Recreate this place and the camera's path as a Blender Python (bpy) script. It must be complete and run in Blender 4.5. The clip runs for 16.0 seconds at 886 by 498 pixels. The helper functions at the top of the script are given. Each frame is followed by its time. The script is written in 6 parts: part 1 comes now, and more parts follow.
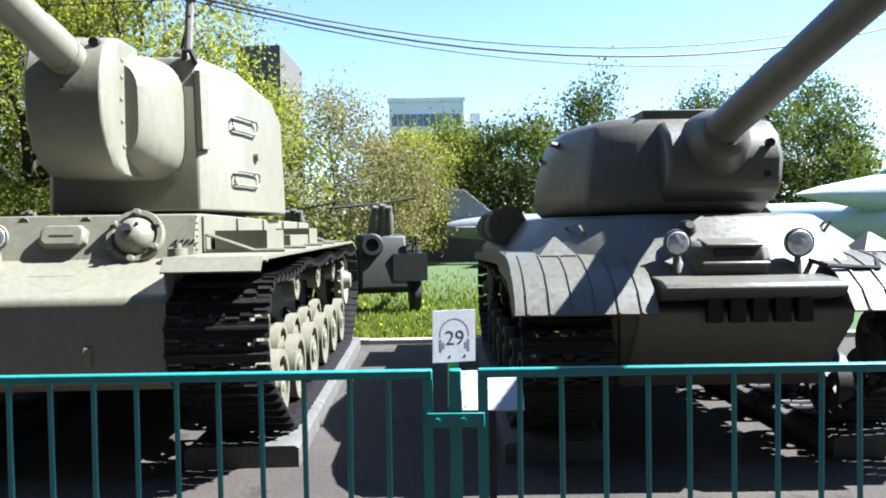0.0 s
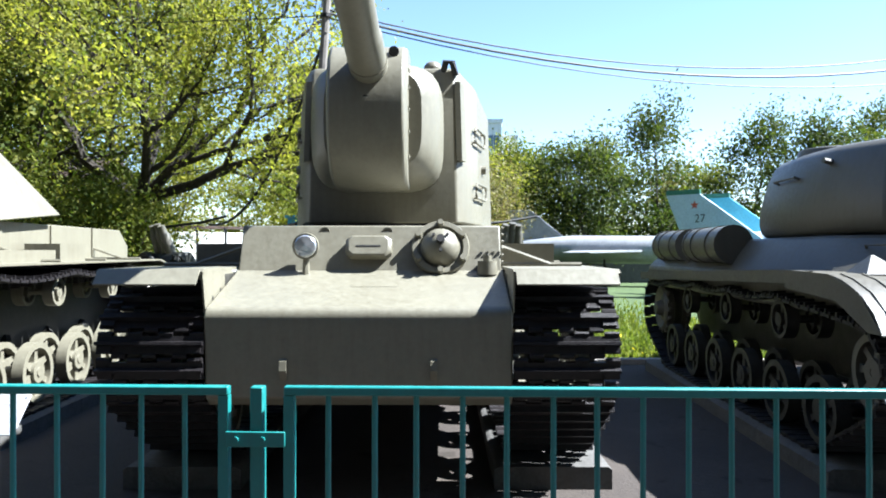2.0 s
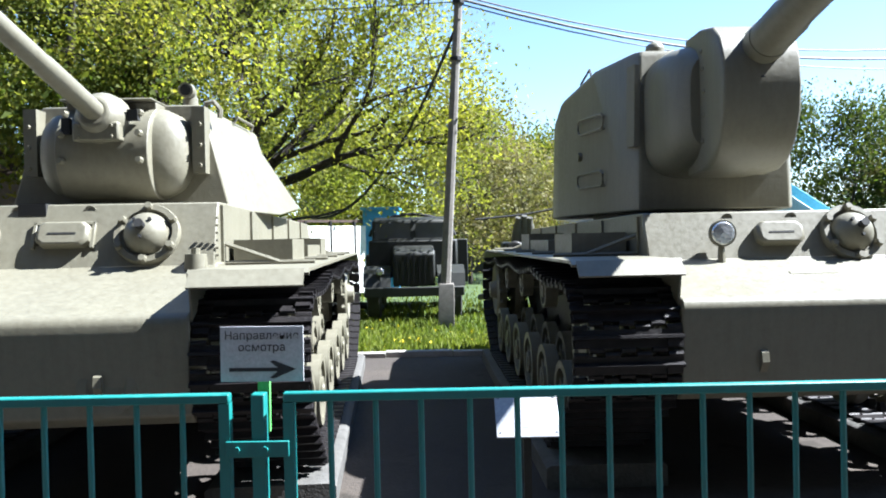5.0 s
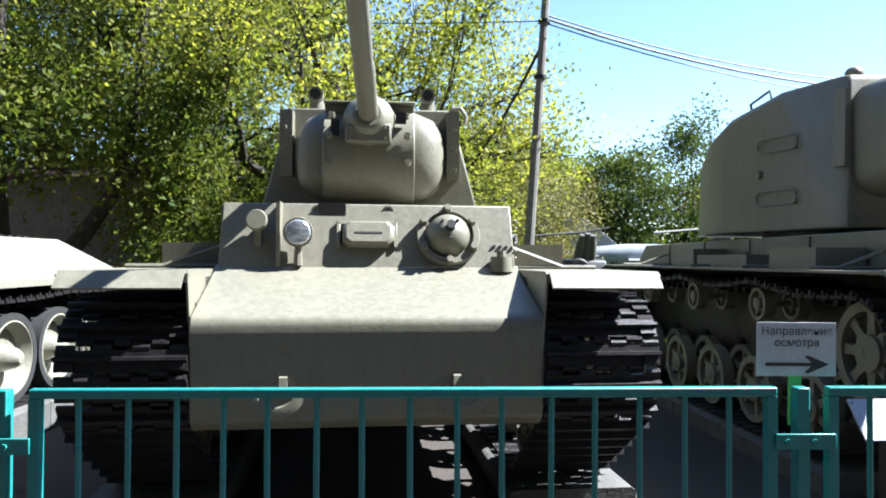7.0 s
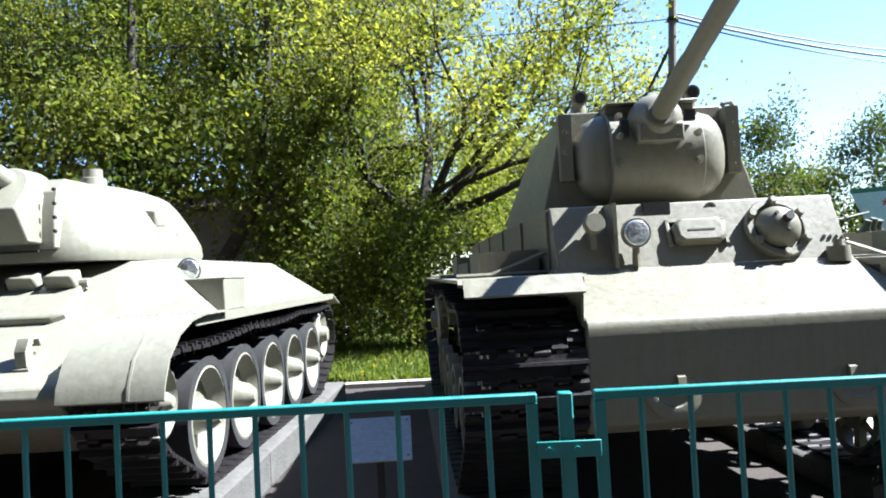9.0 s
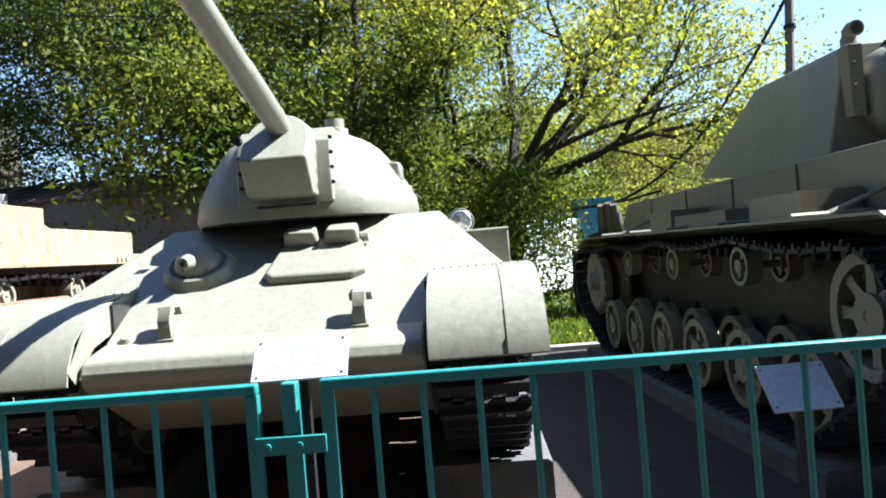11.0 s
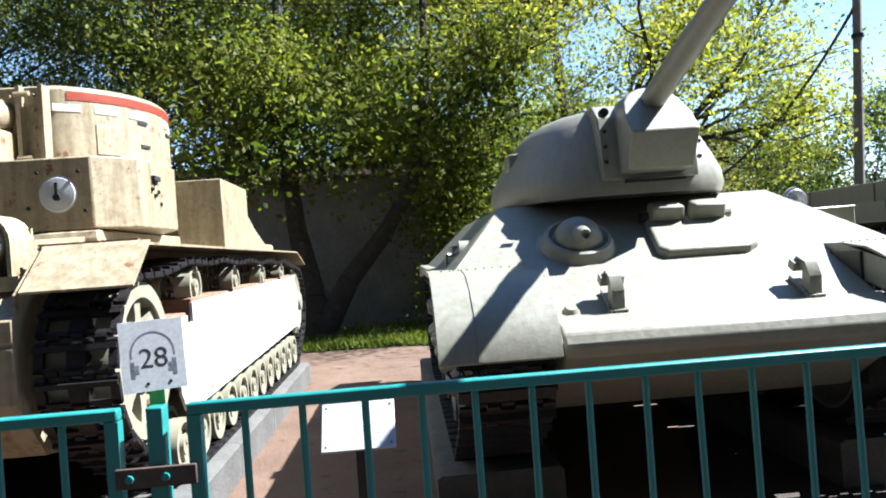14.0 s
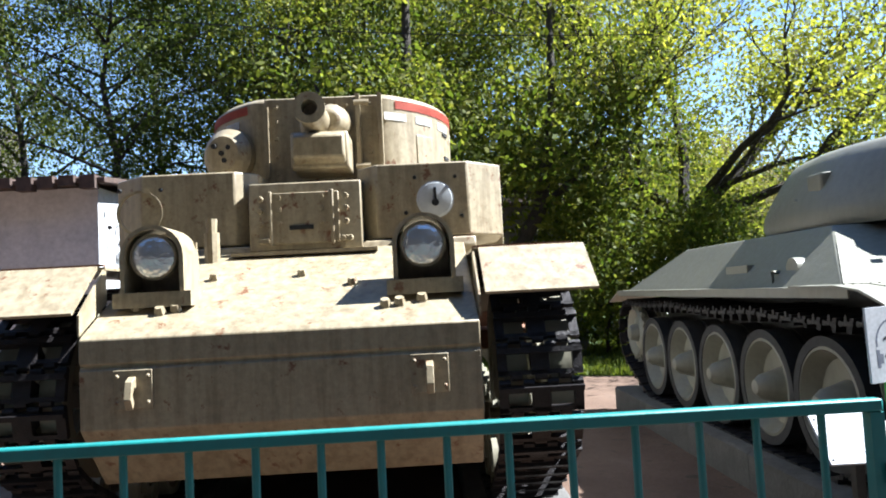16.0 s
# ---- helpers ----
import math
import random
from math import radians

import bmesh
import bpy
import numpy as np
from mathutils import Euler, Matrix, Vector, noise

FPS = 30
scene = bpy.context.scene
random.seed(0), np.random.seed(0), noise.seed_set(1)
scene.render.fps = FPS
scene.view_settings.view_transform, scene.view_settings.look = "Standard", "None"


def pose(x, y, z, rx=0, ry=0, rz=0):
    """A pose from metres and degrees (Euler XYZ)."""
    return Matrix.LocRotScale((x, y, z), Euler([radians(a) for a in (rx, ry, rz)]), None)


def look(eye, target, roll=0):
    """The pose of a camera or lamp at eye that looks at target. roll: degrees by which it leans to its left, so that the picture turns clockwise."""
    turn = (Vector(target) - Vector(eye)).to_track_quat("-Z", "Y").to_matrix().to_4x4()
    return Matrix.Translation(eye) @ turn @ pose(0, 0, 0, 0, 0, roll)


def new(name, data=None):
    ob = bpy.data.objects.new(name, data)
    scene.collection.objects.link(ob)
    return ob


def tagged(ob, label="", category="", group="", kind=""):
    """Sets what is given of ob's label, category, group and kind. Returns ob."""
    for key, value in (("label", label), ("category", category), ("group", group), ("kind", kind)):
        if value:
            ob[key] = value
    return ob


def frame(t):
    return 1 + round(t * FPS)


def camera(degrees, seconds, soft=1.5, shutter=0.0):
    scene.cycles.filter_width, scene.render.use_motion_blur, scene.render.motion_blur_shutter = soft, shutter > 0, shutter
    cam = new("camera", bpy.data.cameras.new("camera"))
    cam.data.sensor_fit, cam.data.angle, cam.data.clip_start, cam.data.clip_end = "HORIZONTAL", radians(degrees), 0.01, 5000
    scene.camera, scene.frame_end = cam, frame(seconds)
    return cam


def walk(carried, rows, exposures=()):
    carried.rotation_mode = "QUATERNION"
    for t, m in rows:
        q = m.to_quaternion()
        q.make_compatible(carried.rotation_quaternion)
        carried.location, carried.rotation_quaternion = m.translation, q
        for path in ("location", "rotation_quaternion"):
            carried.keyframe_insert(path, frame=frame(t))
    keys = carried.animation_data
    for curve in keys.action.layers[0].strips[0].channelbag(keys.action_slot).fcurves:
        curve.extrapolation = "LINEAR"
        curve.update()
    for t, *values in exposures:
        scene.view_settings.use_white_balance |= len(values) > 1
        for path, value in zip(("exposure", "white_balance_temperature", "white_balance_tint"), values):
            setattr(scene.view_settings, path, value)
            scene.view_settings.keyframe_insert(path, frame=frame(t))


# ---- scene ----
cam = camera(63.2, 16.0, 1.9)
PATH = [
    (0, (0.052, -0.332, 1.74), (0.052, 1.667, 1.686), -0.9),
    (0.5, (-0.48, -0.292, 1.744), (-0.506, 1.707, 1.712), -1.3),
    (1, (-1.013, -0.331, 1.737), (-1.125, 1.665, 1.672), -1.5),
    (1.5, (-1.563, -0.298, 1.71), (-1.733, 1.694, 1.663), -4.2),
    (2, (-2.087, -0.22, 1.702), (-2.148, 1.779, 1.707), -0.0),
    (2.5, (-2.57, -0.186, 1.704), (-2.537, 1.814, 1.729), -1.2),
    (3, (-3.052, -0.068, 1.682), (-2.869, 1.923, 1.639), -2.3),
    (3.5, (-3.574, -0.084, 1.69), (-3.358, 1.903, 1.609), -2.9),
    (4, (-4.132, -0.111, 1.689), (-4.068, 1.888, 1.713), -4.3),
    (4.5, (-4.669, -0.03, 1.699), (-4.679, 1.969, 1.762), -1.1),
    (5, (-5.196, -0.082, 1.721), (-5.2, 1.918, 1.699), -1.2),
    (5.2, (-5.399, -0.076, 1.705), (-5.436, 1.924, 1.707), -1.9),
    (7.3, (-7.586, -0.114, 1.648), (-7.492, 1.884, 1.676), 0.4),
    (7.5, (-7.671, -0.084, 1.642), (-7.593, 1.915, 1.654), 0.1),
    (8, (-8.154, -0.077, 1.619), (-7.996, 1.917, 1.624), -2.0),
    (8.5, (-8.697, -0.086, 1.621), (-8.588, 1.911, 1.653), -2.0),
    (9, (-9.286, -0.077, 1.625), (-9.323, 1.922, 1.694), -3.1),
    (9.5, (-9.865, 0.003, 1.633), (-10.028, 1.995, 1.689), -1.6),
    (9.7, (-10.072, 0.022, 1.614), (-10.249, 2.014, 1.622), -2.1),
    (11.8, (-12.012, 0.357, 1.55), (-11.976, 2.357, 1.558), -4.5),
    (12, (-12.185, 0.366, 1.56), (-12.143, 2.365, 1.603), -1.6),
    (12.5, (-12.637, 0.336, 1.567), (-12.521, 2.332, 1.557), -3.2),
    (13, (-13.075, 0.385, 1.55), (-12.885, 2.376, 1.534), -4.4),
    (13.5, (-13.613, 0.399, 1.535), (-13.464, 2.393, 1.543), -2.2),
    (14, (-14.158, 0.4, 1.553), (-14.033, 2.396, 1.57), -4.2),
    (14.5, (-14.749, 0.519, 1.561), (-14.692, 2.518, 1.602), -4.0),
    (15, (-15.254, 0.536, 1.559), (-15.18, 2.535, 1.576), -5.9),
    (15.5, (-15.764, 0.567, 1.543), (-15.719, 2.565, 1.616), -5.2),
    (16, (-16.289, 0.598, 1.524), (-16.224, 2.593, 1.647), -3.0),
]
walk(cam, [(t, look(eye, target, roll)) for t, eye, target, roll in PATH], [(0.0, 2.56, 5560, 10), (9.7, 2.58, 5560, 10), (11.8, 2.48, 5620, 10), (16.0, 2.44, 5620, 10)])

# ---- light ----
SUN = Vector((0.86, 0.035, 1.0)).normalized()
world = bpy.data.worlds.new("sky")
scene.world = world
world.use_nodes = True
sky = world.node_tree.nodes.new("ShaderNodeTexSky")
sky.sky_type, sky.sun_disc = "NISHITA", False
sky.sun_elevation, sky.sun_rotation = math.asin(SUN.z), math.atan2(SUN.x, SUN.y)
sky.air_density, sky.dust_density, sky.ozone_density = 1.0, 0.0, 0.3
world.node_tree.nodes["Background"].inputs[1].default_value = 0.05
world.node_tree.links.new(sky.outputs[0], world.node_tree.nodes["Background"].inputs[0])
sun = new("sun", bpy.data.lights.new("sun", "SUN"))
sun.data.energy, sun.data.angle, sun.data.color = 5.0, radians(0.5), (1.0, 0.95, 0.86)
sun.matrix_basis = look(SUN * 60, (0, 0, 0))


# ---- materials ----
def nodes_of(name):
    mat = bpy.data.materials.new(name)
    mat.use_nodes = True
    return mat, mat.node_tree, mat.node_tree.nodes["Principled BSDF"]


def noise_at(nt, scale, detail=4.0, rough=0.6, source="Object", stretch=None):
    tc = nt.nodes.new("ShaderNodeTexCoord")
    n = nt.nodes.new("ShaderNodeTexNoise")
    n.inputs["Scale"].default_value, n.inputs["Detail"].default_value, n.inputs["Roughness"].default_value = scale, detail, rough
    if stretch:
        mp = nt.nodes.new("ShaderNodeMapping")
        mp.inputs["Scale"].default_value = stretch
        nt.links.new(tc.outputs[source], mp.inputs[0])
        nt.links.new(mp.outputs[0], n.inputs["Vector"])
    else:
        nt.links.new(tc.outputs[source], n.inputs["Vector"])
    return n


def ramp(nt, src, stops):
    r = nt.nodes.new("ShaderNodeValToRGB")
    els = r.color_ramp.elements
    els[0].position, els[0].color = stops[0][0], (*stops[0][1], 1)
    els[1].position, els[1].color = stops[-1][0], (*stops[-1][1], 1)
    for p, c in stops[1:-1]:
        e = els.new(p)
        e.color = (*c, 1)
    nt.links.new(src, r.inputs[0])
    return r


def mix(nt, kind, fac, a, b):
    m = nt.nodes.new("ShaderNodeMixRGB")
    m.blend_type = kind
    for sock, v in zip(m.inputs, (fac, a, b)):
        if isinstance(v, bpy.types.NodeSocket):
            nt.links.new(v, sock)
        elif isinstance(v, tuple):
            sock.default_value = (*v, 1)
        else:
            sock.default_value = v
    return m.outputs[0]


def bump(nt, bsdf, src, strength, dist):
    b = nt.nodes.new("ShaderNodeBump")
    b.inputs["Strength"].default_value, b.inputs["Distance"].default_value = strength, dist
    nt.links.new(src, b.inputs["Height"])
    nt.links.new(b.outputs[0], bsdf.inputs["Normal"])


def paint(name, dark, light, wear=(0.10, 0.06, 0.035), wear_at=0.72, rough=0.42, grain=0.16, streaks=0.35):
    """Weathered brushed paint on armour: two tones, rain streaks, chips and a slightly lumpy surface."""
    mat, nt, bs = nodes_of(name)
    dark = tuple(0.45 * a + 0.55 * b for a, b in zip(dark, light))
    big = noise_at(nt, 1.7, 5, 0.65)
    base = ramp(nt, big.outputs[0], [(0.3, dark), (0.7, light)])
    fine = noise_at(nt, 26, 4, 0.7)
    g = ramp(nt, fine.outputs[0], [(0.25, (1 - grain,) * 3), (0.75, (1 + 0.3 * grain,) * 3)])
    col = mix(nt, "MULTIPLY", 1.0, base.outputs[0], g.outputs[0])
    run = noise_at(nt, 6, 3, 0.6, stretch=(3.0, 3.0, 0.35))
    rs = ramp(nt, run.outputs[0], [(0.42, (1, 1, 1)), (0.68, (1 - 0.35 * streaks, 1 - 0.4 * streaks, 1 - 0.45 * streaks))])
    col = mix(nt, "MULTIPLY", 0.8, col, rs.outputs[0])
    chip = noise_at(nt, 9, 8, 0.75)
    cm = ramp(nt, chip.outputs[0], [(wear_at - 0.03, (0, 0, 0)), (wear_at + 0.02, (1, 1, 1))])
    col = mix(nt, "MIX", cm.outputs[0], col, wear)
    nt.links.new(col, bs.inputs["Base Color"])
    rr = ramp(nt, fine.outputs[0], [(0.3, (rough - 0.08,) * 3), (0.7, (rough + 0.15,) * 3)])
    nt.links.new(rr.outputs[0], bs.inputs["Roughness"])
    hb = mix(nt, "ADD", 0.35, big.outputs[0], fine.outputs[0])
    bump(nt, bs, hb, 0.3, 0.012)
    return mat


def plain(name, a, b, scale=8, rough=0.7, metal=0.0, bumps=0.3, dist=0.006, detail=5):
    mat, nt, bs = nodes_of(name)
    n = noise_at(nt, scale, detail, 0.65)
    n2 = noise_at(nt, scale * 7, 3, 0.6)
    base = ramp(nt, n.outputs[0], [(0.3, a), (0.7, b)])
    g = ramp(nt, n2.outputs[0], [(0.25, (0.8,) * 3), (0.75, (1.08,) * 3)])
    nt.links.new(mix(nt, "MULTIPLY", 1.0, base.outputs[0], g.outputs[0]), bs.inputs["Base Color"])
    bs.inputs["Roughness"].default_value, bs.inputs["Metallic"].default_value = rough, metal
    bump(nt, bs, n2.outputs[0], bumps, dist)
    return mat


PAINT_GREY = paint("paint_olive_grey", (0.066, 0.062, 0.049), (0.091, 0.085, 0.066))
PAINT_KV = paint("paint_khaki_green", (0.128, 0.120, 0.089), (0.171, 0.161, 0.117))
PAINT_PALE = paint("paint_pale_grey_green", (0.160, 0.156, 0.124), (0.204, 0.199, 0.154))
PAINT_TAN = paint("paint_tan", (0.236, 0.192, 0.116), (0.318, 0.268, 0.174), wear=(0.126, 0.057, 0.026), wear_at=0.62, grain=0.34, streaks=1.0)
PAINT_CREAM = paint("paint_cream", (0.193, 0.184, 0.128), (0.239, 0.225, 0.166), wear_at=0.66)
WHITE_SKIRT = paint("chipped_white_paint", (0.379, 0.379, 0.355), (0.453, 0.446, 0.422), wear=(0.196, 0.086, 0.037), wear_at=0.61)
RUST = plain("rusty_wood", (0.144, 0.061, 0.032), (0.245, 0.130, 0.079), 9, 0.85)
OLD_RUST = plain("old_dark_rust", (0.030, 0.020, 0.016), (0.085, 0.050, 0.036), 16, 0.85)
TRACK_STEEL = plain("track_steel", (0.006, 0.005, 0.006), (0.022, 0.019, 0.019), 14, 0.5, 0.2, 0.6, 0.006)
TRACK_STEEL.node_tree.nodes["Principled BSDF"].inputs["Specular IOR Level"].default_value = 0.3
DARK_STEEL = plain("dark_steel", (0.010, 0.010, 0.010), (0.023, 0.022, 0.020), 12, 0.55, 0.4)
# solid black for the dark inside slits, ports and recesses
BLACK = plain("black_void", (0.006, 0.006, 0.006), (0.012, 0.012, 0.012), 10, 0.8)
# near-black steel: the shade around the running gear is in the colour
WHEEL_SHADE = plain("shaded_wheel_steel", (0.014, 0.014, 0.012), (0.040, 0.037, 0.030), 9, 0.55, 0.2)
RUBBER = plain("rubber", (0.009, 0.009, 0.009), (0.022, 0.022, 0.022), 20, 0.75)
RED = plain("red_paint", (0.36, 0.05, 0.025), (0.46, 0.08, 0.04), 10, 0.6)
WHITE = plain("white_paint", (0.66, 0.66, 0.63), (0.78, 0.78, 0.75), 9, 0.55)
TEAL = paint("teal_paint", (0.010, 0.126, 0.122), (0.018, 0.178, 0.165), wear=(0.049, 0.024, 0.014), wear_at=0.74, rough=0.42, streaks=0.2)
GREEN = plain("bright_green_paint", (0.10, 0.42, 0.09), (0.16, 0.52, 0.13), 12, 0.5)
INK = plain("black_ink", (0.015, 0.015, 0.018), (0.03, 0.03, 0.035), 20, 0.6)
GREY_INK = plain("faded_ink", (0.10, 0.11, 0.15), (0.16, 0.17, 0.21), 20, 0.6)
CARD = plain("sign_card", (0.439, 0.452, 0.476), (0.502, 0.508, 0.527), 14, 0.5, bumps=0.05)
PLAQUE_TEXT = plain("plaque_print", (0.30, 0.31, 0.34), (0.36, 0.37, 0.40), 20, 0.5)
PLAQUE = plain("plaque_metal", (0.290, 0.301, 0.323), (0.357, 0.368, 0.390), 6, 0.32, 0.0, 0.1)
CONCRETE = plain("concrete", (0.058, 0.055, 0.050), (0.097, 0.094, 0.086), 5, 0.9, 0, 0.7, 0.012)
KERB = plain("kerb_stone", (0.295, 0.276, 0.243), (0.394, 0.367, 0.328), 6, 0.9, 0, 0.6, 0.01)
POLE = plain("pole_concrete", (0.122, 0.110, 0.095), (0.196, 0.181, 0.159), 7, 0.9, 0, 0.5, 0.006)
WIRE = plain("cable_black", (0.009, 0.009, 0.010), (0.014, 0.014, 0.016), 30, 0.6)
WALL_WHITE = plain("whitewashed_wall", (0.42, 0.43, 0.45), (0.60, 0.60, 0.60), 1.6, 0.9, 0, 0.4, 0.01)
# greyed copy of the whitewash for the wall in shade
WALL_WHITE_SHADED = plain("whitewash_shaded", (0.144, 0.148, 0.151), (0.230, 0.230, 0.230), 1.4, 0.9, 0, 0.4, 0.01)
ROOF_RUST = plain("rusty_roof", (0.032, 0.022, 0.018), (0.094, 0.058, 0.043), 5, 0.85, 0, 0.7, 0.02)
BUILDING = plain("pale_facade", (0.55, 0.56, 0.58), (0.66, 0.67, 0.68), 0.3, 0.85)
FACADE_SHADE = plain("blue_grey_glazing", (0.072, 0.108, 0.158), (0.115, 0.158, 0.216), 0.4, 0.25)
PLANE_GREY = plain("aircraft_grey", (0.344, 0.361, 0.377), (0.459, 0.476, 0.492), 2, 0.45)
# darker copy of the aircraft grey, with the far jet's shade mixed in
JET_GREY_SHADED = plain("shaded_aircraft_grey", (0.20, 0.21, 0.22), (0.27, 0.28, 0.29), 2, 0.45)
PLANE_BLUE = plain("aircraft_blue", (0.082, 0.344, 0.451), (0.115, 0.410, 0.508), 2, 0.5)
PLANE_PALE = plain("aircraft_pale_blue", (0.410, 0.508, 0.607), (0.492, 0.582, 0.656), 2, 0.45)
FIN_GREEN = plain("fin_green", (0.03, 0.13, 0.09), (0.05, 0.18, 0.12), 6, 0.6)
TOWER_GLASS = plain("dull_glazing", (0.043, 0.047, 0.050), (0.072, 0.076, 0.079), 0.6, 0.5)
BLUE_BOX = plain("blue_sheet", (0.05, 0.22, 0.48), (0.08, 0.30, 0.58), 3, 0.6)
# army green taken almost to black, so the colour itself carries shade
SHADE_GREEN = plain("shaded_army_green", (0.006, 0.007, 0.005), (0.013, 0.014, 0.010), 4, 0.6)
SKY_SCREEN = plain("dark_sky_screen", (0.05, 0.042, 0.036), (0.085, 0.07, 0.06), 2, 0.9)
BARK = plain("bark", (0.020, 0.017, 0.013), (0.058, 0.047, 0.036), 9, 0.95, 0, 1.0, 0.03)


def ground_mat(name, stops, scale, rough=0.95, dist=0.02, specks=None):
    mat, nt, bs = nodes_of(name)
    n = noise_at(nt, scale, 7, 0.68)
    f = noise_at(nt, scale * 40, 4, 0.7)
    base = ramp(nt, n.outputs[0], stops)
    g = ramp(nt, f.outputs[0], [(0.25, (0.65,) * 3), (0.75, (1.2,) * 3)])
    col = mix(nt, "MULTIPLY", 1.0, base.outputs[0], g.outputs[0])
    if specks:
        v = noise_at(nt, specks[0], 2, 0.5)
        m = ramp(nt, v.outputs[0], [(0.64, (0, 0, 0)), (0.70, (1, 1, 1))])
        col = mix(nt, "MIX", m.outputs[0], col, specks[1])
    nt.links.new(col, bs.inputs["Base Color"])
    bs.inputs["Roughness"].default_value = rough
    bump(nt, bs, f.outputs[0], 0.7, dist)
    return mat


ASPHALT = ground_mat("worn_asphalt", [(0.25, (0.028, 0.022, 0.018)), (0.55, (0.044, 0.035, 0.028)), (0.8, (0.075, 0.060, 0.046))], 0.7, specks=(3.0, (0.021, 0.016, 0.011)))
DIRT = ground_mat("brown_earth", [(0.25, (0.070, 0.038, 0.022)), (0.55, (0.120, 0.073, 0.046)), (0.8, (0.171, 0.116, 0.081))], 1.1, specks=(6.0, (0.049, 0.036, 0.020)))
WALK = ground_mat("low_bounce_asphalt", [(0.25, (0.023, 0.022, 0.021)), (0.8, (0.040, 0.038, 0.036))], 0.8)
LAWN = ground_mat("lawn_soil", [(0.25, (0.022, 0.043, 0.009)), (0.75, (0.058, 0.094, 0.018))], 1.5)


def leaf_mat(name, tones, glow=0.4):
    """Leaves: each leaf takes one of several greens, and lets some light through."""
    mat, nt, bs = nodes_of(name)
    geo = nt.nodes.new("ShaderNodeNewGeometry")
    stops = [(i / (len(tones) - 1), c) for i, c in enumerate(tones)]
    r = ramp(nt, geo.outputs["Random Per Island"], stops)
    patch = noise_at(nt, 0.35, 3, 0.6)
    pr = ramp(nt, patch.outputs[0], [(0.3, (0.6, 0.7, 0.6)), (0.7, (1.25, 1.15, 0.9))])
    col = mix(nt, "MULTIPLY", 1.0, r.outputs[0], pr.outputs[0])
    nt.links.new(col, bs.inputs["Base Color"])
    bs.inputs["Roughness"].default_value, bs.inputs["Specular IOR Level"].default_value = 0.65, 0.2
    tr = nt.nodes.new("ShaderNodeBsdfTranslucent")
    nt.links.new(mix(nt, "MULTIPLY", 1.0, col, (1.4, 1.45, 0.8)), tr.inputs[0])
    ms = nt.nodes.new("ShaderNodeMixShader")
    ms.inputs[0].default_value = glow
    nt.links.new(bs.outputs[0], ms.inputs[1])
    nt.links.new(tr.outputs[0], ms.inputs[2])
    nt.links.new(ms.outputs[0], nt.nodes["Material Output"].inputs[0])
    return mat


LEAF = leaf_mat("spring_leaves", [(0.046, 0.071, 0.011), (0.087, 0.112, 0.020), (0.130, 0.148, 0.030), (0.182, 0.184, 0.043)], 0.5)
LEAF_YELLOW = leaf_mat("yellow_green_leaves", [(0.115, 0.131, 0.021), (0.197, 0.205, 0.037), (0.271, 0.262, 0.057)], 0.55)
LEAF_DARK = leaf_mat("dark_leaves", [(0.025, 0.041, 0.009), (0.049, 0.071, 0.016), (0.087, 0.098, 0.023)], 0.45)
LEAF_TWIG = leaf_mat("budding_twigs", [(0.114, 0.092, 0.057), (0.166, 0.143, 0.075), (0.206, 0.194, 0.086)], 0.35)
GRASS = leaf_mat("grass", [(0.067, 0.097, 0.015), (0.115, 0.146, 0.025), (0.168, 0.190, 0.038)])
FLOWER = leaf_mat("dandelions", [(0.55, 0.42, 0.02), (0.70, 0.55, 0.03)], 0.2)

GLASS_LAMP, _nt, _bs = nodes_of("lamp_glass")
_bs.inputs["Base Color"].default_value = (0.62, 0.64, 0.66, 1)
_bs.inputs["Roughness"].default_value, _bs.inputs["Metallic"].default_value = 0.18, 0.75
_w = noise_at(_nt, 30, 2, 0.5)
bump(_nt, _bs, _w.outputs[0], 0.8, 0.01)


# ---- mesh helpers ----
def box(bm, x0, x1, y0, y1, z0, z1, m=None):
    vs = [bm.verts.new(Vector((x, y, z)) if m is None else m @ Vector((x, y, z))) for x in (x0, x1) for y in (y0, y1) for z in (z0, z1)]
    for q in ((0, 1, 3, 2), (4, 6, 7, 5), (0, 4, 5, 1), (2, 3, 7, 6), (0, 2, 6, 4), (1, 5, 7, 3)):
        bm.faces.new([vs[i] for i in q])


def loft(bm, rings, caps=True):
    made = [[bm.verts.new(p) for p in ring] for ring in rings]
    n = len(made[0])
    for a, b in zip(made, made[1:]):
        for i in range(n):
            bm.faces.new((a[i], a[(i + 1) % n], b[(i + 1) % n], b[i]))
    if caps:
        bm.faces.new(made[0][::-1])
        bm.faces.new(made[-1])


def prism(bm, pts, x0, x1, m=None):
    """A (y, z) outline drawn out along x."""
    rings = [[Vector((x, y, z)) if m is None else m @ Vector((x, y, z)) for y, z in pts] for x in (x0, x1)]
    loft(bm, rings)


def slab(bm, pts, z0, z1):
    """An (x, y) outline drawn out along z."""
    loft(bm, [[Vector((x, y, z)) for x, y in pts] for z in (z0, z1)])


def axis_frame(a, b):
    return (Vector(b) - Vector(a)).to_track_quat("Z", "Y").to_matrix()


def lathe(bm, a, b, profile, n=20):
    """Turned shape on the axis from a to b: profile of (share of the way, radius)."""
    a, b = Vector(a), Vector(b)
    r3 = axis_frame(a, b)
    rings = []
    for s, r in profile:
        c = a.lerp(b, s)
        rings.append([c + r3 @ Vector((max(r, 1e-4) * math.cos(2 * math.pi * i / n), max(r, 1e-4) * math.sin(2 * math.pi * i / n), 0)) for i in range(n)])
    loft(bm, rings)


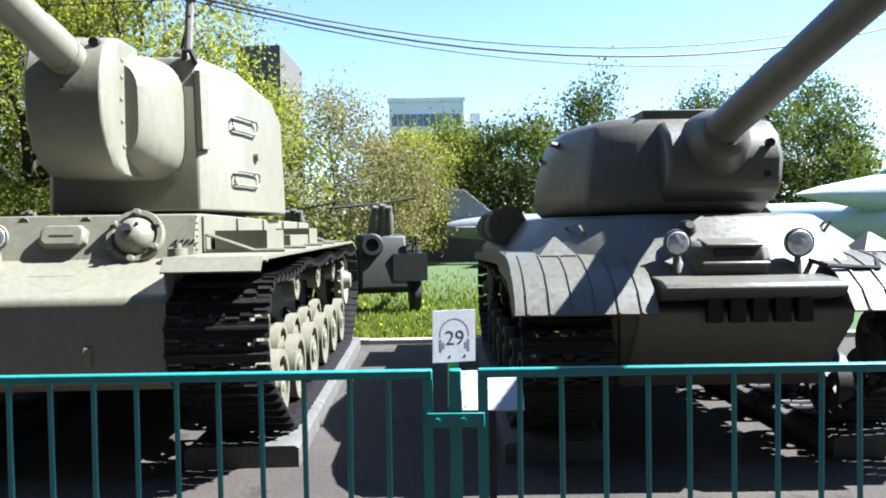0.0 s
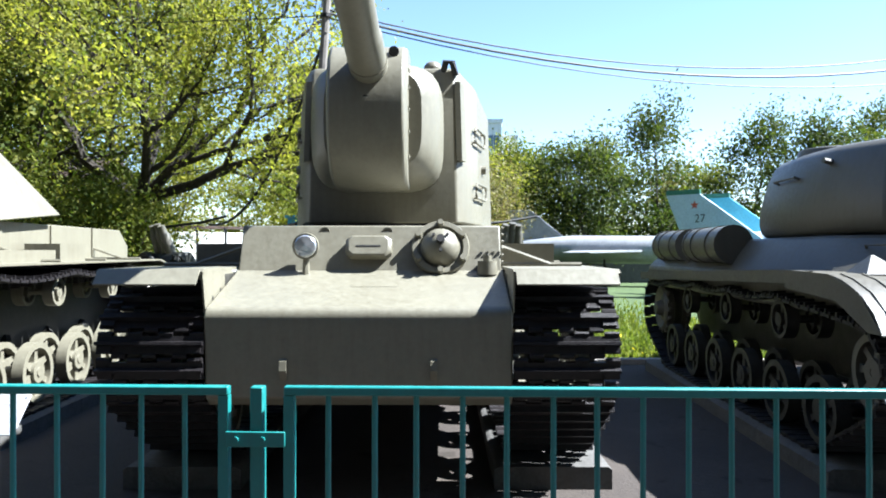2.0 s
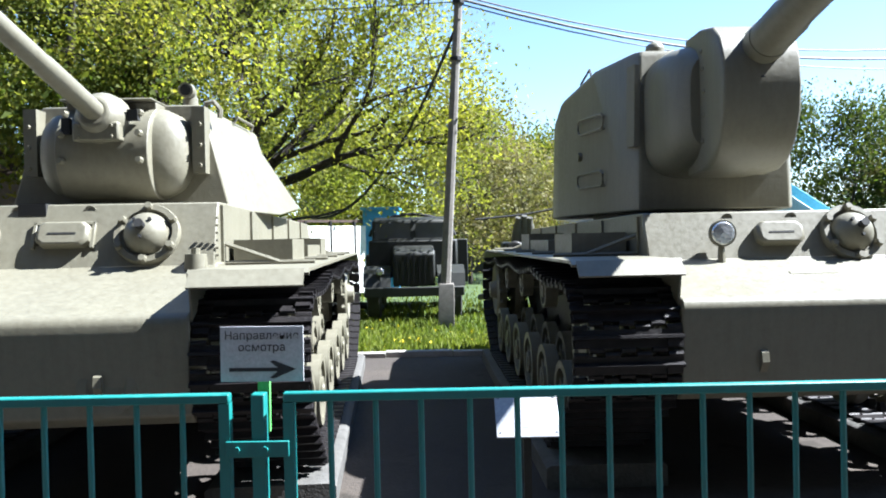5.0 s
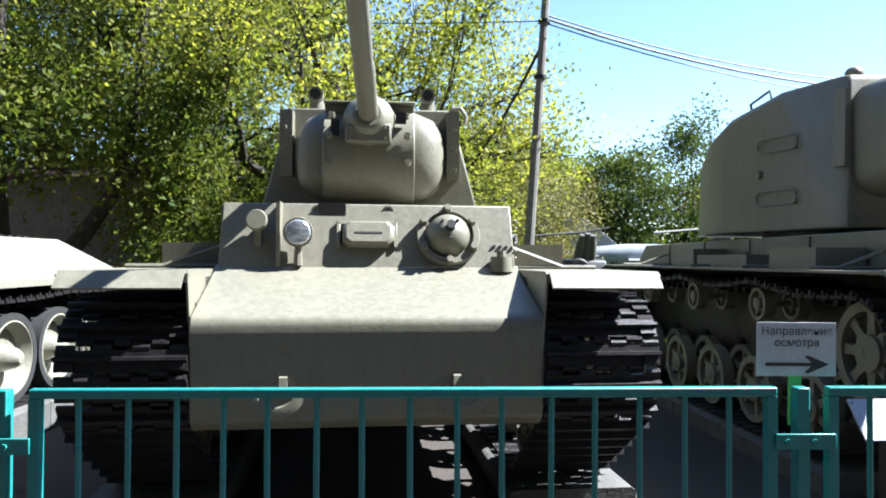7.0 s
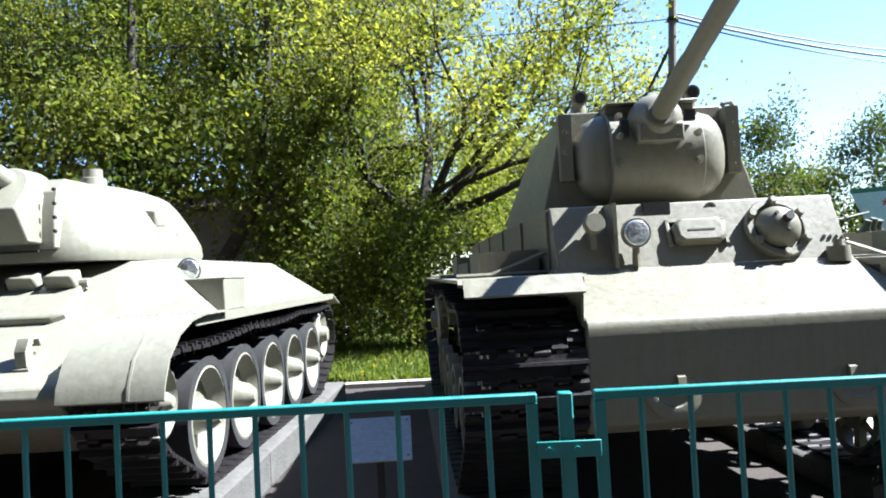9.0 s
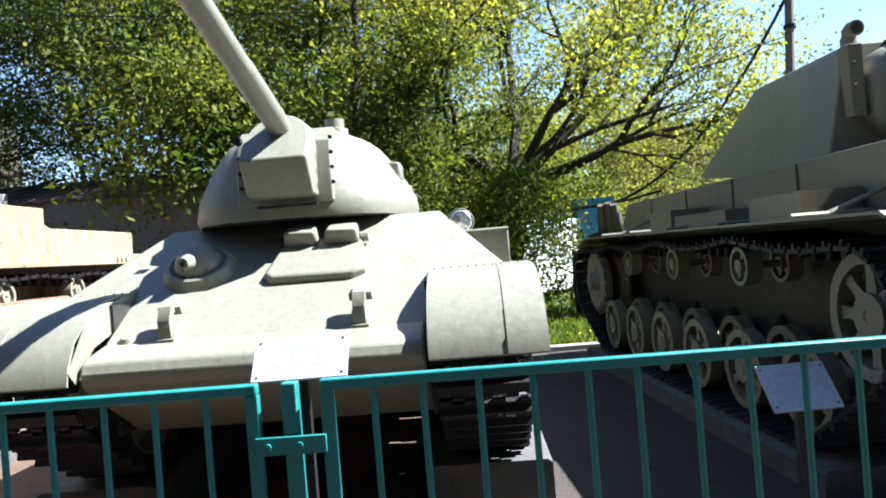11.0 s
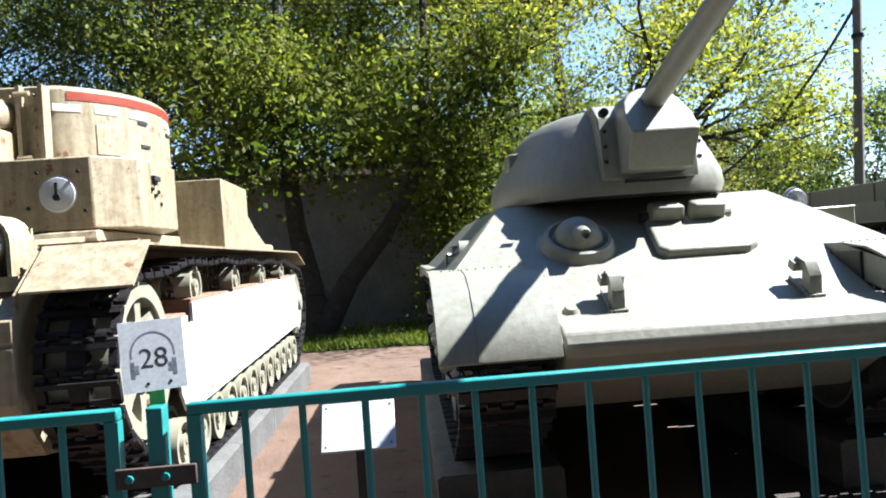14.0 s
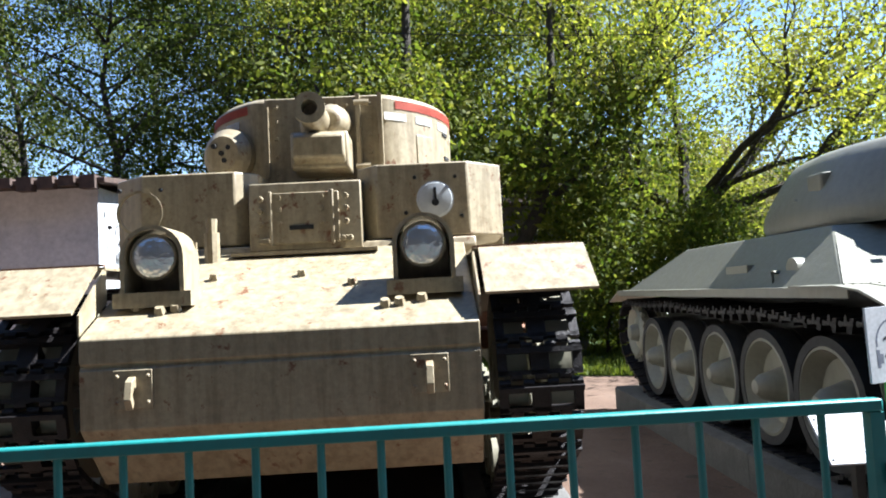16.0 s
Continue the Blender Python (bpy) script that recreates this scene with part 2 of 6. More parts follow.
def cyl(bm, a, b, r0, r1=None, n=16):
    lathe(bm, a, b, [(0, r0), (1, r0 if r1 is None else r1)], n)


def tube(bm, pts, r, n=6):
    """One continuous bent rod."""
    pts = [Vector(p) for p in pts]
    rings = []
    for k, p in enumerate(pts):
        d = (pts[min(k + 1, len(pts) - 1)] - pts[max(k - 1, 0)]).normalized()
        u = d.cross(Vector((0, 0, 1)) if abs(d.z) < 0.95 else Vector((1, 0, 0))).normalized()
        v = d.cross(u)
        rings.append([p + (u * math.cos(2 * math.pi * i / n) + v * math.sin(2 * math.pi * i / n)) * r for i in range(n)])
    loft(bm, rings)


def dome(bm, c, r, axis, n=16, steps=5, squash=1.0):
    c, axis = Vector(c), Vector(axis).normalized()
    lathe(bm, c, c + axis * r * squash, [(math.sin(k / steps * math.pi / 2), r * math.cos(k / steps * math.pi / 2)) for k in range(steps + 1)], n)


def mesh_of(name, bm, mat, smooth=35):
    bmesh.ops.recalc_face_normals(bm, faces=bm.faces)
    me = bpy.data.meshes.new(name)
    bm.to_mesh(me)
    bm.free()
    me.materials.append(mat)
    if smooth:
        me.polygons.foreach_set("use_smooth", [True] * len(me.polygons))
        me.set_sharp_from_angle(angle=radians(smooth))
    return me


LOOSE = {"bolt", "white_dash", "vision_slit", "sight_port", "tow_bracket", "corner_strap", "lifting_hook", "stowage_box", "screw", "launch_rail", "spare_link", "plug", "clamp", "lift_eye", "fittings", "stowage", "seat_frame", "flange", "rivet_row"}


def loose_pieces(bm):
    """Splits a bmesh into one bmesh for each connected piece."""
    seen, out = set(), []
    bm.verts.index_update()
    for v0 in bm.verts:
        if v0.index in seen:
            continue
        seen.add(v0.index)
        stack, group = [v0], []
        while stack:
            v = stack.pop()
            group.append(v)
            for e in v.link_edges:
                w = e.other_vert(v)
                if w.index not in seen:
                    seen.add(w.index)
                    stack.append(w)
        piece = B()
        twin = {v.index: piece.verts.new(v.co) for v in group}
        for f in {f for v in group for f in v.link_faces}:
            piece.faces.new([twin[v.index] for v in f.verts])
        out.append(piece)
    return out


def part(name, bm, mat, parent=None, label="", bevel=0.0, smooth=35):
    """Links a bmesh as one mesh object under a thing or a part; small repeated fittings come apart into pieces."""
    carry = Matrix.Identity(4)
    while parent and parent.parent and parent.parent.parent:
        carry = parent.matrix_basis @ carry
        parent = parent.parent
    if name in LOOSE:
        for piece in loose_pieces(bm):
            ob = new(name, mesh_of(name, piece, mat, smooth))
            ob.parent = parent
            ob.matrix_basis = carry
        return ob
    ob = new(name, mesh_of(name, bm, mat, smooth))
    ob.parent = parent
    if parent:
        ob.matrix_basis = carry
    if label:
        tagged(ob, label)
    if bevel:
        b = ob.modifiers.new("worn_edge", "BEVEL")
        b.width, b.segments, b.limit_method, b.angle_limit = bevel, 2, "ANGLE", radians(35)
    return ob


def thing(name, m, label, category, group="", kind=""):
    ob = new(name)
    ob.matrix_basis = m
    return tagged(ob, label, category, group, kind)


def shared(name, me, parent, m):
    ob = new(name, me)
    ob.parent = parent
    ob.matrix_basis = m
    return ob


def B():
    return bmesh.new()


# ---- running gear ----
def ring(bm, a, b, r_in, r_out, n=24):
    a, b = Vector(a), Vector(b)
    r3 = axis_frame(a, b)
    circ = lambda c, r: [c + r3 @ Vector((r * math.cos(2 * math.pi * i / n), r * math.sin(2 * math.pi * i / n), 0)) for i in range(n)]
    rs = [[bm.verts.new(p) for p in q] for q in (circ(a, r_in), circ(a, r_out), circ(b, r_out), circ(b, r_in))]
    for p, q in zip(rs, rs[1:] + rs[:1]):
        for i in range(n):
            bm.faces.new((p[i], p[(i + 1) % n], q[(i + 1) % n], q[i]))


def hull2d(pts):
    pts = sorted(set((round(a, 5), round(b, 5)) for a, b in pts))

    def half(seq):
        out = []
        for p in seq:
            while len(out) > 1 and (out[-1][0] - out[-2][0]) * (p[1] - out[-2][1]) - (out[-1][1] - out[-2][1]) * (p[0] - out[-2][0]) <= 0:
                out.pop()
            out.append(p)
        return out
    return half(pts)[:-1] + half(pts[::-1])[:-1]


def belt(circles, pitch, sags=0, sag=0.05):
    """Poses (y, z, angle) of links laid round the wheels, with the top run hanging between its rollers."""
    pts = [(y + r * math.cos(a), z + r * math.sin(a)) for y, z, r in circles for a in np.linspace(0, 2 * math.pi, 40, endpoint=False)]
    loop = hull2d(pts)
    top = max(z for _, z in loop)
    ys = [y for y, z in loop if z > top - 0.12]
    lo, hi = min(ys), max(ys)
    loop.append(loop[0])
    dense = []
    for (y0, z0), (y1, z1) in zip(loop, loop[1:]):
        k = max(1, int(math.hypot(y1 - y0, z1 - z0) / 0.02))
        dense += [(y0 + (y1 - y0) * i / k, z0 + (z1 - z0) * i / k) for i in range(k)]
    if sags:
        dense = [(y, z - sag * abs(math.sin((y - lo) / (hi - lo) * math.pi * sags)) if z > top - 0.35 and lo < y < hi else z) for y, z in dense]
    arr = np.array(dense + dense[:1])
    seg = np.hypot(*np.diff(arr, axis=0).T)
    cum = np.concatenate([[0], np.cumsum(seg)])
    n = int(round(cum[-1] / pitch))
    out = []
    for i in range(n):
        s, e = cum[-1] * i / n, cum[-1] * ((i + 1) / n)
        p = [np.interp(s, cum, arr[:, k]) for k in (0, 1)]
        q = [np.interp(e, cum, arr[:, k]) for k in (0, 1)]
        out.append(((p[0] + q[0]) / 2, (p[1] + q[1]) / 2, math.atan2(q[1] - p[1], q[0] - p[0])))
    return out


def link_mesh(width, pitch, ribs=3, horn=True):
    bm, h, w = B(), pitch / 2, width / 2
    if ribs > 2:
        box(bm, -w, w, -h * 0.70, h * 0.70, 0.0, 0.024)
        prism(bm, [(-h * 0.30, 0.02), (h * 0.10, 0.02), (h * 0.02, 0.062), (-h * 0.20, 0.062)], -w, w)
        box(bm, -w * 0.96, -w * 0.70, h * 0.1, h * 0.6, 0.02, 0.042)
        box(bm, w * 0.70, w * 0.96, h * 0.1, h * 0.6, 0.02, 0.042)
    else:
        for x0, x1 in ((-w, -w * 0.78), (-w * 0.22, w * 0.22), (w * 0.78, w)):
            box(bm, x0, x1, -h * 0.80, h * 0.80, 0.0, 0.03)
        box(bm, -w, w, -h * 0.70, -h * 0.40, 0.0, 0.05)
        box(bm, -w, w, h * 0.52, h * 0.75, 0.0, 0.03)
    lug = width / 7
    for k in range(7):
        s = 1 if k % 2 else -1
        x = -w + lug * (k + 0.5)
        cyl(bm, (x - lug * 0.46, s * h * 0.84, 0.012), (x + lug * 0.46, s * h * 0.84, 0.012), 0.019, None, 7)
    if horn:
        prism(bm, [(-h * 0.5, 0.004), (h * 0.5, 0.004), (h * 0.2, -0.075), (-h * 0.2, -0.075)], -0.035, 0.035)
    return mesh_of("track_link", bm, TRACK_STEEL, 30)


def lay_track(tank, x, circles, pitch, link, sags=4, sag=0.05):
    bm = B()
    y, z, r = circles[0]
    cyl(bm, (x - 0.03, y, z), (x + 0.03, y, z), 0.07, None, 10)
    tr = part("track", bm, DARK_STEEL, tank, "cast steel track belt, dark and worn")
    for y, z, a in belt(circles, pitch, sags, sag):
        shared("track_link", link, tr, Matrix.Translation((x, y, z)) @ Matrix.Rotation(a, 4, "X") @ Matrix.Rotation(math.pi, 4, "Y"))
    return tr


def spoked_wheel(r, width, mat, spokes=6):
    """Two spoked discs with narrow rims on one hub, open between the spokes."""
    bm, w, n = B(), width / 2, spokes * 4
    for side in (-1, 1):
        x0 = side * w * 0.74
        for lo, hi, t in ((0.80, 1.0, 0.055), (0.10, 0.36, 0.06)):
            ring(bm, (x0 - t, 0, 0), (x0 + t, 0, 0), r * lo, r * hi, n)
        for k in range(spokes):
            m = Matrix.Rotation(2 * math.pi * k / spokes, 4, "X")
            loft(bm, [[m @ Vector((x0 + dx, dy * q, z)) for dx, dy in ((-0.028, -1), (0.028, -1), (0.028, 1), (-0.028, 1))] for z, q in ((r * 0.33, r * 0.13), (r * 0.60, r * 0.09), (r * 0.82, r * 0.12))])
    lathe(bm, (-w * 1.05, 0, 0), (w * 1.05, 0, 0), [(0, r * 0.16), (0.06, r * 0.20), (0.94, r * 0.20), (1, r * 0.16)], 14)
    return mesh_of("road_wheel", bm, mat)


def dish_wheel(r, width, mat):
    bm, w = B(), width / 2
    for s in (-1, 1):
        lathe(bm, (s * 0.01, 0, 0), (s * w, 0, 0), [(0, r * 0.80), (0.95, r * 0.86), (1.0, r * 0.80), (0.30, r * 0.66), (0.18, r * 0.34), (0.7, r * 0.27), (1.15, r * 0.22), (1.45, r * 0.12), (1.5, 0)], 28)
    return mesh_of("road_wheel", bm, mat)


def tyre_mesh(r, width):
    bm, w = B(), width / 2
    for s in (-1, 1):
        ring(bm, (s * w * 0.12, 0, 0), (s * w, 0, 0), r * 0.85, r, 32)
    return mesh_of("tyre", bm, RUBBER)


def sprocket_mesh(r, width, mat, teeth=16):
    bm, w = B(), width / 2
    for s in (-1, 1):
        lathe(bm, (s * w * 0.3, 0, 0), (s * w, 0, 0), [(0, r * 0.92), (0.8, r * 0.94), (1.0, r * 0.86), (0.55, r * 0.6), (0.75, r * 0.35), (1.5, r * 0.26), (1.6, 0)], 24)
        for k in range(teeth):
            prism(bm, [(-0.035, r * 0.9), (0.035, r * 0.9), (0.014, r * 1.08), (-0.014, r * 1.08)], s * w * 0.72 - 0.02, s * w * 0.72 + 0.02, Matrix.Rotation(2 * math.pi * k / teeth, 4, "X"))
    return mesh_of("drive_wheel", bm, mat)


def rows_of_bolts(bm, pts, normal, r=0.016, h=0.012):
    n = Vector(normal).normalized()
    for p in pts:
        cyl(bm, Vector(p) - n * 0.004, Vector(p) + n * h, r, r * 0.75, 7)


def barrel(bm, root, elev, length, r0, r1, rings=()):
    """Gun tube with a real bore; returns its muzzle."""
    d = Vector((0, -math.cos(radians(elev)), math.sin(radians(elev))))
    a = Vector(root)
    b = a + d * length
    prof = [(0, r0), (0.34, r0 * 0.96), (0.36, r0 * 0.88), (1.0, r1), (1.0, r1 * 0.62), (0.93, r1 * 0.6)]
    lathe(bm, a, b, prof, 24)
    for s, r in rings:
        c = a + d * length * s
        cyl(bm, c, c + d * 0.06, r, None, 24)
    return b


def ball_mount(tank, at, r, paint_mat, tilt=(0, -0.9, 0.43), barrel_hole=True):
    n = Vector(tilt).normalized()
    bm = B()
    at = Vector(at)
    lathe(bm, at - n * 0.02, at + n * 0.05, [(0, r * 1.16), (0.6, r * 1.16), (0.8, r * 1.12), (0.8, r * 0.92), (0.4, r * 0.88)], 28)
    r3 = axis_frame(at, at + n)
    for k in range(6):
        a = 2 * math.pi * (k + 0.5) / 6
        c = at + r3 @ Vector((r * 1.02 * math.cos(a), r * 1.02 * math.sin(a), 0.02))
        cyl(bm, c, c + n * 0.05, 0.032, 0.022, 8)
    mount = part("ball_mount", bm, paint_mat, tank, "bolted ring of the hull gun mount")
    bm = B()
    dome(bm, at + n * 0.0, r * 0.80, n, 22, 7, 1.0)
    part("dome", bm, paint_mat, mount)
    bm = B()
    tip = at + n * r * 0.80
    cyl(bm, tip, tip + n * 0.05, 0.03, None, 10)
    for dx, dz in ((0.05, 0.05), (-0.05, 0.05), (0.0, -0.07)):
        c = tip + r3 @ Vector((dx, dz, -0.02))
        cyl(bm, c, c + n * 0.02, 0.012, None, 6)
    part("sight_holes", bm, BLACK, mount, "dark sight and gun holes")
    return mount


def headlamp(tank, at, r, shell, axis=(0, -1, 0), stem=True):
    at, n = Vector(at), Vector(axis).normalized()
    bm = B()
    lathe(bm, at + n * 0.0, at - n * r * 1.0, [(0, r * 1.02), (0.25, r * 1.06), (0.7, r * 0.8), (1, r * 0.25)], 22)
    if stem:
        cyl(bm, at - n * r * 0.4 - Vector((0, 0, r * 0.8)), at - n * r * 0.4 - Vector((0, 0, r + 0.12)), 0.022, 0.03, 8)
    lamp = part("headlamp", bm, shell, tank, "round headlamp on a short stem")
    bm = B()
    lathe(bm, at - n * 0.004, at + n * 0.022, [(0, r * 0.93), (0.5, r * 0.8), (1, 0)], 22)
    part("lens", bm, GLASS_LAMP, lamp, "ribbed clear lens")
    return lamp


# ---- heavy tank hull shared by two of the tanks ----
def heavy_hull(tank, mat, pz0, pz1, spare_lamp=False):
    bm = B()
    nose = [(0.07, 1.188), (0.03, 1.178), (0.005, 1.155), (-0.005, 1.12), (0.0, 1.05), (0.03, 0.60), (0.10, 0.54), (0.8, 0.40), (6.1, 0.40), (6.7, 0.8), (6.7, 1.15), (6.3, 1.45), (0.72, pz0 + 0.01), (0.68, pz0 - 0.02)]
    prism(bm, nose, -0.985, 0.985)
    hull = part("hull", bm, mat, tank, "welded hull with a rounded nose", 0.012)
    bm = B()
    py = lambda z: 0.70 + (z - pz0) * 0.42
    prism(bm, [(py(pz0), pz0 - 0.01), (py(pz1), pz1), (py(pz1) + 0.08, pz1 + 0.004), (6.2, pz1 - 0.02), (6.5, pz1 - 0.25), (6.5, 1.3), (0.8, pz0 - 0.02)], -0.965, 0.965)
    part("upper_hull", bm, mat, tank, "driver's plate and flat deck", 0.01)
    bm = B()
    prism(bm, [(0.40, 1.288), (0.44, 1.303), (0.44, 1.309), (0.40, 1.294)], -0.10, 0.22)
    part("weld_strip", bm, mat, hull)
    # tow shackle brackets on the nose
    bm = B()
    for x in (-0.48, 0.48):
        prism(bm, [(0.03, 0.86), (-0.012, 0.84), (-0.022, 0.78), (0.03, 0.70)], x - 0.022, x + 0.022)
    part("tow_bracket", bm, mat, hull)
    n = Vector((0, -0.92, 0.39))
    zc = (pz0 + pz1) / 2
    # driver's visor
    bm = B()
    fr = Matrix.Translation((-0.01, py(zc), zc - 0.01)) @ Matrix.Rotation(radians(-23), 4, "X")
    loft(bm, [[fr @ Vector((x * s, -d, z * s)) for x, z in ((-0.17, -0.05), (-0.13, -0.085), (0.13, -0.085), (0.17, -0.05), (0.17, 0.05), (0.13, 0.085), (-0.13, 0.085), (-0.17, 0.05))] for s, d in ((1.0, -0.02), (1.0, 0.055), (0.86, 0.075))])
    vis = part("driver_visor", bm, mat, tank, "thick hinged visor block", 0.006)
    bm = B()
    box(bm, -0.09, 0.09, -0.078, -0.07, -0.012, 0.0, fr)
    part("slit", bm, BLACK, vis)
    ball_mount(tank, (0.52, py(zc) - 0.015, zc - 0.005), 0.185, mat, n)
    headlamp(tank, (-0.46, py(zc) - 0.14, zc + 0.01), 0.092, mat)
    if spare_lamp:
        for x in (-0.52, 0.52):
            bm = B()
            lathe(bm, (x, 0.04, 0.78), (x, 0.010, 0.783), [(0, 0.17), (0.75, 0.17), (1, 0.15), (1, 0.11), (0.7, 0.10), (0.7, 0.0)], 28)
            part("drive_cover", bm, mat, hull, "round bolted cover on the nose plate")
        bm = B()
        box(bm, -0.21, 0.19, -0.028, 0.0, 0.075, 0.10, fr)
        box(bm, -0.21, -0.185, -0.028, 0.0, -0.09, 0.10, fr)
        box(bm, 0.165, 0.19, -0.028, 0.0, -0.09, 0.10, fr)
        part("visor_frame", bm, mat, vis, "", 0.004)
        # black slab paints the shadow inside the visor niche
        bm = B()
        box(bm, -0.19, 0.17, -0.006, 0.01, -0.06, 0.078, fr)
        part("recess_shade", bm, BLACK, vis)
        # black block, slightly proud, in place of a shadowed opening
        bm = B()
        box(bm, -0.34, -0.16, py(pz1) - 0.035, py(pz1) + 0.1, pz1 - 0.075, pz1 + 0.006)
        part("notch_shade", bm, BLACK, tank, "black block painting the dark of a notch in the plate's upper edge")
        bm = B()
        lathe(bm, (-0.72, py(zc) - 0.01, zc + 0.07), (-0.72, py(zc) - 0.14, zc + 0.09), [(0, 0.03), (0.4, 0.065), (0.8, 0.07), (1, 0.06)], 16)
        box(bm, -0.74, -0.70, py(zc) - 0.07, py(zc) + 0.02, zc - 0.08, zc + 0.05)
        box(bm, -0.60, -0.575, py(pz0) - 0.03, py(pz1) + 0.01, pz0, pz1, None)
        part("horn", bm, mat, tank, "round horn on a bracket")
    # small pot and lift eyes on the plate
    bm = B()
    cyl(bm, (0.86, 0.66, pz0 - 0.03), (0.86, 0.66, pz0 + 0.07), 0.075, 0.07, 14)
    cyl(bm, (0.86, 0.66, pz0 + 0.07), (0.86, 0.66, pz0 + 0.11), 0.03, 0.03, 10)
    part("siren_pot", bm, mat, tank, "small round pot on the plate foot")
    bm = B()
    for x in (-0.35, 0.12):
        ring(bm, (x, py(pz1) - 0.02, pz1 - 0.05), (x, py(pz1) + 0.0, pz1 - 0.05), 0.025, 0.04, 12)
    rows_of_bolts(bm, [(0.975, y, pz0 + 0.06 + 0.05 * k) for k in range(6) for y in (py(pz0) + 0.05,)], (1, 0, 0), 0.012)
    part("lift_eye", bm, mat, hull)
    # mudguards, front flaps and brackets
    for s in (-1, 1):
        bm = B()
        pts = [(-0.02, 1.40), (0.02, 1.425), (5.9, 1.425), (6.5, 1.30), (6.5, 1.285), (5.88, 1.405), (0.03, 1.405), (-0.005, 1.385)]
        prism(bm, pts, s * 0.985, s * 1.665)
        guard = part("mudguard", bm, mat, tank, "flat sheet mudguard over the track")
        bm = B()
        prism(bm, [(-0.02, 1.415), (-0.10, 1.335), (-0.105, 1.325), (-0.115, 1.335), (-0.03, 1.425)], s * 1.0, s * 1.64)
        part("front_flap", bm, mat, guard, "short angled front flap")
        bm = B()
        loft(bm, [[Vector((s * x, y, z)) for y, z in ((-0.02, 1.41), (0.62, 1.41), (0.66, pz0 - 0.03), (0.04, 1.14))] for x in (0.986, 0.998)])
        prism(bm, [(-0.02, 1.41), (0.0, 1.43), (0.0, 1.37), (-0.02, 1.36)], s * 0.985, s * 1.2)
        part("inner_web", bm, mat, guard, "triangular web plate beside the glacis")
        for y in (0.95, 2.0, 3.1, 4.2, 5.3):
            bm = B()
            for a, b in (((0.97, y, 1.58), (1.36, y, 1.44)), ((0.97, y, 1.44), (1.60, y, 1.44))):
                tube(bm, [(s * a[0], a[1], a[2]), (s * b[0], b[1], b[2])], 0.017, 6)
            box(bm, *sorted((s * 0.967, s * 0.985)), y - 0.04, y + 0.04, 1.44, pz1 - 0.02)
            part("bracket", bm, mat, guard)
        bm = B()
        box(bm, *sorted((s * 1.0, s * 1.42)), 1.15, 1.85, 1.425, 1.60)
        box(bm, *sorted((s * 1.0, s * 1.40)), 2.3, 3.4, 1.425, 1.55)
        box(bm, *sorted((s * 1.02, s * 1.40)), 3.5, 4.1, 1.425, 1.62)
        part("stowage_box", bm, mat, guard, "low sheet-metal box on the mudguard", 0.008)
    # black side plates behind the wheels: mudguard shade painted on, plus swing arms
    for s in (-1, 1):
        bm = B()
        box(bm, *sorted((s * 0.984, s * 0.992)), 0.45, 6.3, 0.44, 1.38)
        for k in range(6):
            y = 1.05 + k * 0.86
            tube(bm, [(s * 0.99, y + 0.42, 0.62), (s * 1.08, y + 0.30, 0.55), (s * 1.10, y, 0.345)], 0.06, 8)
        part("side_plate", bm, WHEEL_SHADE, hull, "lower side plate painted black as mudguard shade, with swing arms")
    # running gear
    link = link_mesh(0.68, 0.162)
    wheel, small = spoked_wheel(0.295, 0.44, mat), spoked_wheel(0.145, 0.42, mat, 5)
    idler, drive = spoked_wheel(0.36, 0.36, mat, 8), sprocket_mesh(0.41, 0.4, mat)
    for s in (-1, 1):
        x = s * 1.325
        circles = [(0.40, 0.86, 0.40), (6.15, 0.84, 0.44), (1.05, 0.345, 0.31), (5.35, 0.345, 0.31), (1.8, 1.17, 0.13), (4.6, 1.17, 0.13)]
        lay_track(tank, x, circles, 0.162, link, 4, 0.06)
        for k in range(6):
            shared("road_wheel", wheel, tank, pose(x, 1.05 + k * 0.86, 0.345))
        for y in (1.85, 3.2, 4.55):
            shared("return_roller", small, tank, pose(x, y, 1.11))
        shared("idler_wheel", idler, tank, pose(x, 0.40, 0.86))
        shared("drive_wheel", drive, tank, pose(x, 6.15, 0.84))
    return py


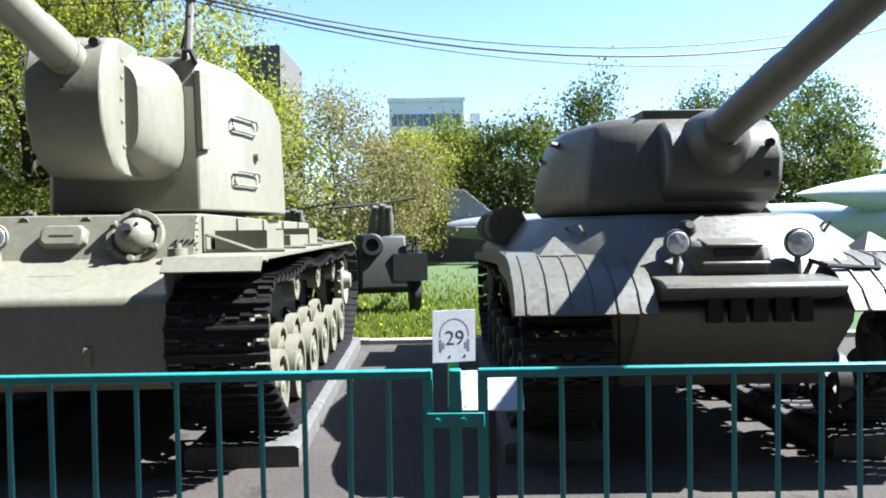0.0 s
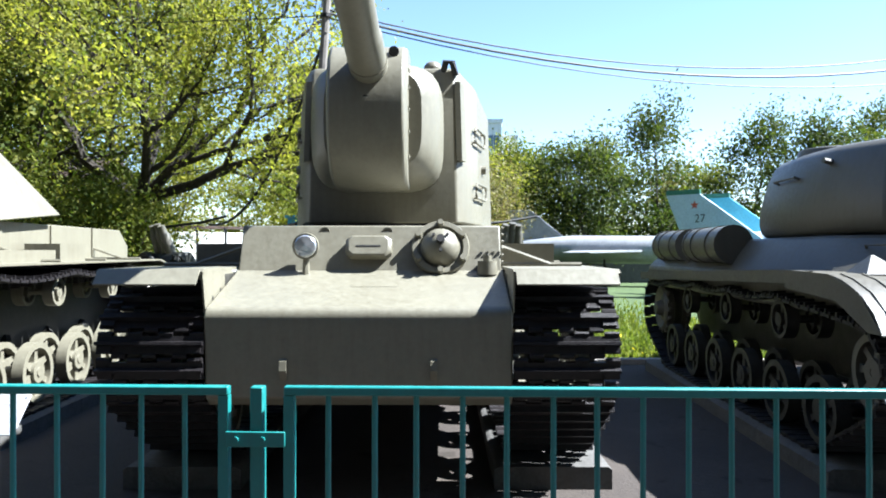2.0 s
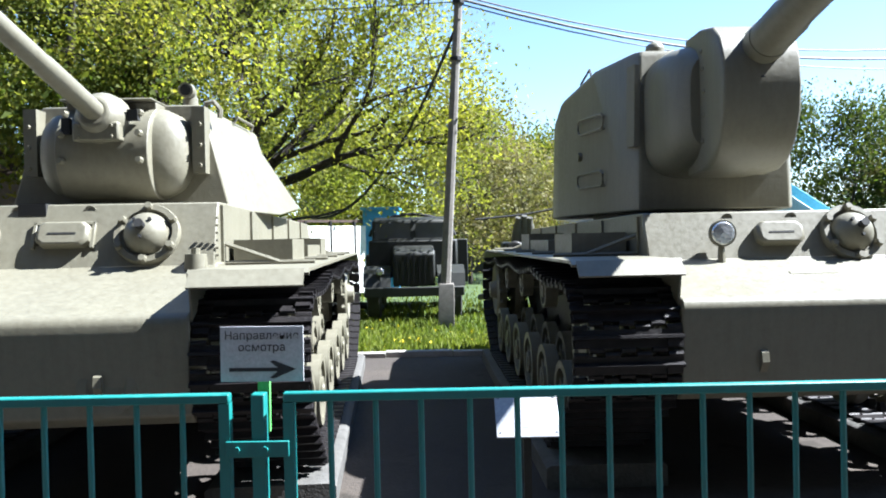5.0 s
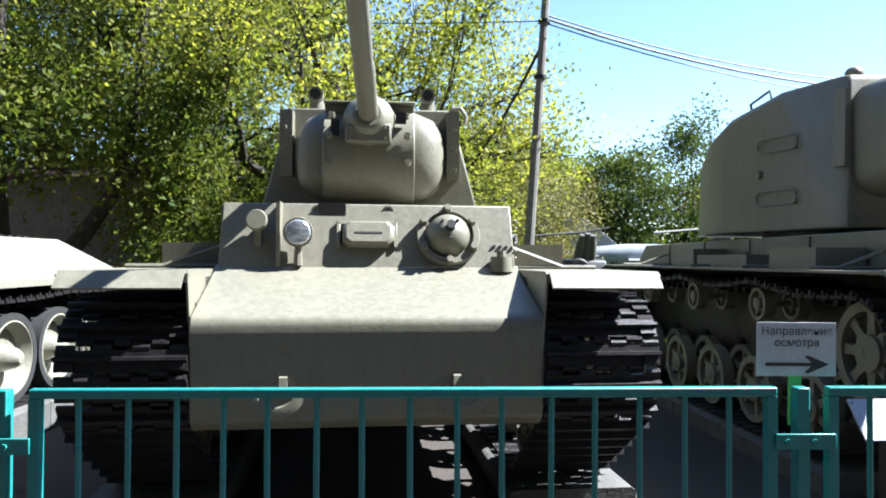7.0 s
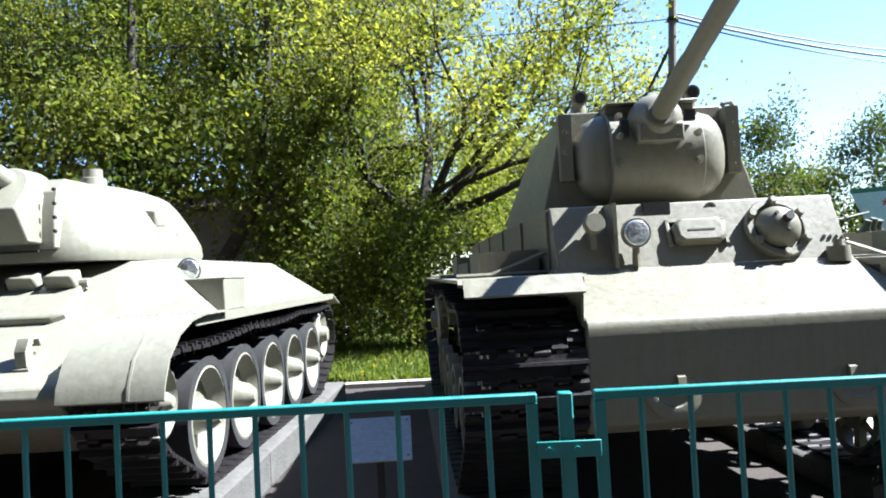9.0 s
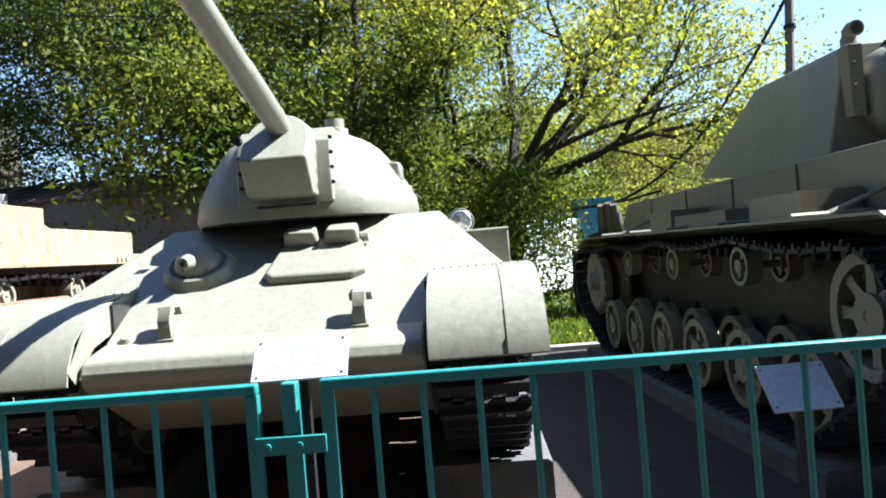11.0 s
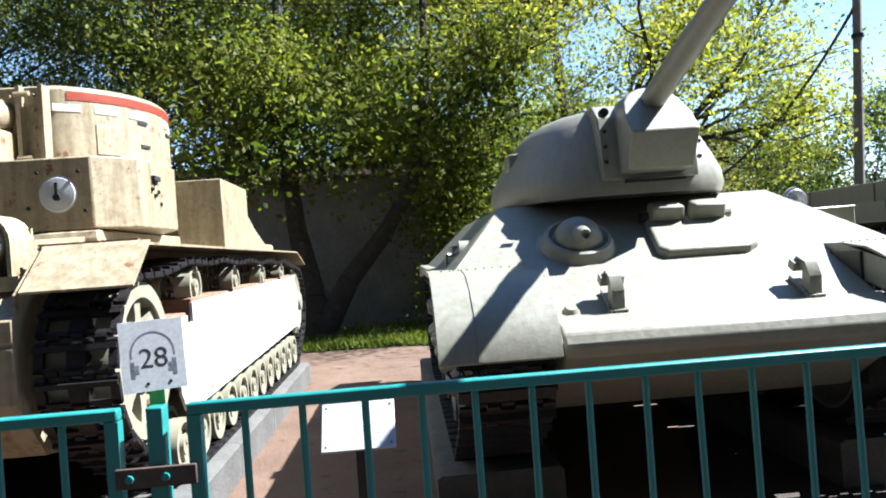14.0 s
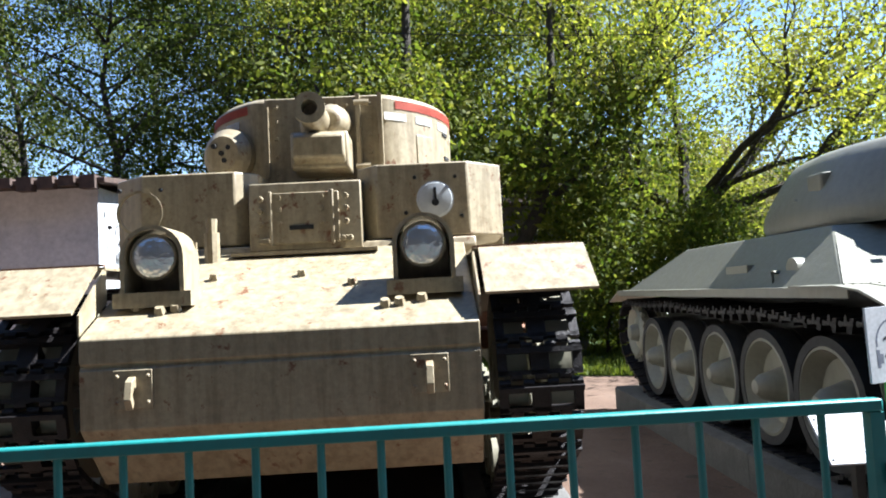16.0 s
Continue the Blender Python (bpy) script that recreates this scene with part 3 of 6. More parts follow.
def big_box_turret(tank, mat):
    """Tall slab-sided howitzer turret."""
    bm = B()
    low = [(-0.66, 1.88), (0.66, 1.88), (0.72, 1.95), (0.90, 2.65), (1.07, 3.40), (1.06, 3.9), (0.82, 4.7), (-0.82, 4.7), (-1.06, 3.9), (-1.08, 3.40), (-0.90, 2.65), (-0.72, 1.95)]
    z_top = lambda y: float(np.interp(y, (1.8, 2.8, 3.5, 4.6), (3.19, 3.20, 3.03, 2.72)))
    shrink = lambda p, k, d: (p[0] * k, 3.1 + (p[1] - 3.1) * d)
    top = [shrink(p, 0.965, 0.99) for p in low]
    edge = [shrink(p, 0.92, 0.965) for p in low]
    loft(bm, [[Vector((x, y, 1.79)) for x, y in low], [Vector((x, y, z_top(y) - 0.06)) for x, y in top], [Vector((x, y, z_top(y))) for x, y in edge]])
    tur = part("turret", bm, mat, tank, "tall slab-sided turret, khaki", 0.015)
    bm = B()
    cyl(bm, (0, 2.95, 1.70), (0, 2.95, 1.80), 0.80, None, 40)
    part("turret_ring", bm, DARK_STEEL, tur)
    # corner straps and side fittings
    bm = B()
    for s in (-1, 1):
        loft(bm, [[Vector((s * x, y, z)) for x, y, z in ((0.66, 1.865, z), (0.71, 1.865, z), (0.75, 1.97, z), (0.71, 1.99, z))] for z in (2.35,)] + [[Vector((s * x, y, 3.06)) for x, y in ((0.64, 1.875), (0.69, 1.875), (0.73, 1.98), (0.69, 2.0))]])
    part("corner_strap", bm, mat, tur)
    for s in (-1, 1):
        for z in (2.12, 2.66):
            bm = B()
            k = 1 - (z - 1.79) * 0.027
            wall = lambda y: float(np.interp(y, (1.95, 2.65, 3.4), (0.72, 0.90, 1.07))) * k + 0.035
            pts = [(s * wall(y), y, z + dz) for y, dz in ((2.42, -0.065), (2.86, -0.065), (2.90, -0.03), (2.90, 0.05), (2.86, 0.075), (2.42, 0.075), (2.38, 0.04), (2.38, -0.04))]
            tube(bm, pts + [pts[0]], 0.012, 6)
            for p in (pts[0], pts[4]):
                tube(bm, [p, (p[0] - s * 0.06, p[1], p[2])], 0.012, 6)
            part("grab_rail", bm, mat, tur)
        bm = B()
        x = 0.92
        cyl(bm, (s * (x - 0.05), 2.9, 2.38), (s * (x + 0.06), 2.9, 2.38), 0.045, None, 12)
        part("pistol_plug", bm, mat, tur)
    for x, y in ((-0.42, 2.15), (0.44, 2.2), (0.45, 3.0), (-0.45, 3.05)):
        bm = B()
        z = z_top(y)
        cyl(bm, (x, y, z - 0.04), (x, y, z + 0.07), 0.085, None, 14)
        dome(bm, (x, y, z + 0.065), 0.085, (0, 0, 1), 14, 4, 0.8)
        part("periscope", bm, mat, tur)
    bm = B()
    tube(bm, [(0.53, 1.96, 3.10), (0.56, 1.88, 3.24), (0.62, 1.87, 3.23), (0.65, 1.90, 3.12)], 0.03, 8)
    tube(bm, [(-0.80, 2.9, 3.10), (-0.84, 2.9, 3.26), (-0.84, 3.3, 3.20), (-0.80, 3.3, 3.02)], 0.014, 6)
    part("lifting_hook", bm, DARK_STEEL, tur)
    # curved mantlet with its cheek plates
    bm = B()
    # cast bulge: rounded cushion that grows out of the front plate
    def cushion(y, hx, z0, z1, n=32):
        out = []
        for i in range(n):
            a = 2 * math.pi * i / n
            c, q = math.cos(a), math.sin(a)
            out.append(Vector((-0.035 + hx * math.copysign(abs(c) ** 0.45, c), y, (z0 + z1) / 2 + (z1 - z0) / 2 * math.copysign(abs(q) ** 0.5, q))))
        return out
    loft(bm, [cushion(*p) for p in ((1.95, 0.58, 2.06, 3.15), (1.78, 0.58, 2.06, 3.15), (1.62, 0.565, 2.08, 3.14), (1.46, 0.53, 2.12, 3.11), (1.34, 0.47, 2.17, 3.06), (1.27, 0.40, 2.23, 3.0))])
    part("mantlet_bulge", bm, mat, tur, "cast bulge that carries the gun")
    bm = B()
    arc2 = [(1.50, 3.17), (1.20, 3.17), (1.06, 3.14), (0.94, 3.03), (0.875, 2.86), (0.855, 2.66), (0.875, 2.46), (0.94, 2.28), (1.05, 2.14), (1.2, 2.07), (1.5, 2.05)]
    loft(bm, [[Vector((x - 0.05 * x * max(0.0, 2.5 - z), y + e, z)) for y, z in arc2] for x, e in ((-0.36, 0.06), (-0.335, 0.0), (0.235, 0.0), (0.26, 0.06))])
    man = part("mantlet", bm, mat, tur, "rounded gun mantlet", 0.012)
    bm = B()
    rows_of_bolts(bm, [(s * 0.30 - 0.05, 1.20 + 0.2 * abs(z - 2.66) ** 1.6, z) for s in (-1, 1) for z in (2.30, 2.5, 2.68, 2.86, 3.0)], (0, -1, 0), 0.024, 0.03)
    part("bolt", bm, mat, man)
    bm = B()
    cyl(bm, (0.16, 1.0, 3.08), (0.16, 0.94, 3.075), 0.04, None, 14)
    cyl(bm, (-0.05, 0.9, 2.70), (-0.05, 0.86, 2.70), 0.025, None, 10)
    part("sight_port", bm, BLACK, man)
    bm = B()
    barrel(bm, (-0.03, 1.0, 2.93), 12.5, 1.55, 0.148, 0.128, ((0.0, 0.16), (0.10, 0.152)))
    part("gun_barrel", bm, mat, tur, "short thick howitzer barrel, raised", 0)


def sloped_turret(tank, mat):
    """Lower sloped turret with cast cheeks and a long thin gun."""
    bm = B()
    low = [(-0.86, 1.22), (0.86, 1.22), (1.0, 2.45), (0.95, 3.7), (-0.95, 3.7), (-1.0, 2.45)]
    top = [(-0.65, 1.28), (0.65, 1.28), (0.71, 2.75), (0.60, 3.05), (-0.60, 3.05), (-0.71, 2.75)]
    loft(bm, [[Vector((x, y, 1.85 + 0.12 * (y > 2.8))) for x, y in low], [Vector((x, y, 2.66)) for x, y in top], [Vector((x * 0.95, y * 0.98 + 0.03, 2.70)) for x, y in top]])
    tur = part("turret", bm, mat, tank, "sloped welded turret", 0.012)
    tur.matrix_basis = Matrix.Translation((0.0, 1.45, -0.01)) @ Matrix.Rotation(radians(-3.5), 4, "Z") @ Matrix.Translation((0, -0.97, 0))
    bm = B()
    cyl(bm, (0, 2.3, 1.80), (0, 2.3, 1.93), 0.76, None, 40)
    part("turret_ring", bm, DARK_STEEL, tur)
    for s in (-1, 1):
        bm = B()
        rings = []
        for k in range(13):
            t = -1 + k / 6
            q = max(0.04, (1 - abs(t) ** 2.6)) ** (1 / 2.6)
            z = 2.30 + 0.35 * t
            arc = [Vector((s * (0.30 + 0.29 * q * math.sin(a) ** 0.8), 1.26 - 0.27 * q * math.cos(a) ** 0.8, z)) for a in np.linspace(0.0, math.pi / 2, 9)]
            rings.append(arc + [Vector((s * 0.30, 1.30, z))])
        loft(bm, rings)
        part("cheek", bm, mat, tur, "cast rounded cheek")
        bm = B()
        box(bm, *sorted((s * 0.60, s * 0.70)), 1.14, 1.28, 2.14, 2.66)
        rows_of_bolts(bm, [(s * 0.66, 1.14, z) for z in (2.2, 2.36, 2.52)], (0, -1, 0), 0.02, 0.02)
        part("edge_plate", bm, mat, tur)
    bm = B()
    arc = [(1.30, 2.69), (1.10, 2.69)] + [(1.22 - 0.32 * math.cos(a) ** 0.9, 2.29 + 0.36 * math.sin(a)) for a in np.linspace(1.25, -1.35, 13)] + [(1.3, 1.93)]
    prism(bm, arc, -0.345, 0.345)
    box(bm, -0.35, 0.35, 1.0, 1.3, 2.69, 2.705)
    man = part("mantlet", bm, mat, tur, "curved gun mantlet", 0.02)
    bm = B()
    box(bm, -0.17, 0.17, 0.82, 0.95, 2.36, 2.50)
    lathe(bm, (0.0, 1.0, 2.53), (0.0, 0.80, 2.57), [(0, 0.21), (0.5, 0.19), (1, 0.11)], 20)
    part("recoil_housing", bm, mat, man, "bolted recoil housing under the barrel", 0.015)
    bm = B()
    rows_of_bolts(bm, [(x, 0.90, z) for x in (-0.29, 0.29) for z in (2.22, 2.42)] + [(x, 0.95, 2.58) for x in (-0.28, 0.28)], (0, -1, 0.1), 0.03, 0.045)
    rows_of_bolts(bm, [(x, 0.815, z) for x in (-0.12, 0.12) for z in (2.39, 2.47)], (0, -1, 0), 0.014, 0.014)
    part("bolt", bm, mat, man)
    bm = B()
    box(bm, -0.28, -0.22, 0.885, 0.93, 2.42, 2.54)
    box(bm, 0.20, 0.28, 0.90, 0.95, 2.52, 2.60)
    part("sight_port", bm, BLACK, man)
    bm = B()
    barrel(bm, (0.0, 0.92, 2.55), 14.0, 2.35, 0.075, 0.062)
    part("gun_barrel", bm, mat, tur, "long thin gun barrel, raised")
    for x, y in ((-0.46, 1.55), (0.46, 1.55)):
        bm = B()
        tube(bm, [(x, y, 2.66), (x, y, 2.80), (x, y - 0.02, 2.84), (x, y - 0.06, 2.855), (x, y - 0.12, 2.85)], 0.062, 14)
        scope = part("periscope", bm, mat, tur, "hooded periscope head")
        bm = B()
        cyl(bm, (x, y - 0.10, 2.852), (x, y - 0.124, 2.85), 0.045, None, 12)
        part("sight_port", bm, BLACK, scope)
    bm = B()
    tube(bm, [(0.62, 1.34, 2.62), (0.66, 1.33, 2.72), (0.72, 1.33, 2.73), (0.77, 1.34, 2.66), (0.76, 1.34, 2.60)], 0.022, 6)
    tube(bm, [(0.70, 2.0, 2.66), (0.72, 2.0, 2.72), (0.74, 2.5, 2.72), (0.72, 2.5, 2.66)], 0.012, 6)
    part("lifting_hook", bm, mat, tur)


howitzer_tank = thing("tank", pose(-2.765, 4.345, 0.16, 0, 0, 1.7), "khaki heavy tank with a very tall box turret, parked on concrete", "tank", "parked tanks")
heavy_hull(howitzer_tank, PAINT_KV, 1.40, 1.73)
big_box_turret(howitzer_tank, PAINT_KV)

sloped_tank = thing("tank", pose(-7.63, 3.90, 0.16, 0, 0, 4.3), "khaki heavy tank with a low sloped turret, parked on concrete", "tank", "parked tanks")
heavy_hull(sloped_tank, PAINT_KV, 1.44, 1.86, True)
sloped_turret(sloped_tank, PAINT_KV)


# ---- medium tank ----
def medium_tank(m):
    mat = PAINT_PALE
    tank = thing("tank", m, "pale grey-green medium tank with a sloped glacis, parked on concrete", "tank", "parked tanks")
    # sloped upper hull: glacis, inward sides, deck
    bm = B()
    g = lambda z: (z - 0.78) / 0.535
    ring_low = [(-0.90, g(0.80)), (0.90, g(0.80)), (0.90, 5.3), (-0.90, 5.3)]
    ring_mid = [(-1.40, g(1.16)), (1.40, g(1.16)), (1.40, 5.2), (-1.40, 5.2)]
    ring_top = [(-0.98, g(1.575)), (0.98, g(1.575)), (0.98, 4.3), (-0.98, 4.3)]
    loft(bm, [[Vector((x, y, z)) for x, y in r] for r, z in ((ring_low, 0.80), ([(-0.92, g(1.13)), (0.92, g(1.13)), (0.92, 5.25), (-0.92, 5.25)], 1.13), (ring_mid, 1.16), (ring_top, 1.575))])
    hull = part("hull", bm, mat, tank, "sloped welded hull", 0.01)
    bm = B()
    prism(bm, [(0.02, 0.86), (-0.035, 0.83), (-0.06, 0.77), (-0.04, 0.71), (0.06, 0.64), (0.55, 0.34), (5.0, 0.34), (5.4, 0.7), (5.2, 0.95), (0.2, 0.9)], -0.905, 0.905)
    part("nose", bm, mat, hull, "rounded lower nose", 0.015)
    slope = radians(-61.8)
    on = lambda x, z, d=0.0: Vector((x, g(z), z)) + Vector((0, -0.4717, 0.8818)) * d
    # hatch with two periscope hoods
    fr = Matrix.Translation(on(0.20, 1.285)) @ Matrix.Rotation(radians(28.1), 4, "X") @ Matrix.Scale(1.1, 4)
    bm = B()
    shape = [(-0.29, -0.20), (-0.25, -0.25), (0.22, -0.25), (0.29, -0.20), (0.24, 0.20), (-0.24, 0.20)]
    loft(bm, [[fr @ Vector((x * k, y * k, z)) for x, y in shape] for k, z in ((1.0, -0.02), (1.0, 0.035), (0.95, 0.05))])
    hat = part("driver_hatch", bm, mat, tank, "driver's hatch with two periscope hoods", 0.008)
    for x in (-0.125, 0.125):
        bm = B()
        loft(bm, [[fr @ Vector((x + a, b, c)) for a, b, c in ((-0.105, 0.10, 0.04), (0.105, 0.10, 0.04), (0.10, 0.20, 0.03), (-0.10, 0.20, 0.03))], [fr @ Vector((x + a, b, c)) for a, b, c in ((-0.095, 0.09, 0.15), (0.095, 0.09, 0.15), (0.09, 0.24, 0.12), (-0.09, 0.24, 0.12))]])
        part("periscope_hood", bm, mat, hat, "", 0.02)
    for x in (-0.25, 0.25):
        bm = B()
        cyl(bm, fr @ Vector((x - 0.02, 0.17, 0.05)), fr @ Vector((x + 0.03, 0.17, 0.05)), 0.035, None, 10)
        part("hinge", bm, DARK_STEEL if x < 0 else mat, hat)
    # bow gun
    c = on(-0.575, 1.26)
    n = Vector((0, -0.55, 0.83)).normalized()
    bm = B()
    lathe(bm, c - n * 0.06, c + n * 0.09, [(0, 0.265), (0.42, 0.26), (0.5, 0.235), (0.95, 0.205), (1.0, 0.185), (0.8, 0.165)], 32)
    mount = part("ball_mount", bm, mat, tank, "armoured collar of the bow gun")
    bm = B()
    dome(bm, c + n * 0.03, 0.16, (0, -0.80, 0.60), 24, 8, 1.15)
    part("dome", bm, mat, mount)
    bm = B()
    a = c + Vector((-0.01, -0.15, 0.08))
    lathe(bm, a, a + Vector((0, -0.13, -0.01)), [(0, 0.06), (0.5, 0.05), (1, 0.035), (1, 0.02), (0.8, 0.02)], 14)
    part("gun_sleeve", bm, mat, mount)
    # tow hooks, plugs
    for x in (-0.545, 0.545):
        bm = B()
        p = on(x, 0.90)
        t = Matrix.Translation(p) @ Matrix.Rotation(radians(28), 4, "X")
        box(bm, -0.05, 0.05, -0.03, 0.02, 0, 0.03, t)
        box(bm, -0.04, 0.04, -0.02, 0.20, 0.0, 0.03, t)
        prism(bm, [(-0.02, 0.02), (0.02, 0.12), (0.09, 0.17), (0.18, 0.16), (0.20, 0.11), (0.15, 0.10), (0.10, 0.12), (0.07, 0.02)], -0.034, 0.034, t)
        box(bm, -0.065, 0.065, 0.13, 0.19, 0.09, 0.14, t)
        part("tow_hook", bm, mat, tank, "upright cast tow hook")
    bm = B()
    p = on(-0.79, 0.92)
    cyl(bm, p, p + Vector((0, -0.012, 0.022)), 0.045, 0.03, 14)
    box(bm, -0.05, 0.05, -0.02, 0.02, 0, 0.008, Matrix.Translation(on(0.03, 0.845)) @ Matrix.Rotation(radians(28), 4, "X"))
    part("plug", bm, mat, hull)
    # rounded front mudguards with a seam, then flat side guards
    for s in (-1, 1):
        outer = [(1.05, 1.175), (0.55, 1.175), (0.32, 1.15), (0.12, 1.08), (-0.04, 0.96), (-0.12, 0.82), (-0.135, 0.74)]
        inner = [(y + 0.012, z - 0.010) for y, z in outer[::-1]]
        bm = B()
        prism(bm, outer + inner, s * 0.93, s * 1.54)
        guard = part("mudguard", bm, mat, tank, "rounded front mudguard")
        bm = B()
        seam = [(y - 0.004, z + 0.004) for y, z in outer]
        prism(bm, seam + [(y + 0.006, z - 0.005) for y, z in seam[::-1]], s * 1.33, s * 1.345)
        rows_of_bolts(bm, [(s * (0.96 + 0.05 * k), 0.58 + 0.0 * k, 1.176) for k in range(11)], (0, 0, 1), 0.008, 0.006)
        part("seam", bm, mat, guard)
        bm = B()
        loft(bm, [[Vector((s * x, y, z)) for y, z in ((1.0, 1.17), (0.55, 1.17), (0.1, 1.06), (-0.12, 0.80), (-0.05, 0.73), (0.15, 0.90), (0.6, 1.02))] for x in (0.925, 0.932)])
        part("inner_web", bm, mat, guard)
        bm = B()
        prism(bm, [(1.0, 1.15), (5.3, 1.15), (5.75, 1.02), (5.75, 1.035), (5.3, 1.165), (1.0, 1.165)], s * 0.95, s * 1.49)
        prism(bm, [(0.5, 1.10), (5.3, 1.10), (5.3, 1.165), (0.5, 1.165)], s * 1.482, s * 1.494)
        part("side_guard", bm, mat, tank, "flat side mudguard")
        bm = B()
        for k in range(3):
            tube(bm, [(s * (1.30 + 0.07 * k), -0.10, 0.74), (s * (1.30 + 0.07 * k), -0.10, 0.68), (s * (1.34 + 0.07 * k), -0.09, 0.665), (s * (1.36 + 0.07 * k), -0.08, 0.70)], 0.008, 5)
        part("wire_clip", bm, DARK_STEEL, guard)
    # lamp, box, drums on the flank
    headlamp(tank, (1.13, 1.36, 1.48), 0.09, mat)
    bm = B()
    box(bm, 1.05, 1.45, 1.20, 1.70, 1.165, 1.40)
    box(bm, 1.045, 1.455, 1.19, 1.71, 1.395, 1.412)
    part("tool_box", bm, mat, tank, "square tool box on the mudguard", 0.01)
    bm = B()
    box(bm, -1.28, -1.05, 2.2, 2.6, 1.17, 1.34)
    cyl(bm, (-1.28, 1.50, 1.28), (-1.10, 1.50, 1.28), 0.085, None, 16)
    tube(bm, [(-1.36, 1.62, 1.17), (-1.36, 1.62, 1.27), (-1.0, 1.9, 1.27)], 0.016, 6)
    part("stowage", bm, mat, tank, "stowage on the far mudguard", 0.01)
    bm = B()
    for k in range(5):
        box(bm, 0.35, 0.85, 3.2 + 0.16 * k, 3.30 + 0.16 * k, 1.575, 1.60)
    box(bm, -0.6, 0.6, 2.9, 4.1, 1.56, 1.585)
    part("engine_grille", bm, DARK_STEEL, tank)
    # turret
    bm = B()
    low = [(-0.50, 1.10), (-0.2, 1.06), (0.2, 1.06), (0.44, 1.10), (0.62, 1.36), (0.75, 1.75), (0.79, 2.2), (0.72, 2.8), (0.38, 3.35), (-0.48, 3.35), (-0.84, 2.8), (-0.94, 2.2), (-0.90, 1.75), (-0.75, 1.36)]
    rings = []
    for z, kx, ky in ((1.585, 0.97, 0.99), (1.64, 1.0, 1.0), (1.74, 0.985, 0.985), (1.86, 0.91, 0.955), (1.98, 0.82, 0.92), (2.08, 0.74, 0.88), (2.16, 0.66, 0.82), (2.20, 0.58, 0.75), (2.215, 0.45, 0.6)):
        rings.append([Vector((-0.06 + (x + 0.06) * kx, 2.1 + (y - 2.1) * ky, z)) for x, y in low])
    loft(bm, rings)
    tur = part("turret", bm, mat, tank, "cast turret with sloping sides")
    tur.data.set_sharp_from_angle(angle=radians(60))
    bm = B()
    prism(bm, [(1.75, 2.21), (1.20, 2.20), (1.08, 2.10), (1.04, 1.95), (1.02, 1.68), (1.5, 1.66)], -0.34, 0.30)
    part("front_collar", bm, mat, tur, "flat riveted collar behind the mantlet", 0.01)
    bm = B()
    cuts = []
    for k in range(13):
        x = -0.215 + 0.43 * k / 12
        t = 2.06 + 0.215 * max(0.0, 1 - (x / 0.215) ** 2) ** 0.5
        cuts.append([Vector((x - 0.01, y, z)) for y, z in ((1.25, t), (0.72 + (t - 1.94) * 0.95, t), (0.72, 1.945), (0.725, 1.93), (0.86, 1.72), (1.25, 1.70))])
    loft(bm, cuts)
    man = part("mantlet", bm, mat, tur, "angular box mantlet", 0.012)
    bm = B()
    rows_of_bolts(bm, [(s * 0.31, 1.02 - 0.0, z) for s in (-1, 1) for z in (1.80, 1.90, 2.0, 2.1)], (0, -1, 0), 0.016, 0.014)
    part("rivet_row", bm, DARK_STEEL, man)
    bm = B()
    cyl(bm, (-0.31, 1.04, 2.12), (-0.31, 0.99, 2.12), 0.03, None, 12)
    box(bm, -0.20, 0.20, 0.985, 1.02, 1.655, 1.672)
    part("sight_port", bm, BLACK, man)
    bm = B()
    barrel(bm, (0.0, 1.0, 2.16), 14.5, 2.45, 0.078, 0.068)
    part("gun_barrel", bm, mat, tur, "long gun barrel, raised")
    bm = B()
    lathe(bm, (0.22, 1.75, 2.18), (0.22, 1.75, 2.35), [(0, 0.11), (0.55, 0.10), (0.6, 0.075), (1, 0.075)], 16)
    part("periscope", bm, mat, tur)
    for s in (-1, 1):
        bm = B()
        x = 0.62 if s > 0 else 0.76
        loft(bm, [[Vector((s * (x + d), 1.95 + a * k, 1.93 + b * k)) for a, b in ((-0.10, -0.07), (0.10, -0.07), (0.10, 0.07), (-0.10, 0.07))] for d, k in ((-0.04, 1.1), (0.06, 1.0), (0.075, 0.8))])
        cyl(bm, (s * (x + 0.03), 2.15, 1.83), (s * (x + 0.12), 2.15, 1.80), 0.035, None, 10)
        part("vision_block", bm, mat, tur, "", 0.01)
    # plates painted black for the shade on the hull side
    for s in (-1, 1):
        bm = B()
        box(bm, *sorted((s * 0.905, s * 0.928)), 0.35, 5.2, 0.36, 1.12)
        part("side_plate", bm, WHEEL_SHADE, hull, "lower side plate painted black as shade behind the wheels")
    # running gear: five big dished wheels a side
    link = link_mesh(0.50, 0.172)
    wheel, tyre, idler, drive = dish_wheel(0.415, 0.36, mat), tyre_mesh(0.415, 0.36), dish_wheel(0.27, 0.30, mat), sprocket_mesh(0.32, 0.34, mat)
    for s in (-1, 1):
        x = s * 1.20
        circles = [(0.30, 0.66, 0.30), (5.15, 0.66, 0.36), (1.0, 0.445, 0.43), (4.4, 0.445, 0.43)]
        lay_track(tank, x, circles, 0.172, link, 3, 0.03)
        for k in range(5):
            w = shared("road_wheel", wheel, tank, pose(x, 1.0 + k * 0.86 - (0.03 if k else 0), 0.445))
            shared("tyre", tyre, w, Matrix())
        shared("idler_wheel", idler, tank, pose(x, 0.30, 0.66))
        shared("drive_wheel", drive, tank, pose(x, 5.15, 0.66))
    return tank


medium_tank(pose(-12.46, 3.99, 0.28, 0, 0, -0.5))


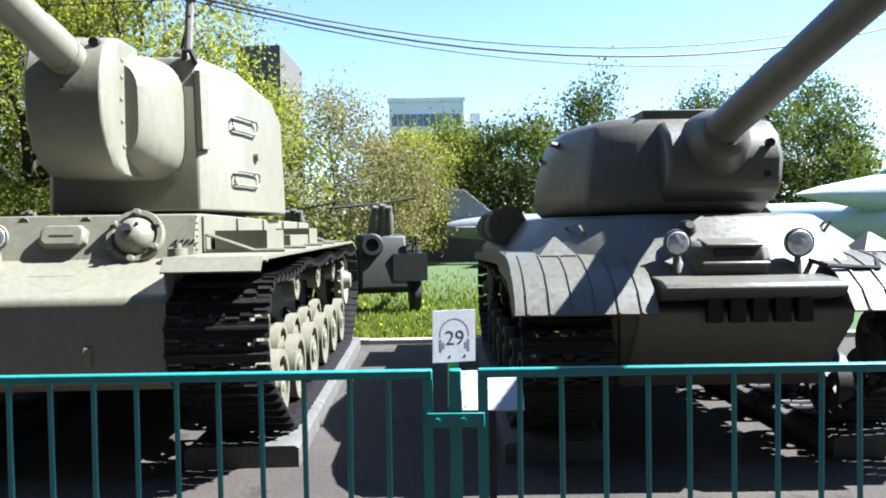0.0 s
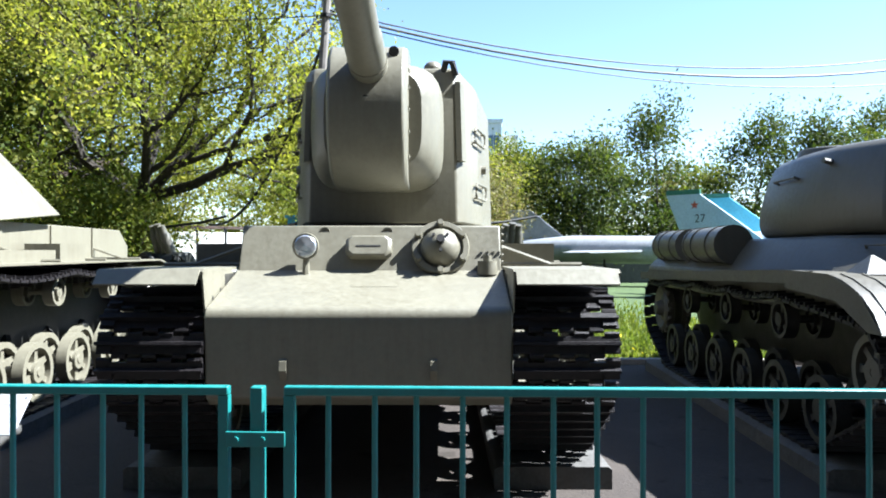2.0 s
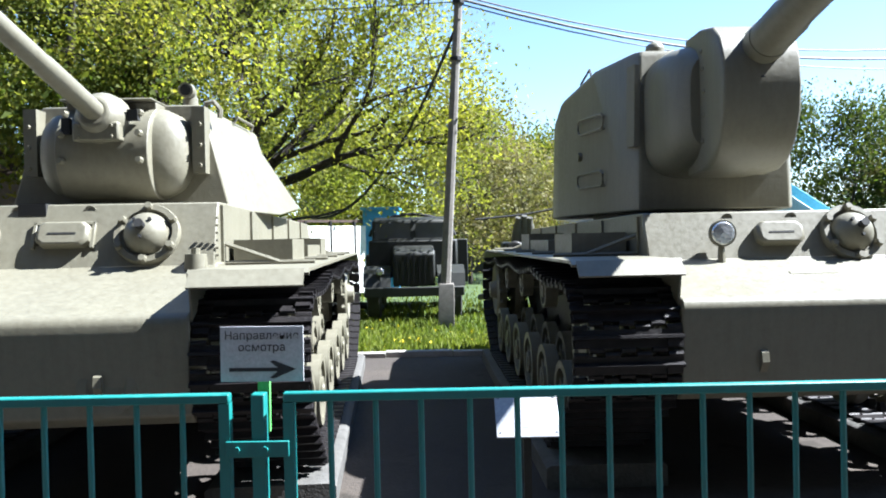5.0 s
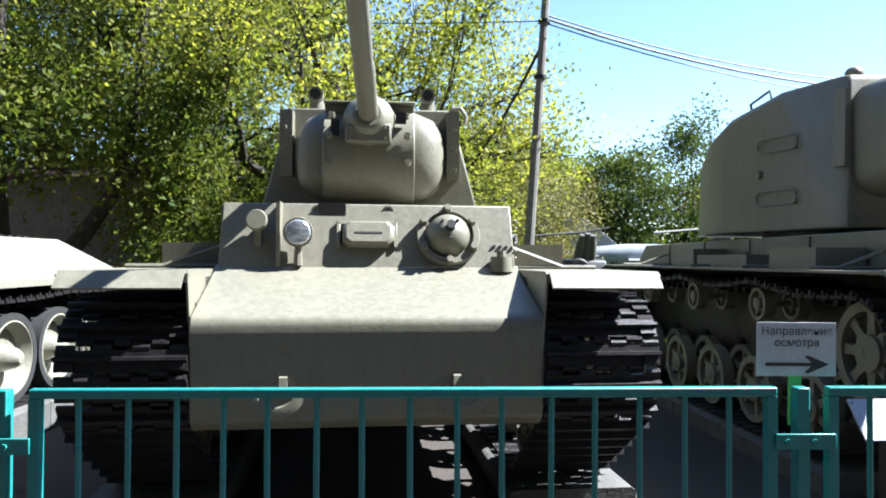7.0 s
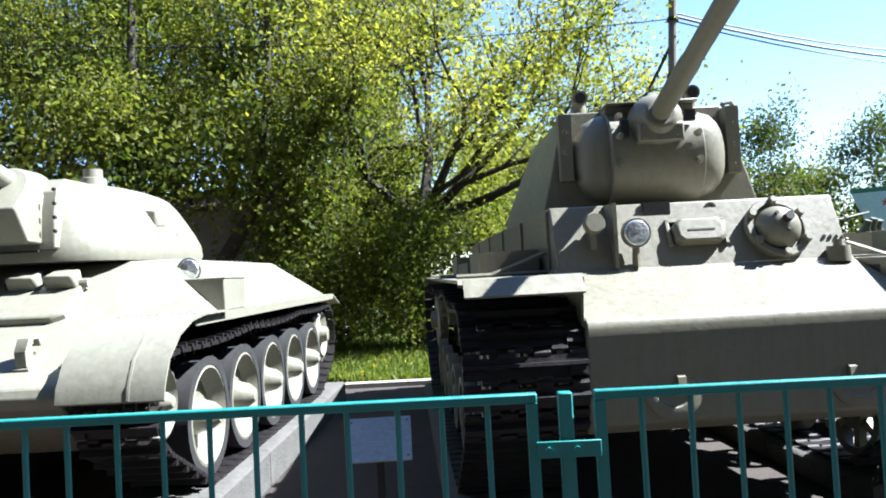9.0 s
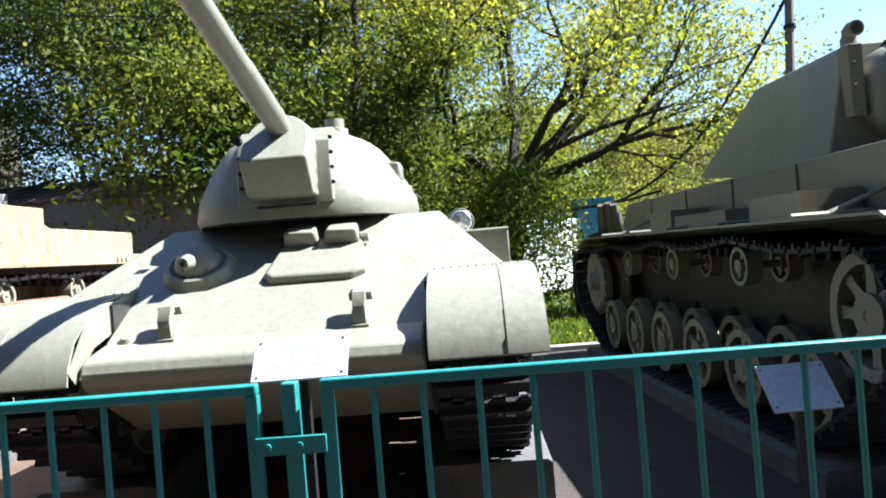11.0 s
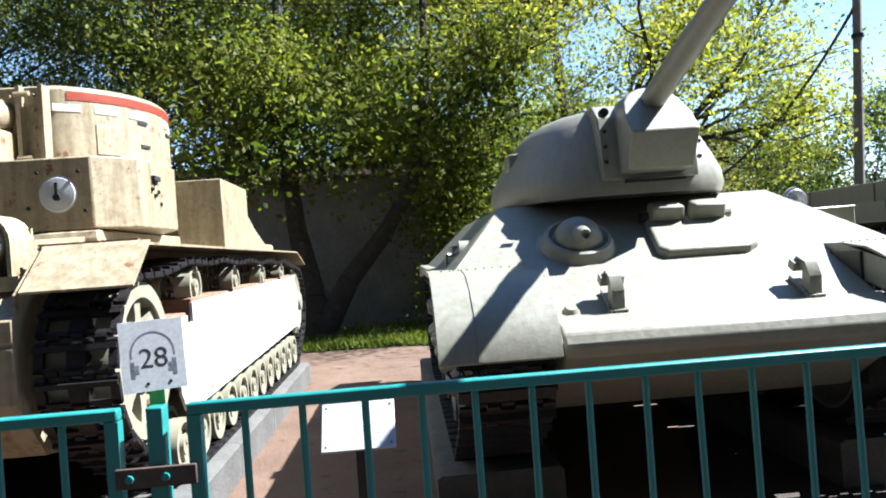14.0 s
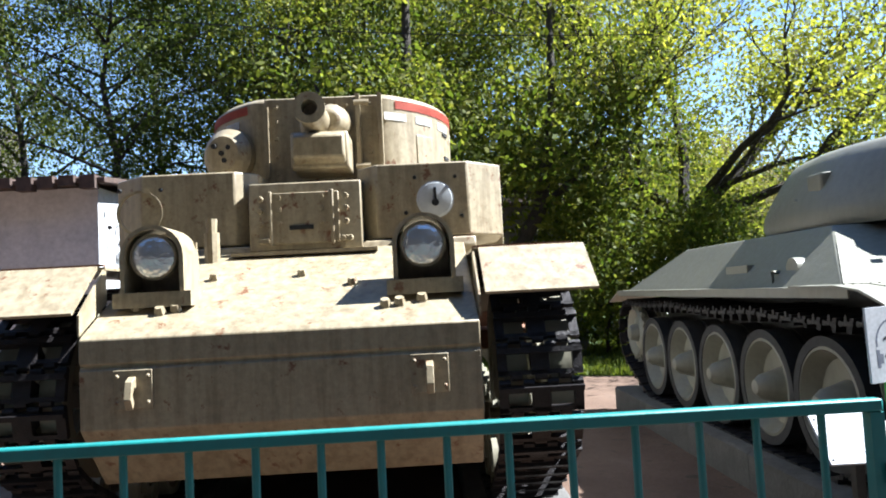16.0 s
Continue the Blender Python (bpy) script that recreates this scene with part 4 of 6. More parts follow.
# ---- three-turret tank ----
def tan_tank(m):
    mat = PAINT_TAN
    tank = thing("tank", m, "tan three-turret tank with twin headlamps and chipped white side skirts", "tank", "parked tanks")
    bm = B()
    prism(bm, [(0.02, 1.15), (0.0, 1.13), (0.0, 1.02), (0.012, 1.015), (0.012, 1.0), (0.0, 0.995), (0.0, 0.72), (0.25, 0.42), (0.9, 0.33), (6.6, 0.33), (7.1, 0.75), (7.0, 1.35), (0.92, 1.58)], -0.925, 0.925)
    hull = part("hull", bm, mat, tank, "boxy riveted hull", 0.01)
    bm = B()
    prism(bm, [(0.88, 1.55), (0.90, 1.60), (6.9, 1.62), (7.0, 1.3), (0.95, 1.3)], -1.0, 1.0)
    box(bm, -0.75, 0.75, 2.4, 6.8, 1.6, 1.95)
    part("deck", bm, mat, tank, "raised deck behind the turrets", 0.01)
    gz = lambda y: 1.15 + 0.47 * y
    # driver's plate with its bolted door
    bm = B()
    prism(bm, [(0.86, 1.56), (0.88, 1.965), (1.0, 1.97), (1.35, 1.97), (1.35, 1.5)], -0.33, 0.33)
    plate = part("driver_plate", bm, mat, tank, "upright driver's plate", 0.008)
    bm = B()
    box(bm, -0.20, 0.20, 0.845, 0.87, 1.60, 1.90)
    box(bm, -0.21, -0.19, 0.835, 0.86, 1.59, 1.91)
    box(bm, 0.15, 0.17, 0.835, 0.86, 1.59, 1.91)
    part("door", bm, mat, plate, "small bolted driver's door", 0.005)
    bm = B()
    box(bm, -0.09, 0.05, 0.838, 0.846, 1.68, 1.705)
    part("vision_slit", bm, BLACK, plate)
    bm = B()
    rows_of_bolts(bm, [(x, 0.86, z) for x in (-0.26, -0.15, 0.10, 0.24) for z in (1.62, 1.72, 1.80, 1.87)] + [(x, 0.85, 1.62) for x in (-0.24, -0.22, 0.22, 0.26)], (0, -1, 0), 0.02, 0.022)
    rows_of_bolts(bm, [(x, y, gz(y)) for x, y in ((-0.55, 0.22), (-0.45, 0.55), (0.02, 0.55), (0.30, 0.42), (0.48, 0.16), (0.55, 0.17), (-0.75, 0.25), (-0.8, 0.4), (-0.62, 0.2), (0.66, 0.2))], (0, -0.42, 0.9), 0.03, 0.03)
    part("bolt", bm, mat, plate)
    bm = B()
    box(bm, -0.42, 0.42, 0.78, 0.87, 1.535, 1.555)
    part("hinge_strip", bm, mat, plate)
    bm = B()
    cyl(bm, (-0.53, 0.8, 1.5), (-0.53, 0.8, 1.68), 0.045, None, 10)
    cyl(bm, (-0.53, 0.8, 1.68), (-0.53, 0.8, 1.76), 0.03, 0.035, 10)
    part("horn_post", bm, mat, tank, "short bolted post on the glacis")
    # two machine-gun turrets, six-sided
    for s in (-1, 1):
        bm = B()
        out = [(s * 0.30, 1.05), (s * 0.42, 0.92), (s * 0.97, 0.92), (s * 1.19, 1.12), (s * 1.22, 1.75), (s * 1.0, 2.1), (s * 0.45, 2.1), (s * 0.30, 1.8)]
        if s > 0:
            out = out[::-1]
        slab(bm, out, 1.61, 2.055)
        t = part("gun_turret", bm, mat, tank, "small six-sided machine-gun turret", 0.01)
        c = Vector((s * 0.77 if s > 0 else -0.98, 0.92, 1.83))
        bm = B()
        if s > 0:
            lathe(bm, c + Vector((0, 0.01, 0)), c + Vector((0, -0.05, 0)), [(0, 0.125), (0.12, 0.125), (0.2, 0.105), (0.3, 0.10), (0.4, 0.06), (0.45, 0.0)], 24)
            p = part("gun_port", bm, PLANE_GREY, t, "pale grey round gun port")
            bm = B()
            cyl(bm, c + Vector((0, -0.01, -0.02)), c + Vector((0, -0.032, -0.02)), 0.022, None, 10)
            box(bm, c.x - 0.008, c.x + 0.008, c.y - 0.028, c.y - 0.01, 1.79, 1.90)
            part("slot", bm, BLACK, p)
        else:
            ring(bm, c + Vector((0, 0.01, 0)), c + Vector((0, -0.012, 0)), 0.12, 0.135, 24)
            part("gun_port", bm, mat, t, "round plugged gun port")
        bm = B()
        rows_of_bolts(bm, [(c.x + 0.20 * math.cos(a), 0.92, c.z + 0.17 * math.sin(a)) for a in (0.9, 2.2, 3.6, 5.6)], (0, -1, 0), 0.014, 0.012)
        rows_of_bolts(bm, [(s * 1.205, 1.35 + a, 1.83 + b) for a, b in ((0, 0), (0.06, 0.03), (-0.05, 0.04), (0.0, 0.08), (0.1, -0.05))], (s, 0, 0), 0.016, 0.012)
        part("bolt", bm, DARK_STEEL, t)
        bm = B()
        box(bm, *sorted((s * 1.19, s * 1.225)), 1.3, 1.42, 1.93, 1.96)
        part("vision_slit", bm, BLACK, t)
    # main turret
    bm = B()
    c, r = Vector((0.02, 2.45, 0)), 0.93
    n = 48
    outline = []
    for k in range(n):
        a = 2 * math.pi * k / n
        y = c.y + 1.02 * r * math.sin(a)
        outline.append((c.x + r * math.cos(a), max(y, 1.62) if abs(math.cos(a)) < 0.62 else y))
    loft(bm, [[Vector((x, y, z)) for x, y in outline] for z in (1.95, 2.66)] + [[Vector((c.x + (x - c.x) * 0.96, c.y + (y - c.y) * 0.96, 2.69)) for x, y in outline], [Vector((c.x + (x - c.x) * 0.5, c.y + (y - c.y) * 0.5, 2.735)) for x, y in outline]])
    tur = part("turret", bm, mat, tank, "large round main turret", 0.008)
    bm = B()
    for lo, hi, mt in ((2.585, 2.645, RED),):
        rs = []
        for k in range(-16, 43):
            a = 2 * math.pi * k / 64
            rs.append((c.x + (r + 0.004) * math.cos(a), c.y + 1.02 * (r + 0.004) * math.sin(a)))
        vs = [[bm.verts.new((x, y, z)) for x, y in rs] for z in (lo, hi)]
        keep = [k for k in range(len(rs) - 1) if abs(math.cos(2 * math.pi * (k - 15.5) / 64)) > 0.52 or math.sin(2 * math.pi * (k - 15.5) / 64) > 0]
        for k in keep:
            bm.faces.new((vs[0][k], vs[0][k + 1], vs[1][k + 1], vs[1][k]))
    bmesh.ops.solidify(bm, geom=bm.faces[:], thickness=0.003)
    part("red_band", bm, RED, tur, "faded red painted band")
    bm = B()
    for k0 in list(range(-14, -4, 3)) + [18, 21, 24, 27, 30, 33, 36, 39] + [0, 3, 6, 9, 12]:
        if not (abs(math.cos(2 * math.pi * (k0 + 1) / 64)) > 0.45 or k0 >= 0 and k0 < 33):
            continue
        vs = [[bm.verts.new((c.x + (r + 0.004) * math.cos(2 * math.pi * (k0 + j * 0.5) / 64), c.y + 1.02 * (r + 0.004) * math.sin(2 * math.pi * (k0 + j * 0.5) / 64), z)) for j in range(5)] for z in (2.50, 2.555)]
        for j in range(4):
            bm.faces.new((vs[0][j], vs[0][j + 1], vs[1][j + 1], vs[1][j]))
    bmesh.ops.solidify(bm, geom=bm.faces[:], thickness=0.003)
    part("white_dash", bm, WHITE, tur)
    bm = B()
    box(bm, -0.36, 0.42, 1.555, 1.70, 2.02, 2.66)
    shield = part("gun_shield", bm, mat, tur, "flat gun shield with flanges", 0.006)
    bm = B()
    box(bm, 0.27, 0.30, 1.49, 1.60, 2.08, 2.66)
    box(bm, 0.42, 0.45, 1.49, 1.60, 2.06, 2.66)
    box(bm, -0.36, -0.33, 1.52, 1.60, 2.10, 2.60)
    part("flange", bm, mat, shield)
    bm = B()
    for z in (2.16, 2.60):
        cyl(bm, (0.26, 1.50, z), (0.36, 1.50, z), 0.02, None, 8)
    rows_of_bolts(bm, [(x, 1.555, z) for x in (-0.28, 0.20, 0.36) for z in (2.14, 2.26, 2.38, 2.50, 2.60)], (0, -1, 0), 0.016, 0.014)
    part("bolt", bm, mat, shield)
    bm = B()
    box(bm, -0.13, 0.24, 1.20, 1.56, 2.10, 2.34)
    prism(bm, [(1.22, 2.12), (1.12, 2.16), (1.12, 2.30), (1.22, 2.34)], -0.11, 0.22)
    lathe(bm, (0.12, 1.55, 2.47), (0.12, 1.30, 2.44), [(0, 0.12), (0.7, 0.11), (1, 0.06)], 16)
    part("recoil_box", bm, mat, shield, "boxed recoil gear below the barrel", 0.015)
    bm = B()
    lathe(bm, (0.02, 1.58, 2.43), (0.03, 0.98, 2.44), [(0, 0.125), (0.3, 0.12), (0.35, 0.095), (0.93, 0.085), (0.94, 0.10), (1.0, 0.10), (1.0, 0.05), (0.8, 0.05)], 22)
    part("gun_barrel", bm, mat, shield, "short stubby gun barrel")
    bm = B()
    lathe(bm, (-0.62, 1.70, 2.30), (-0.66, 1.56, 2.30), [(0, 0.19), (0.5, 0.185), (1, 0.12)], 22)
    ball = part("ball_mount", bm, mat, tur, "round machine-gun ball")
    bm = B()
    for dx, dz in ((0, 0), (0.05, 0.04), (-0.05, 0.05), (0.02, -0.05)):
        cyl(bm, (-0.66 + dx, 1.57, 2.30 + dz), (-0.665 + dx, 1.545, 2.30 + dz), 0.018, None, 8)
    part("sight_holes", bm, BLACK, ball)
    bm = B()
    x, y = c.x + r * math.cos(-0.7), c.y + r * math.sin(-0.7)
    box(bm, -0.09, 0.09, -0.012, 0.02, 2.20, 2.42, Matrix.Translation((x, y, 0)) @ Matrix.Rotation(radians(50), 4, "Z"))
    part("side_flap", bm, mat, tur, "", 0.006)
    bm = B()
    for a, z in ((-0.35, 2.48), (-0.33, 2.30), (-0.28, 2.14), (0.1, 2.45)):
        x, y = c.x + r * math.cos(a), c.y + 1.02 * r * math.sin(a)
        box(bm, -0.05, 0.05, -0.008, 0.02, z - 0.012, z + 0.012, Matrix.Translation((x, y, 0)) @ Matrix.Rotation(a + math.pi / 2, 4, "Z"))
    part("vision_slit", bm, BLACK, tur)
    # hooded headlamps
    for x in (-0.66, 0.68):
        bm = B()
        at = Vector((x, 0.30, 1.52))
        arch = [(0.155 * math.cos(a), 0.155 * math.sin(a)) for a in np.linspace(0, math.pi, 13)]
        arch = [(0.155, -0.20)] + arch + [(-0.155, -0.20)]
        inn = [(u * 0.86, v * 0.88 if v > 0 else v) for u, v in arch[::-1]]
        loft(bm, [[at + Vector((u, d, v)) for u, v in arch + inn] for d in (-0.09, 0.16)])
        box(bm, x - 0.15, x + 0.15, 0.44, 0.46, 1.32, 1.60)
        box(bm, x - 0.19, x + 0.19, 0.20, 0.47, 1.27, 1.345)
        hood = part("lamp_hood", bm, mat, tank, "arched armoured lamp hood")
        bm = B()
        at = at + Vector((0, -0.065, 0))
        lathe(bm, at, at + Vector((0, 0.13, 0)), [(0, 0.115), (0.4, 0.115), (1, 0.04)], 22)
        lamp = part("headlamp", bm, mat, hood)
        bm = B()
        lathe(bm, at + Vector((0, 0.004, 0)), at + Vector((0, -0.03, 0)), [(0, 0.108), (0.5, 0.09), (1, 0)], 24)
        part("lens", bm, GLASS_LAMP, hood, "bright clear headlamp lens")
    # tow hooks on the nose plate
    for x in (-0.68, 0.68):
        bm = B()
        box(bm, x - 0.09, x + 0.09, -0.008, 0.0, 0.81, 0.99)
        prism(bm, [(-0.01, 0.96), (-0.055, 0.94), (-0.075, 0.86), (-0.05, 0.81), (-0.035, 0.84), (-0.05, 0.88), (-0.03, 0.91), (-0.01, 0.90)], x - 0.018, x + 0.018)
        rows_of_bolts(bm, [(x + a, -0.008, z) for a in (-0.07, 0.07) for z in (0.84, 0.96)], (0, -1, 0), 0.012, 0.008)
        part("tow_hook", bm, mat, tank, "cast tow hook with a small shadowed plate", 0.006)
    # fenders and flaps
    for s in (-1, 1):
        bm = B()
        prism(bm, [(0.30, 1.47), (6.3, 1.47), (7.0, 1.30), (7.0, 1.315), (6.3, 1.485), (0.30, 1.485)], s * 0.925, s * 1.43)
        guard = part("mudguard", bm, mat, tank, "flat track guard")
        bm = B()
        prism(bm, [(0.31, 1.487), (0.30, 1.475), (0.02, 1.25), (0.01, 1.262), (0.29, 1.49)], s * 0.96, s * 1.50)
        part("front_flap", bm, PAINT_TAN, guard, "sloping front flap, edge rusted")
        bm = B()
        prism(bm, [(0.295, 1.49), (0.325, 1.49), (0.325, 1.50), (0.295, 1.50)], s * 0.93, s * 1.44)
        part("rust_strip", bm, RUST, guard)
        bm = B()
        loft(bm, [[Vector((s * x, y, z)) for y, z in ((0.02, 1.15), (0.32, 1.30), (0.32, 1.49), (0.02, 1.25))] for x in (0.928, 0.938)])
        part("inner_web", bm, mat, guard)
        bm = B()
        box(bm, *sorted((s * 0.98, s * 1.36)), 2.55, 3.55, 1.485, 2.07)
        part("side_box", bm, mat, tank, "tall riveted side box", 0.008)
        bm = B()
        prism(bm, [(3.56, 1.485), (5.0, 1.485), (4.2, 1.70), (3.56, 1.95)], s * 1.0, s * 1.30)
        for k in range(3):
            cyl(bm, (s * 1.2, 5.4 + 0.12 * k, 1.485), (s * 1.2, 5.4 + 0.12 * k, 1.56), 0.025, None, 8)
        part("sloped_box", bm, mat, tank, "", 0.006)
        # skirt plates with timber blocks on top
        bm = B()
        loft(bm, [[Vector((s * x, y, z)) for y, z in ((1.05, 1.02), (1.28, 1.02), (1.28, 0.97), (1.40, 0.97), (1.40, 1.10), (6.15, 1.16), (6.35, 0.95), (6.35, 0.55), (6.2, 0.50), (1.35, 0.40), (1.15, 0.42), (1.05, 0.55))] for x in (1.36, 1.38)])
        part("skirt", bm, WHITE_SKIRT, tank, "chipped white side skirt")
        for y0, y1, z1 in ((0.85, 1.30, 1.04), (1.45, 2.55, 1.13), (2.75, 3.9, 1.15), (4.1, 5.0, 1.165), (5.2, 6.1, 1.18)):
            bm = B()
            box(bm, *sorted((s * 0.98, s * 1.365)), y0, y1, 0.93, z1)
            part("timber", bm, RUST, tank, "brown weathered top cover", 0.01)
        bm = B()
        cyl(bm, (s * 1.0, 0.62, 0.58), (s * 1.36, 0.62, 0.58), 0.05, None, 10)
        part("axle", bm, mat, tank)
    link = link_mesh(0.40, 0.17, 2)
    idler, drive = spoked_wheel(0.43, 0.30, PAINT_CREAM, 8), sprocket_mesh(0.42, 0.3, PAINT_CREAM)
    bogie, roller = spoked_wheel(0.175, 0.30, PAINT_CREAM, 5), spoked_wheel(0.15, 0.28, PAINT_CREAM, 6)
    for s in (-1, 1):
        x = s * 1.20
        circles = [(0.50, 0.84, 0.46), (6.55, 0.80, 0.44), (1.1, 0.215, 0.185), (5.9, 0.215, 0.185), (1.6, 1.24, 0.14), (5.4, 1.22, 0.14)]
        lay_track(tank, x, circles, 0.17, link, 5, 0.03)
        shared("idler_wheel", idler, tank, pose(x, 0.50, 0.84))
        shared("drive_wheel", drive, tank, pose(x, 6.55, 0.80))
        for k in range(12):
            shared("road_wheel", bogie, tank, pose(x, 1.1 + k * 0.4364, 0.215))
        for y in (1.6, 2.85, 4.1, 5.35):
            shared("return_roller", roller, tank, pose(x, y, 1.20))
    return tank


tan_tank(pose(-16.95, 3.97, 0.26, 0, 0, 0.0))


# ---- late heavy tank with the long thick gun ----
def late_heavy(m):
    mat = PAINT_GREY
    tank = thing("tank", m, "grey heavy tank with a rounded cast turret and long thick gun", "tank", "parked tanks")
    bm = B()
    prism(bm, [(0.16, 1.06), (0.10, 1.02), (0.12, 0.92), (0.58, 0.40), (6.0, 0.40), (6.5, 0.9), (6.3, 1.35), (0.5, 1.15)], -0.74, 0.74)
    hull = part("hull", bm, mat, tank, "cast lower hull", 0.02)
    bm = B()
    loft(bm, [[Vector((x, y, z)) for x, y in ((-0.86, 0.24), (0.86, 0.24), (1.35, 0.60), (1.45, 6.2), (-1.45, 6.2), (-1.35, 0.60))] for z in (1.05,)] + [[Vector((x, y, 1.32)) for x, y in ((-0.84, 0.36), (0.84, 0.36), (1.40, 0.9), (1.46, 6.2), (-1.46, 6.2), (-1.40, 0.9))], [Vector((x, y, 1.68)) for x, y in ((-0.62, 0.78), (0.62, 0.78), (1.15, 1.5), (1.18, 5.8), (-1.18, 5.8), (-1.15, 1.5))]])
    part("upper_hull", bm, mat, tank, "cast upper hull with rounded shoulders", 0.04)
    bm = B()
    prism(bm, [(0.30, 1.24), (0.05, 1.225), (-0.04, 1.205), (-0.06, 1.17), (0.0, 1.11), (0.25, 1.06)], -0.60, 0.61)
    part("nose_ledge", bm, mat, hull, "rough cast nose ledge", 0.015)
    bm = B()
    for k in range(5):
        x = -0.24 + 0.15 * k
        box(bm, x - 0.05, x + 0.05, 0.02, 0.08, 0.94, 1.12)
    part("spare_link", bm, TRACK_STEEL, hull)
    # driver's visor
    bm = B()
    loft(bm, [[Vector((x, y, z)) for x, y in ((-a, b), (-a * 0.7, b - 0.10), (a * 0.7, b - 0.10), (a, b), (a, 0.85), (-a, 0.85))] for a, b, z in ((0.34, 0.42, 1.20), (0.31, 0.40, 1.33), (0.29, 0.42, 1.44), (0.25, 0.50, 1.48))])
    prism(bm, [(0.30, 1.43), (0.28, 1.455), (0.50, 1.50), (0.50, 1.46)], -0.20, 0.20)
    prism(bm, [(0.30, 1.30), (0.26, 1.31), (0.26, 1.335), (0.50, 1.345), (0.50, 1.30)], -0.24, 0.24)
    vis = part("driver_visor", bm, mat, tank, "heavy cast driver's visor", 0.03)
    bm = B()
    box(bm, -0.14, 0.14, 0.296, 0.33, 1.37, 1.42)
    part("slit", bm, BLACK, vis)
    headlamp(tank, (-0.40, 0.30, 1.47), 0.092, mat)
    headlamp(tank, (0.46, 0.30, 1.46), 0.10, mat)
    bm = B()
    lathe(bm, (-0.28, 0.5, 1.55), (-0.28, 0.40, 1.60), [(0, 0.06), (0.5, 0.065), (1, 0.03)], 14)
    tube(bm, [(0.55, 0.5, 1.35), (0.6, 0.2, 1.30), (0.95, 0.2, 1.28), (1.1, 0.5, 1.36)], 0.018, 6)
    part("horn", bm, DARK_STEEL, tank)
    for s in (-1, 1):
        outer = [(1.3, 1.40), (0.60, 1.385), (0.42, 1.35), (0.20, 1.27), (0.03, 1.15), (-0.06, 1.02)]
        inner = [(y + 0.014, z - 0.012) for y, z in outer[::-1]]
        bm = B()
        prism(bm, outer + inner, s * 0.64, s * 1.58)
        guard = part("mudguard", bm, mat, tank, "curved ribbed front mudguard")
        for k in range(6):
            bm = B()
            rib = [(y - 0.006, z + 0.008) for y, z in outer[1:]]
            prism(bm, rib + [(y + 0.01, z - 0.012) for y, z in rib[::-1]], s * (0.74 + 0.15 * k), s * (0.753 + 0.15 * k))
            part("rib", bm, mat, guard)
        bm = B()
        loft(bm, [[Vector((s * x, y, z)) for y, z in ((1.3, 1.40), (0.6, 1.385), (0.2, 1.27), (-0.06, 1.02), (0.1, 1.02), (0.5, 1.2), (1.3, 1.25))] for x in (1.57, 1.585)])
        part("guard_side", bm, mat, guard)
        bm = B()
        prism(bm, [(1.3, 1.30), (6.2, 1.22), (6.2, 1.24), (1.3, 1.40)], s * 1.0, s * 1.56)
        prism(bm, [(0.9, 1.30), (6.2, 1.14), (6.2, 1.24), (0.9, 1.40)], s * 1.55, s * 1.565)
        part("side_guard", bm, mat, tank, "sheet side guard")
        bm = B()
        loft(bm, [[Vector((s * 1.2 + x, y, 1.385)) for x, y in ((-0.14, 0.55), (0.14, 0.55), (0.14, 0.85), (-0.14, 0.85))], [Vector((s * 1.2 + x, 0.74 + y, 1.52)) for x, y in ((-0.01, -0.01), (0.01, -0.01), (0.01, 0.01), (-0.01, 0.01))]])
        part("guard_bracket", bm, mat, guard)
        for y in (3.1, 4.5):
            bm = B()
            cyl(bm, (s * 1.34, y, 1.62), (s * 1.34, y + 1.1, 1.62), 0.20, None, 20)
            for d in (-0.012, 0.3, 0.8, 1.075):
                cyl(bm, (s * 1.34, y + d, 1.62), (s * 1.34, y + d + 0.035, 1.62), 0.212, None, 20)
            part("fuel_drum", bm, mat, tank, "cylindrical fuel drum on the flank")
    bm = B()
    for s in (-1, 1):
        tube(bm, [(s * 0.92, 0.9, 1.50), (s * 0.98, 0.88, 1.60), (s * 1.05, 1.1, 1.60), (s * 1.0, 1.15, 1.52)], 0.012, 6)
        rows_of_bolts(bm, [(s * (0.8 + 0.1 * k), 0.75 + 0.13 * k, 1.50) for k in range(4)], (0, -0.6, 0.8), 0.02, 0.015)
    part("fittings", bm, mat, hull)
    # turret: rounded casting
    low = [(-0.40, 0.95), (0.40, 0.95), (0.78, 1.15), (1.02, 1.7), (1.06, 2.4), (0.94, 3.2), (0.62, 3.95), (-0.62, 3.95), (-0.94, 3.2), (-1.06, 2.4), (-1.02, 1.7), (-0.78, 1.15)]
    rings = []
    for z, k in ((1.69, 0.93), (1.75, 0.985), (1.83, 1.0), (1.95, 0.997), (2.10, 0.965), (2.26, 0.92), (2.40, 0.865), (2.465, 0.80), (2.49, 0.72), (2.50, 0.5)):
        rings.append([Vector((x * k, 2.2 + (y - 2.2) * (0.3 + 0.7 * k), z)) for x, y in low])
    bm = B()
    loft(bm, rings)
    tur = part("turret", bm, mat, tank, "rounded cast turret", 0.03)
    tur.matrix_basis = pose(-0.12, 0, 0) @ Matrix.Diagonal((0.96, 1, 1, 1))
    bm = B()
    cyl(bm, (0, 2.2, 1.6), (0, 2.2, 1.70), 0.92, None, 40)
    part("turret_ring", bm, DARK_STEEL, tur)
    bm = B()
    arc = [(1.25, 2.44), (1.02, 2.42), (0.86, 2.30), (0.78, 2.10), (0.82, 1.88), (0.95, 1.78), (1.25, 1.76)]
    prism(bm, arc, -0.20, 0.74)
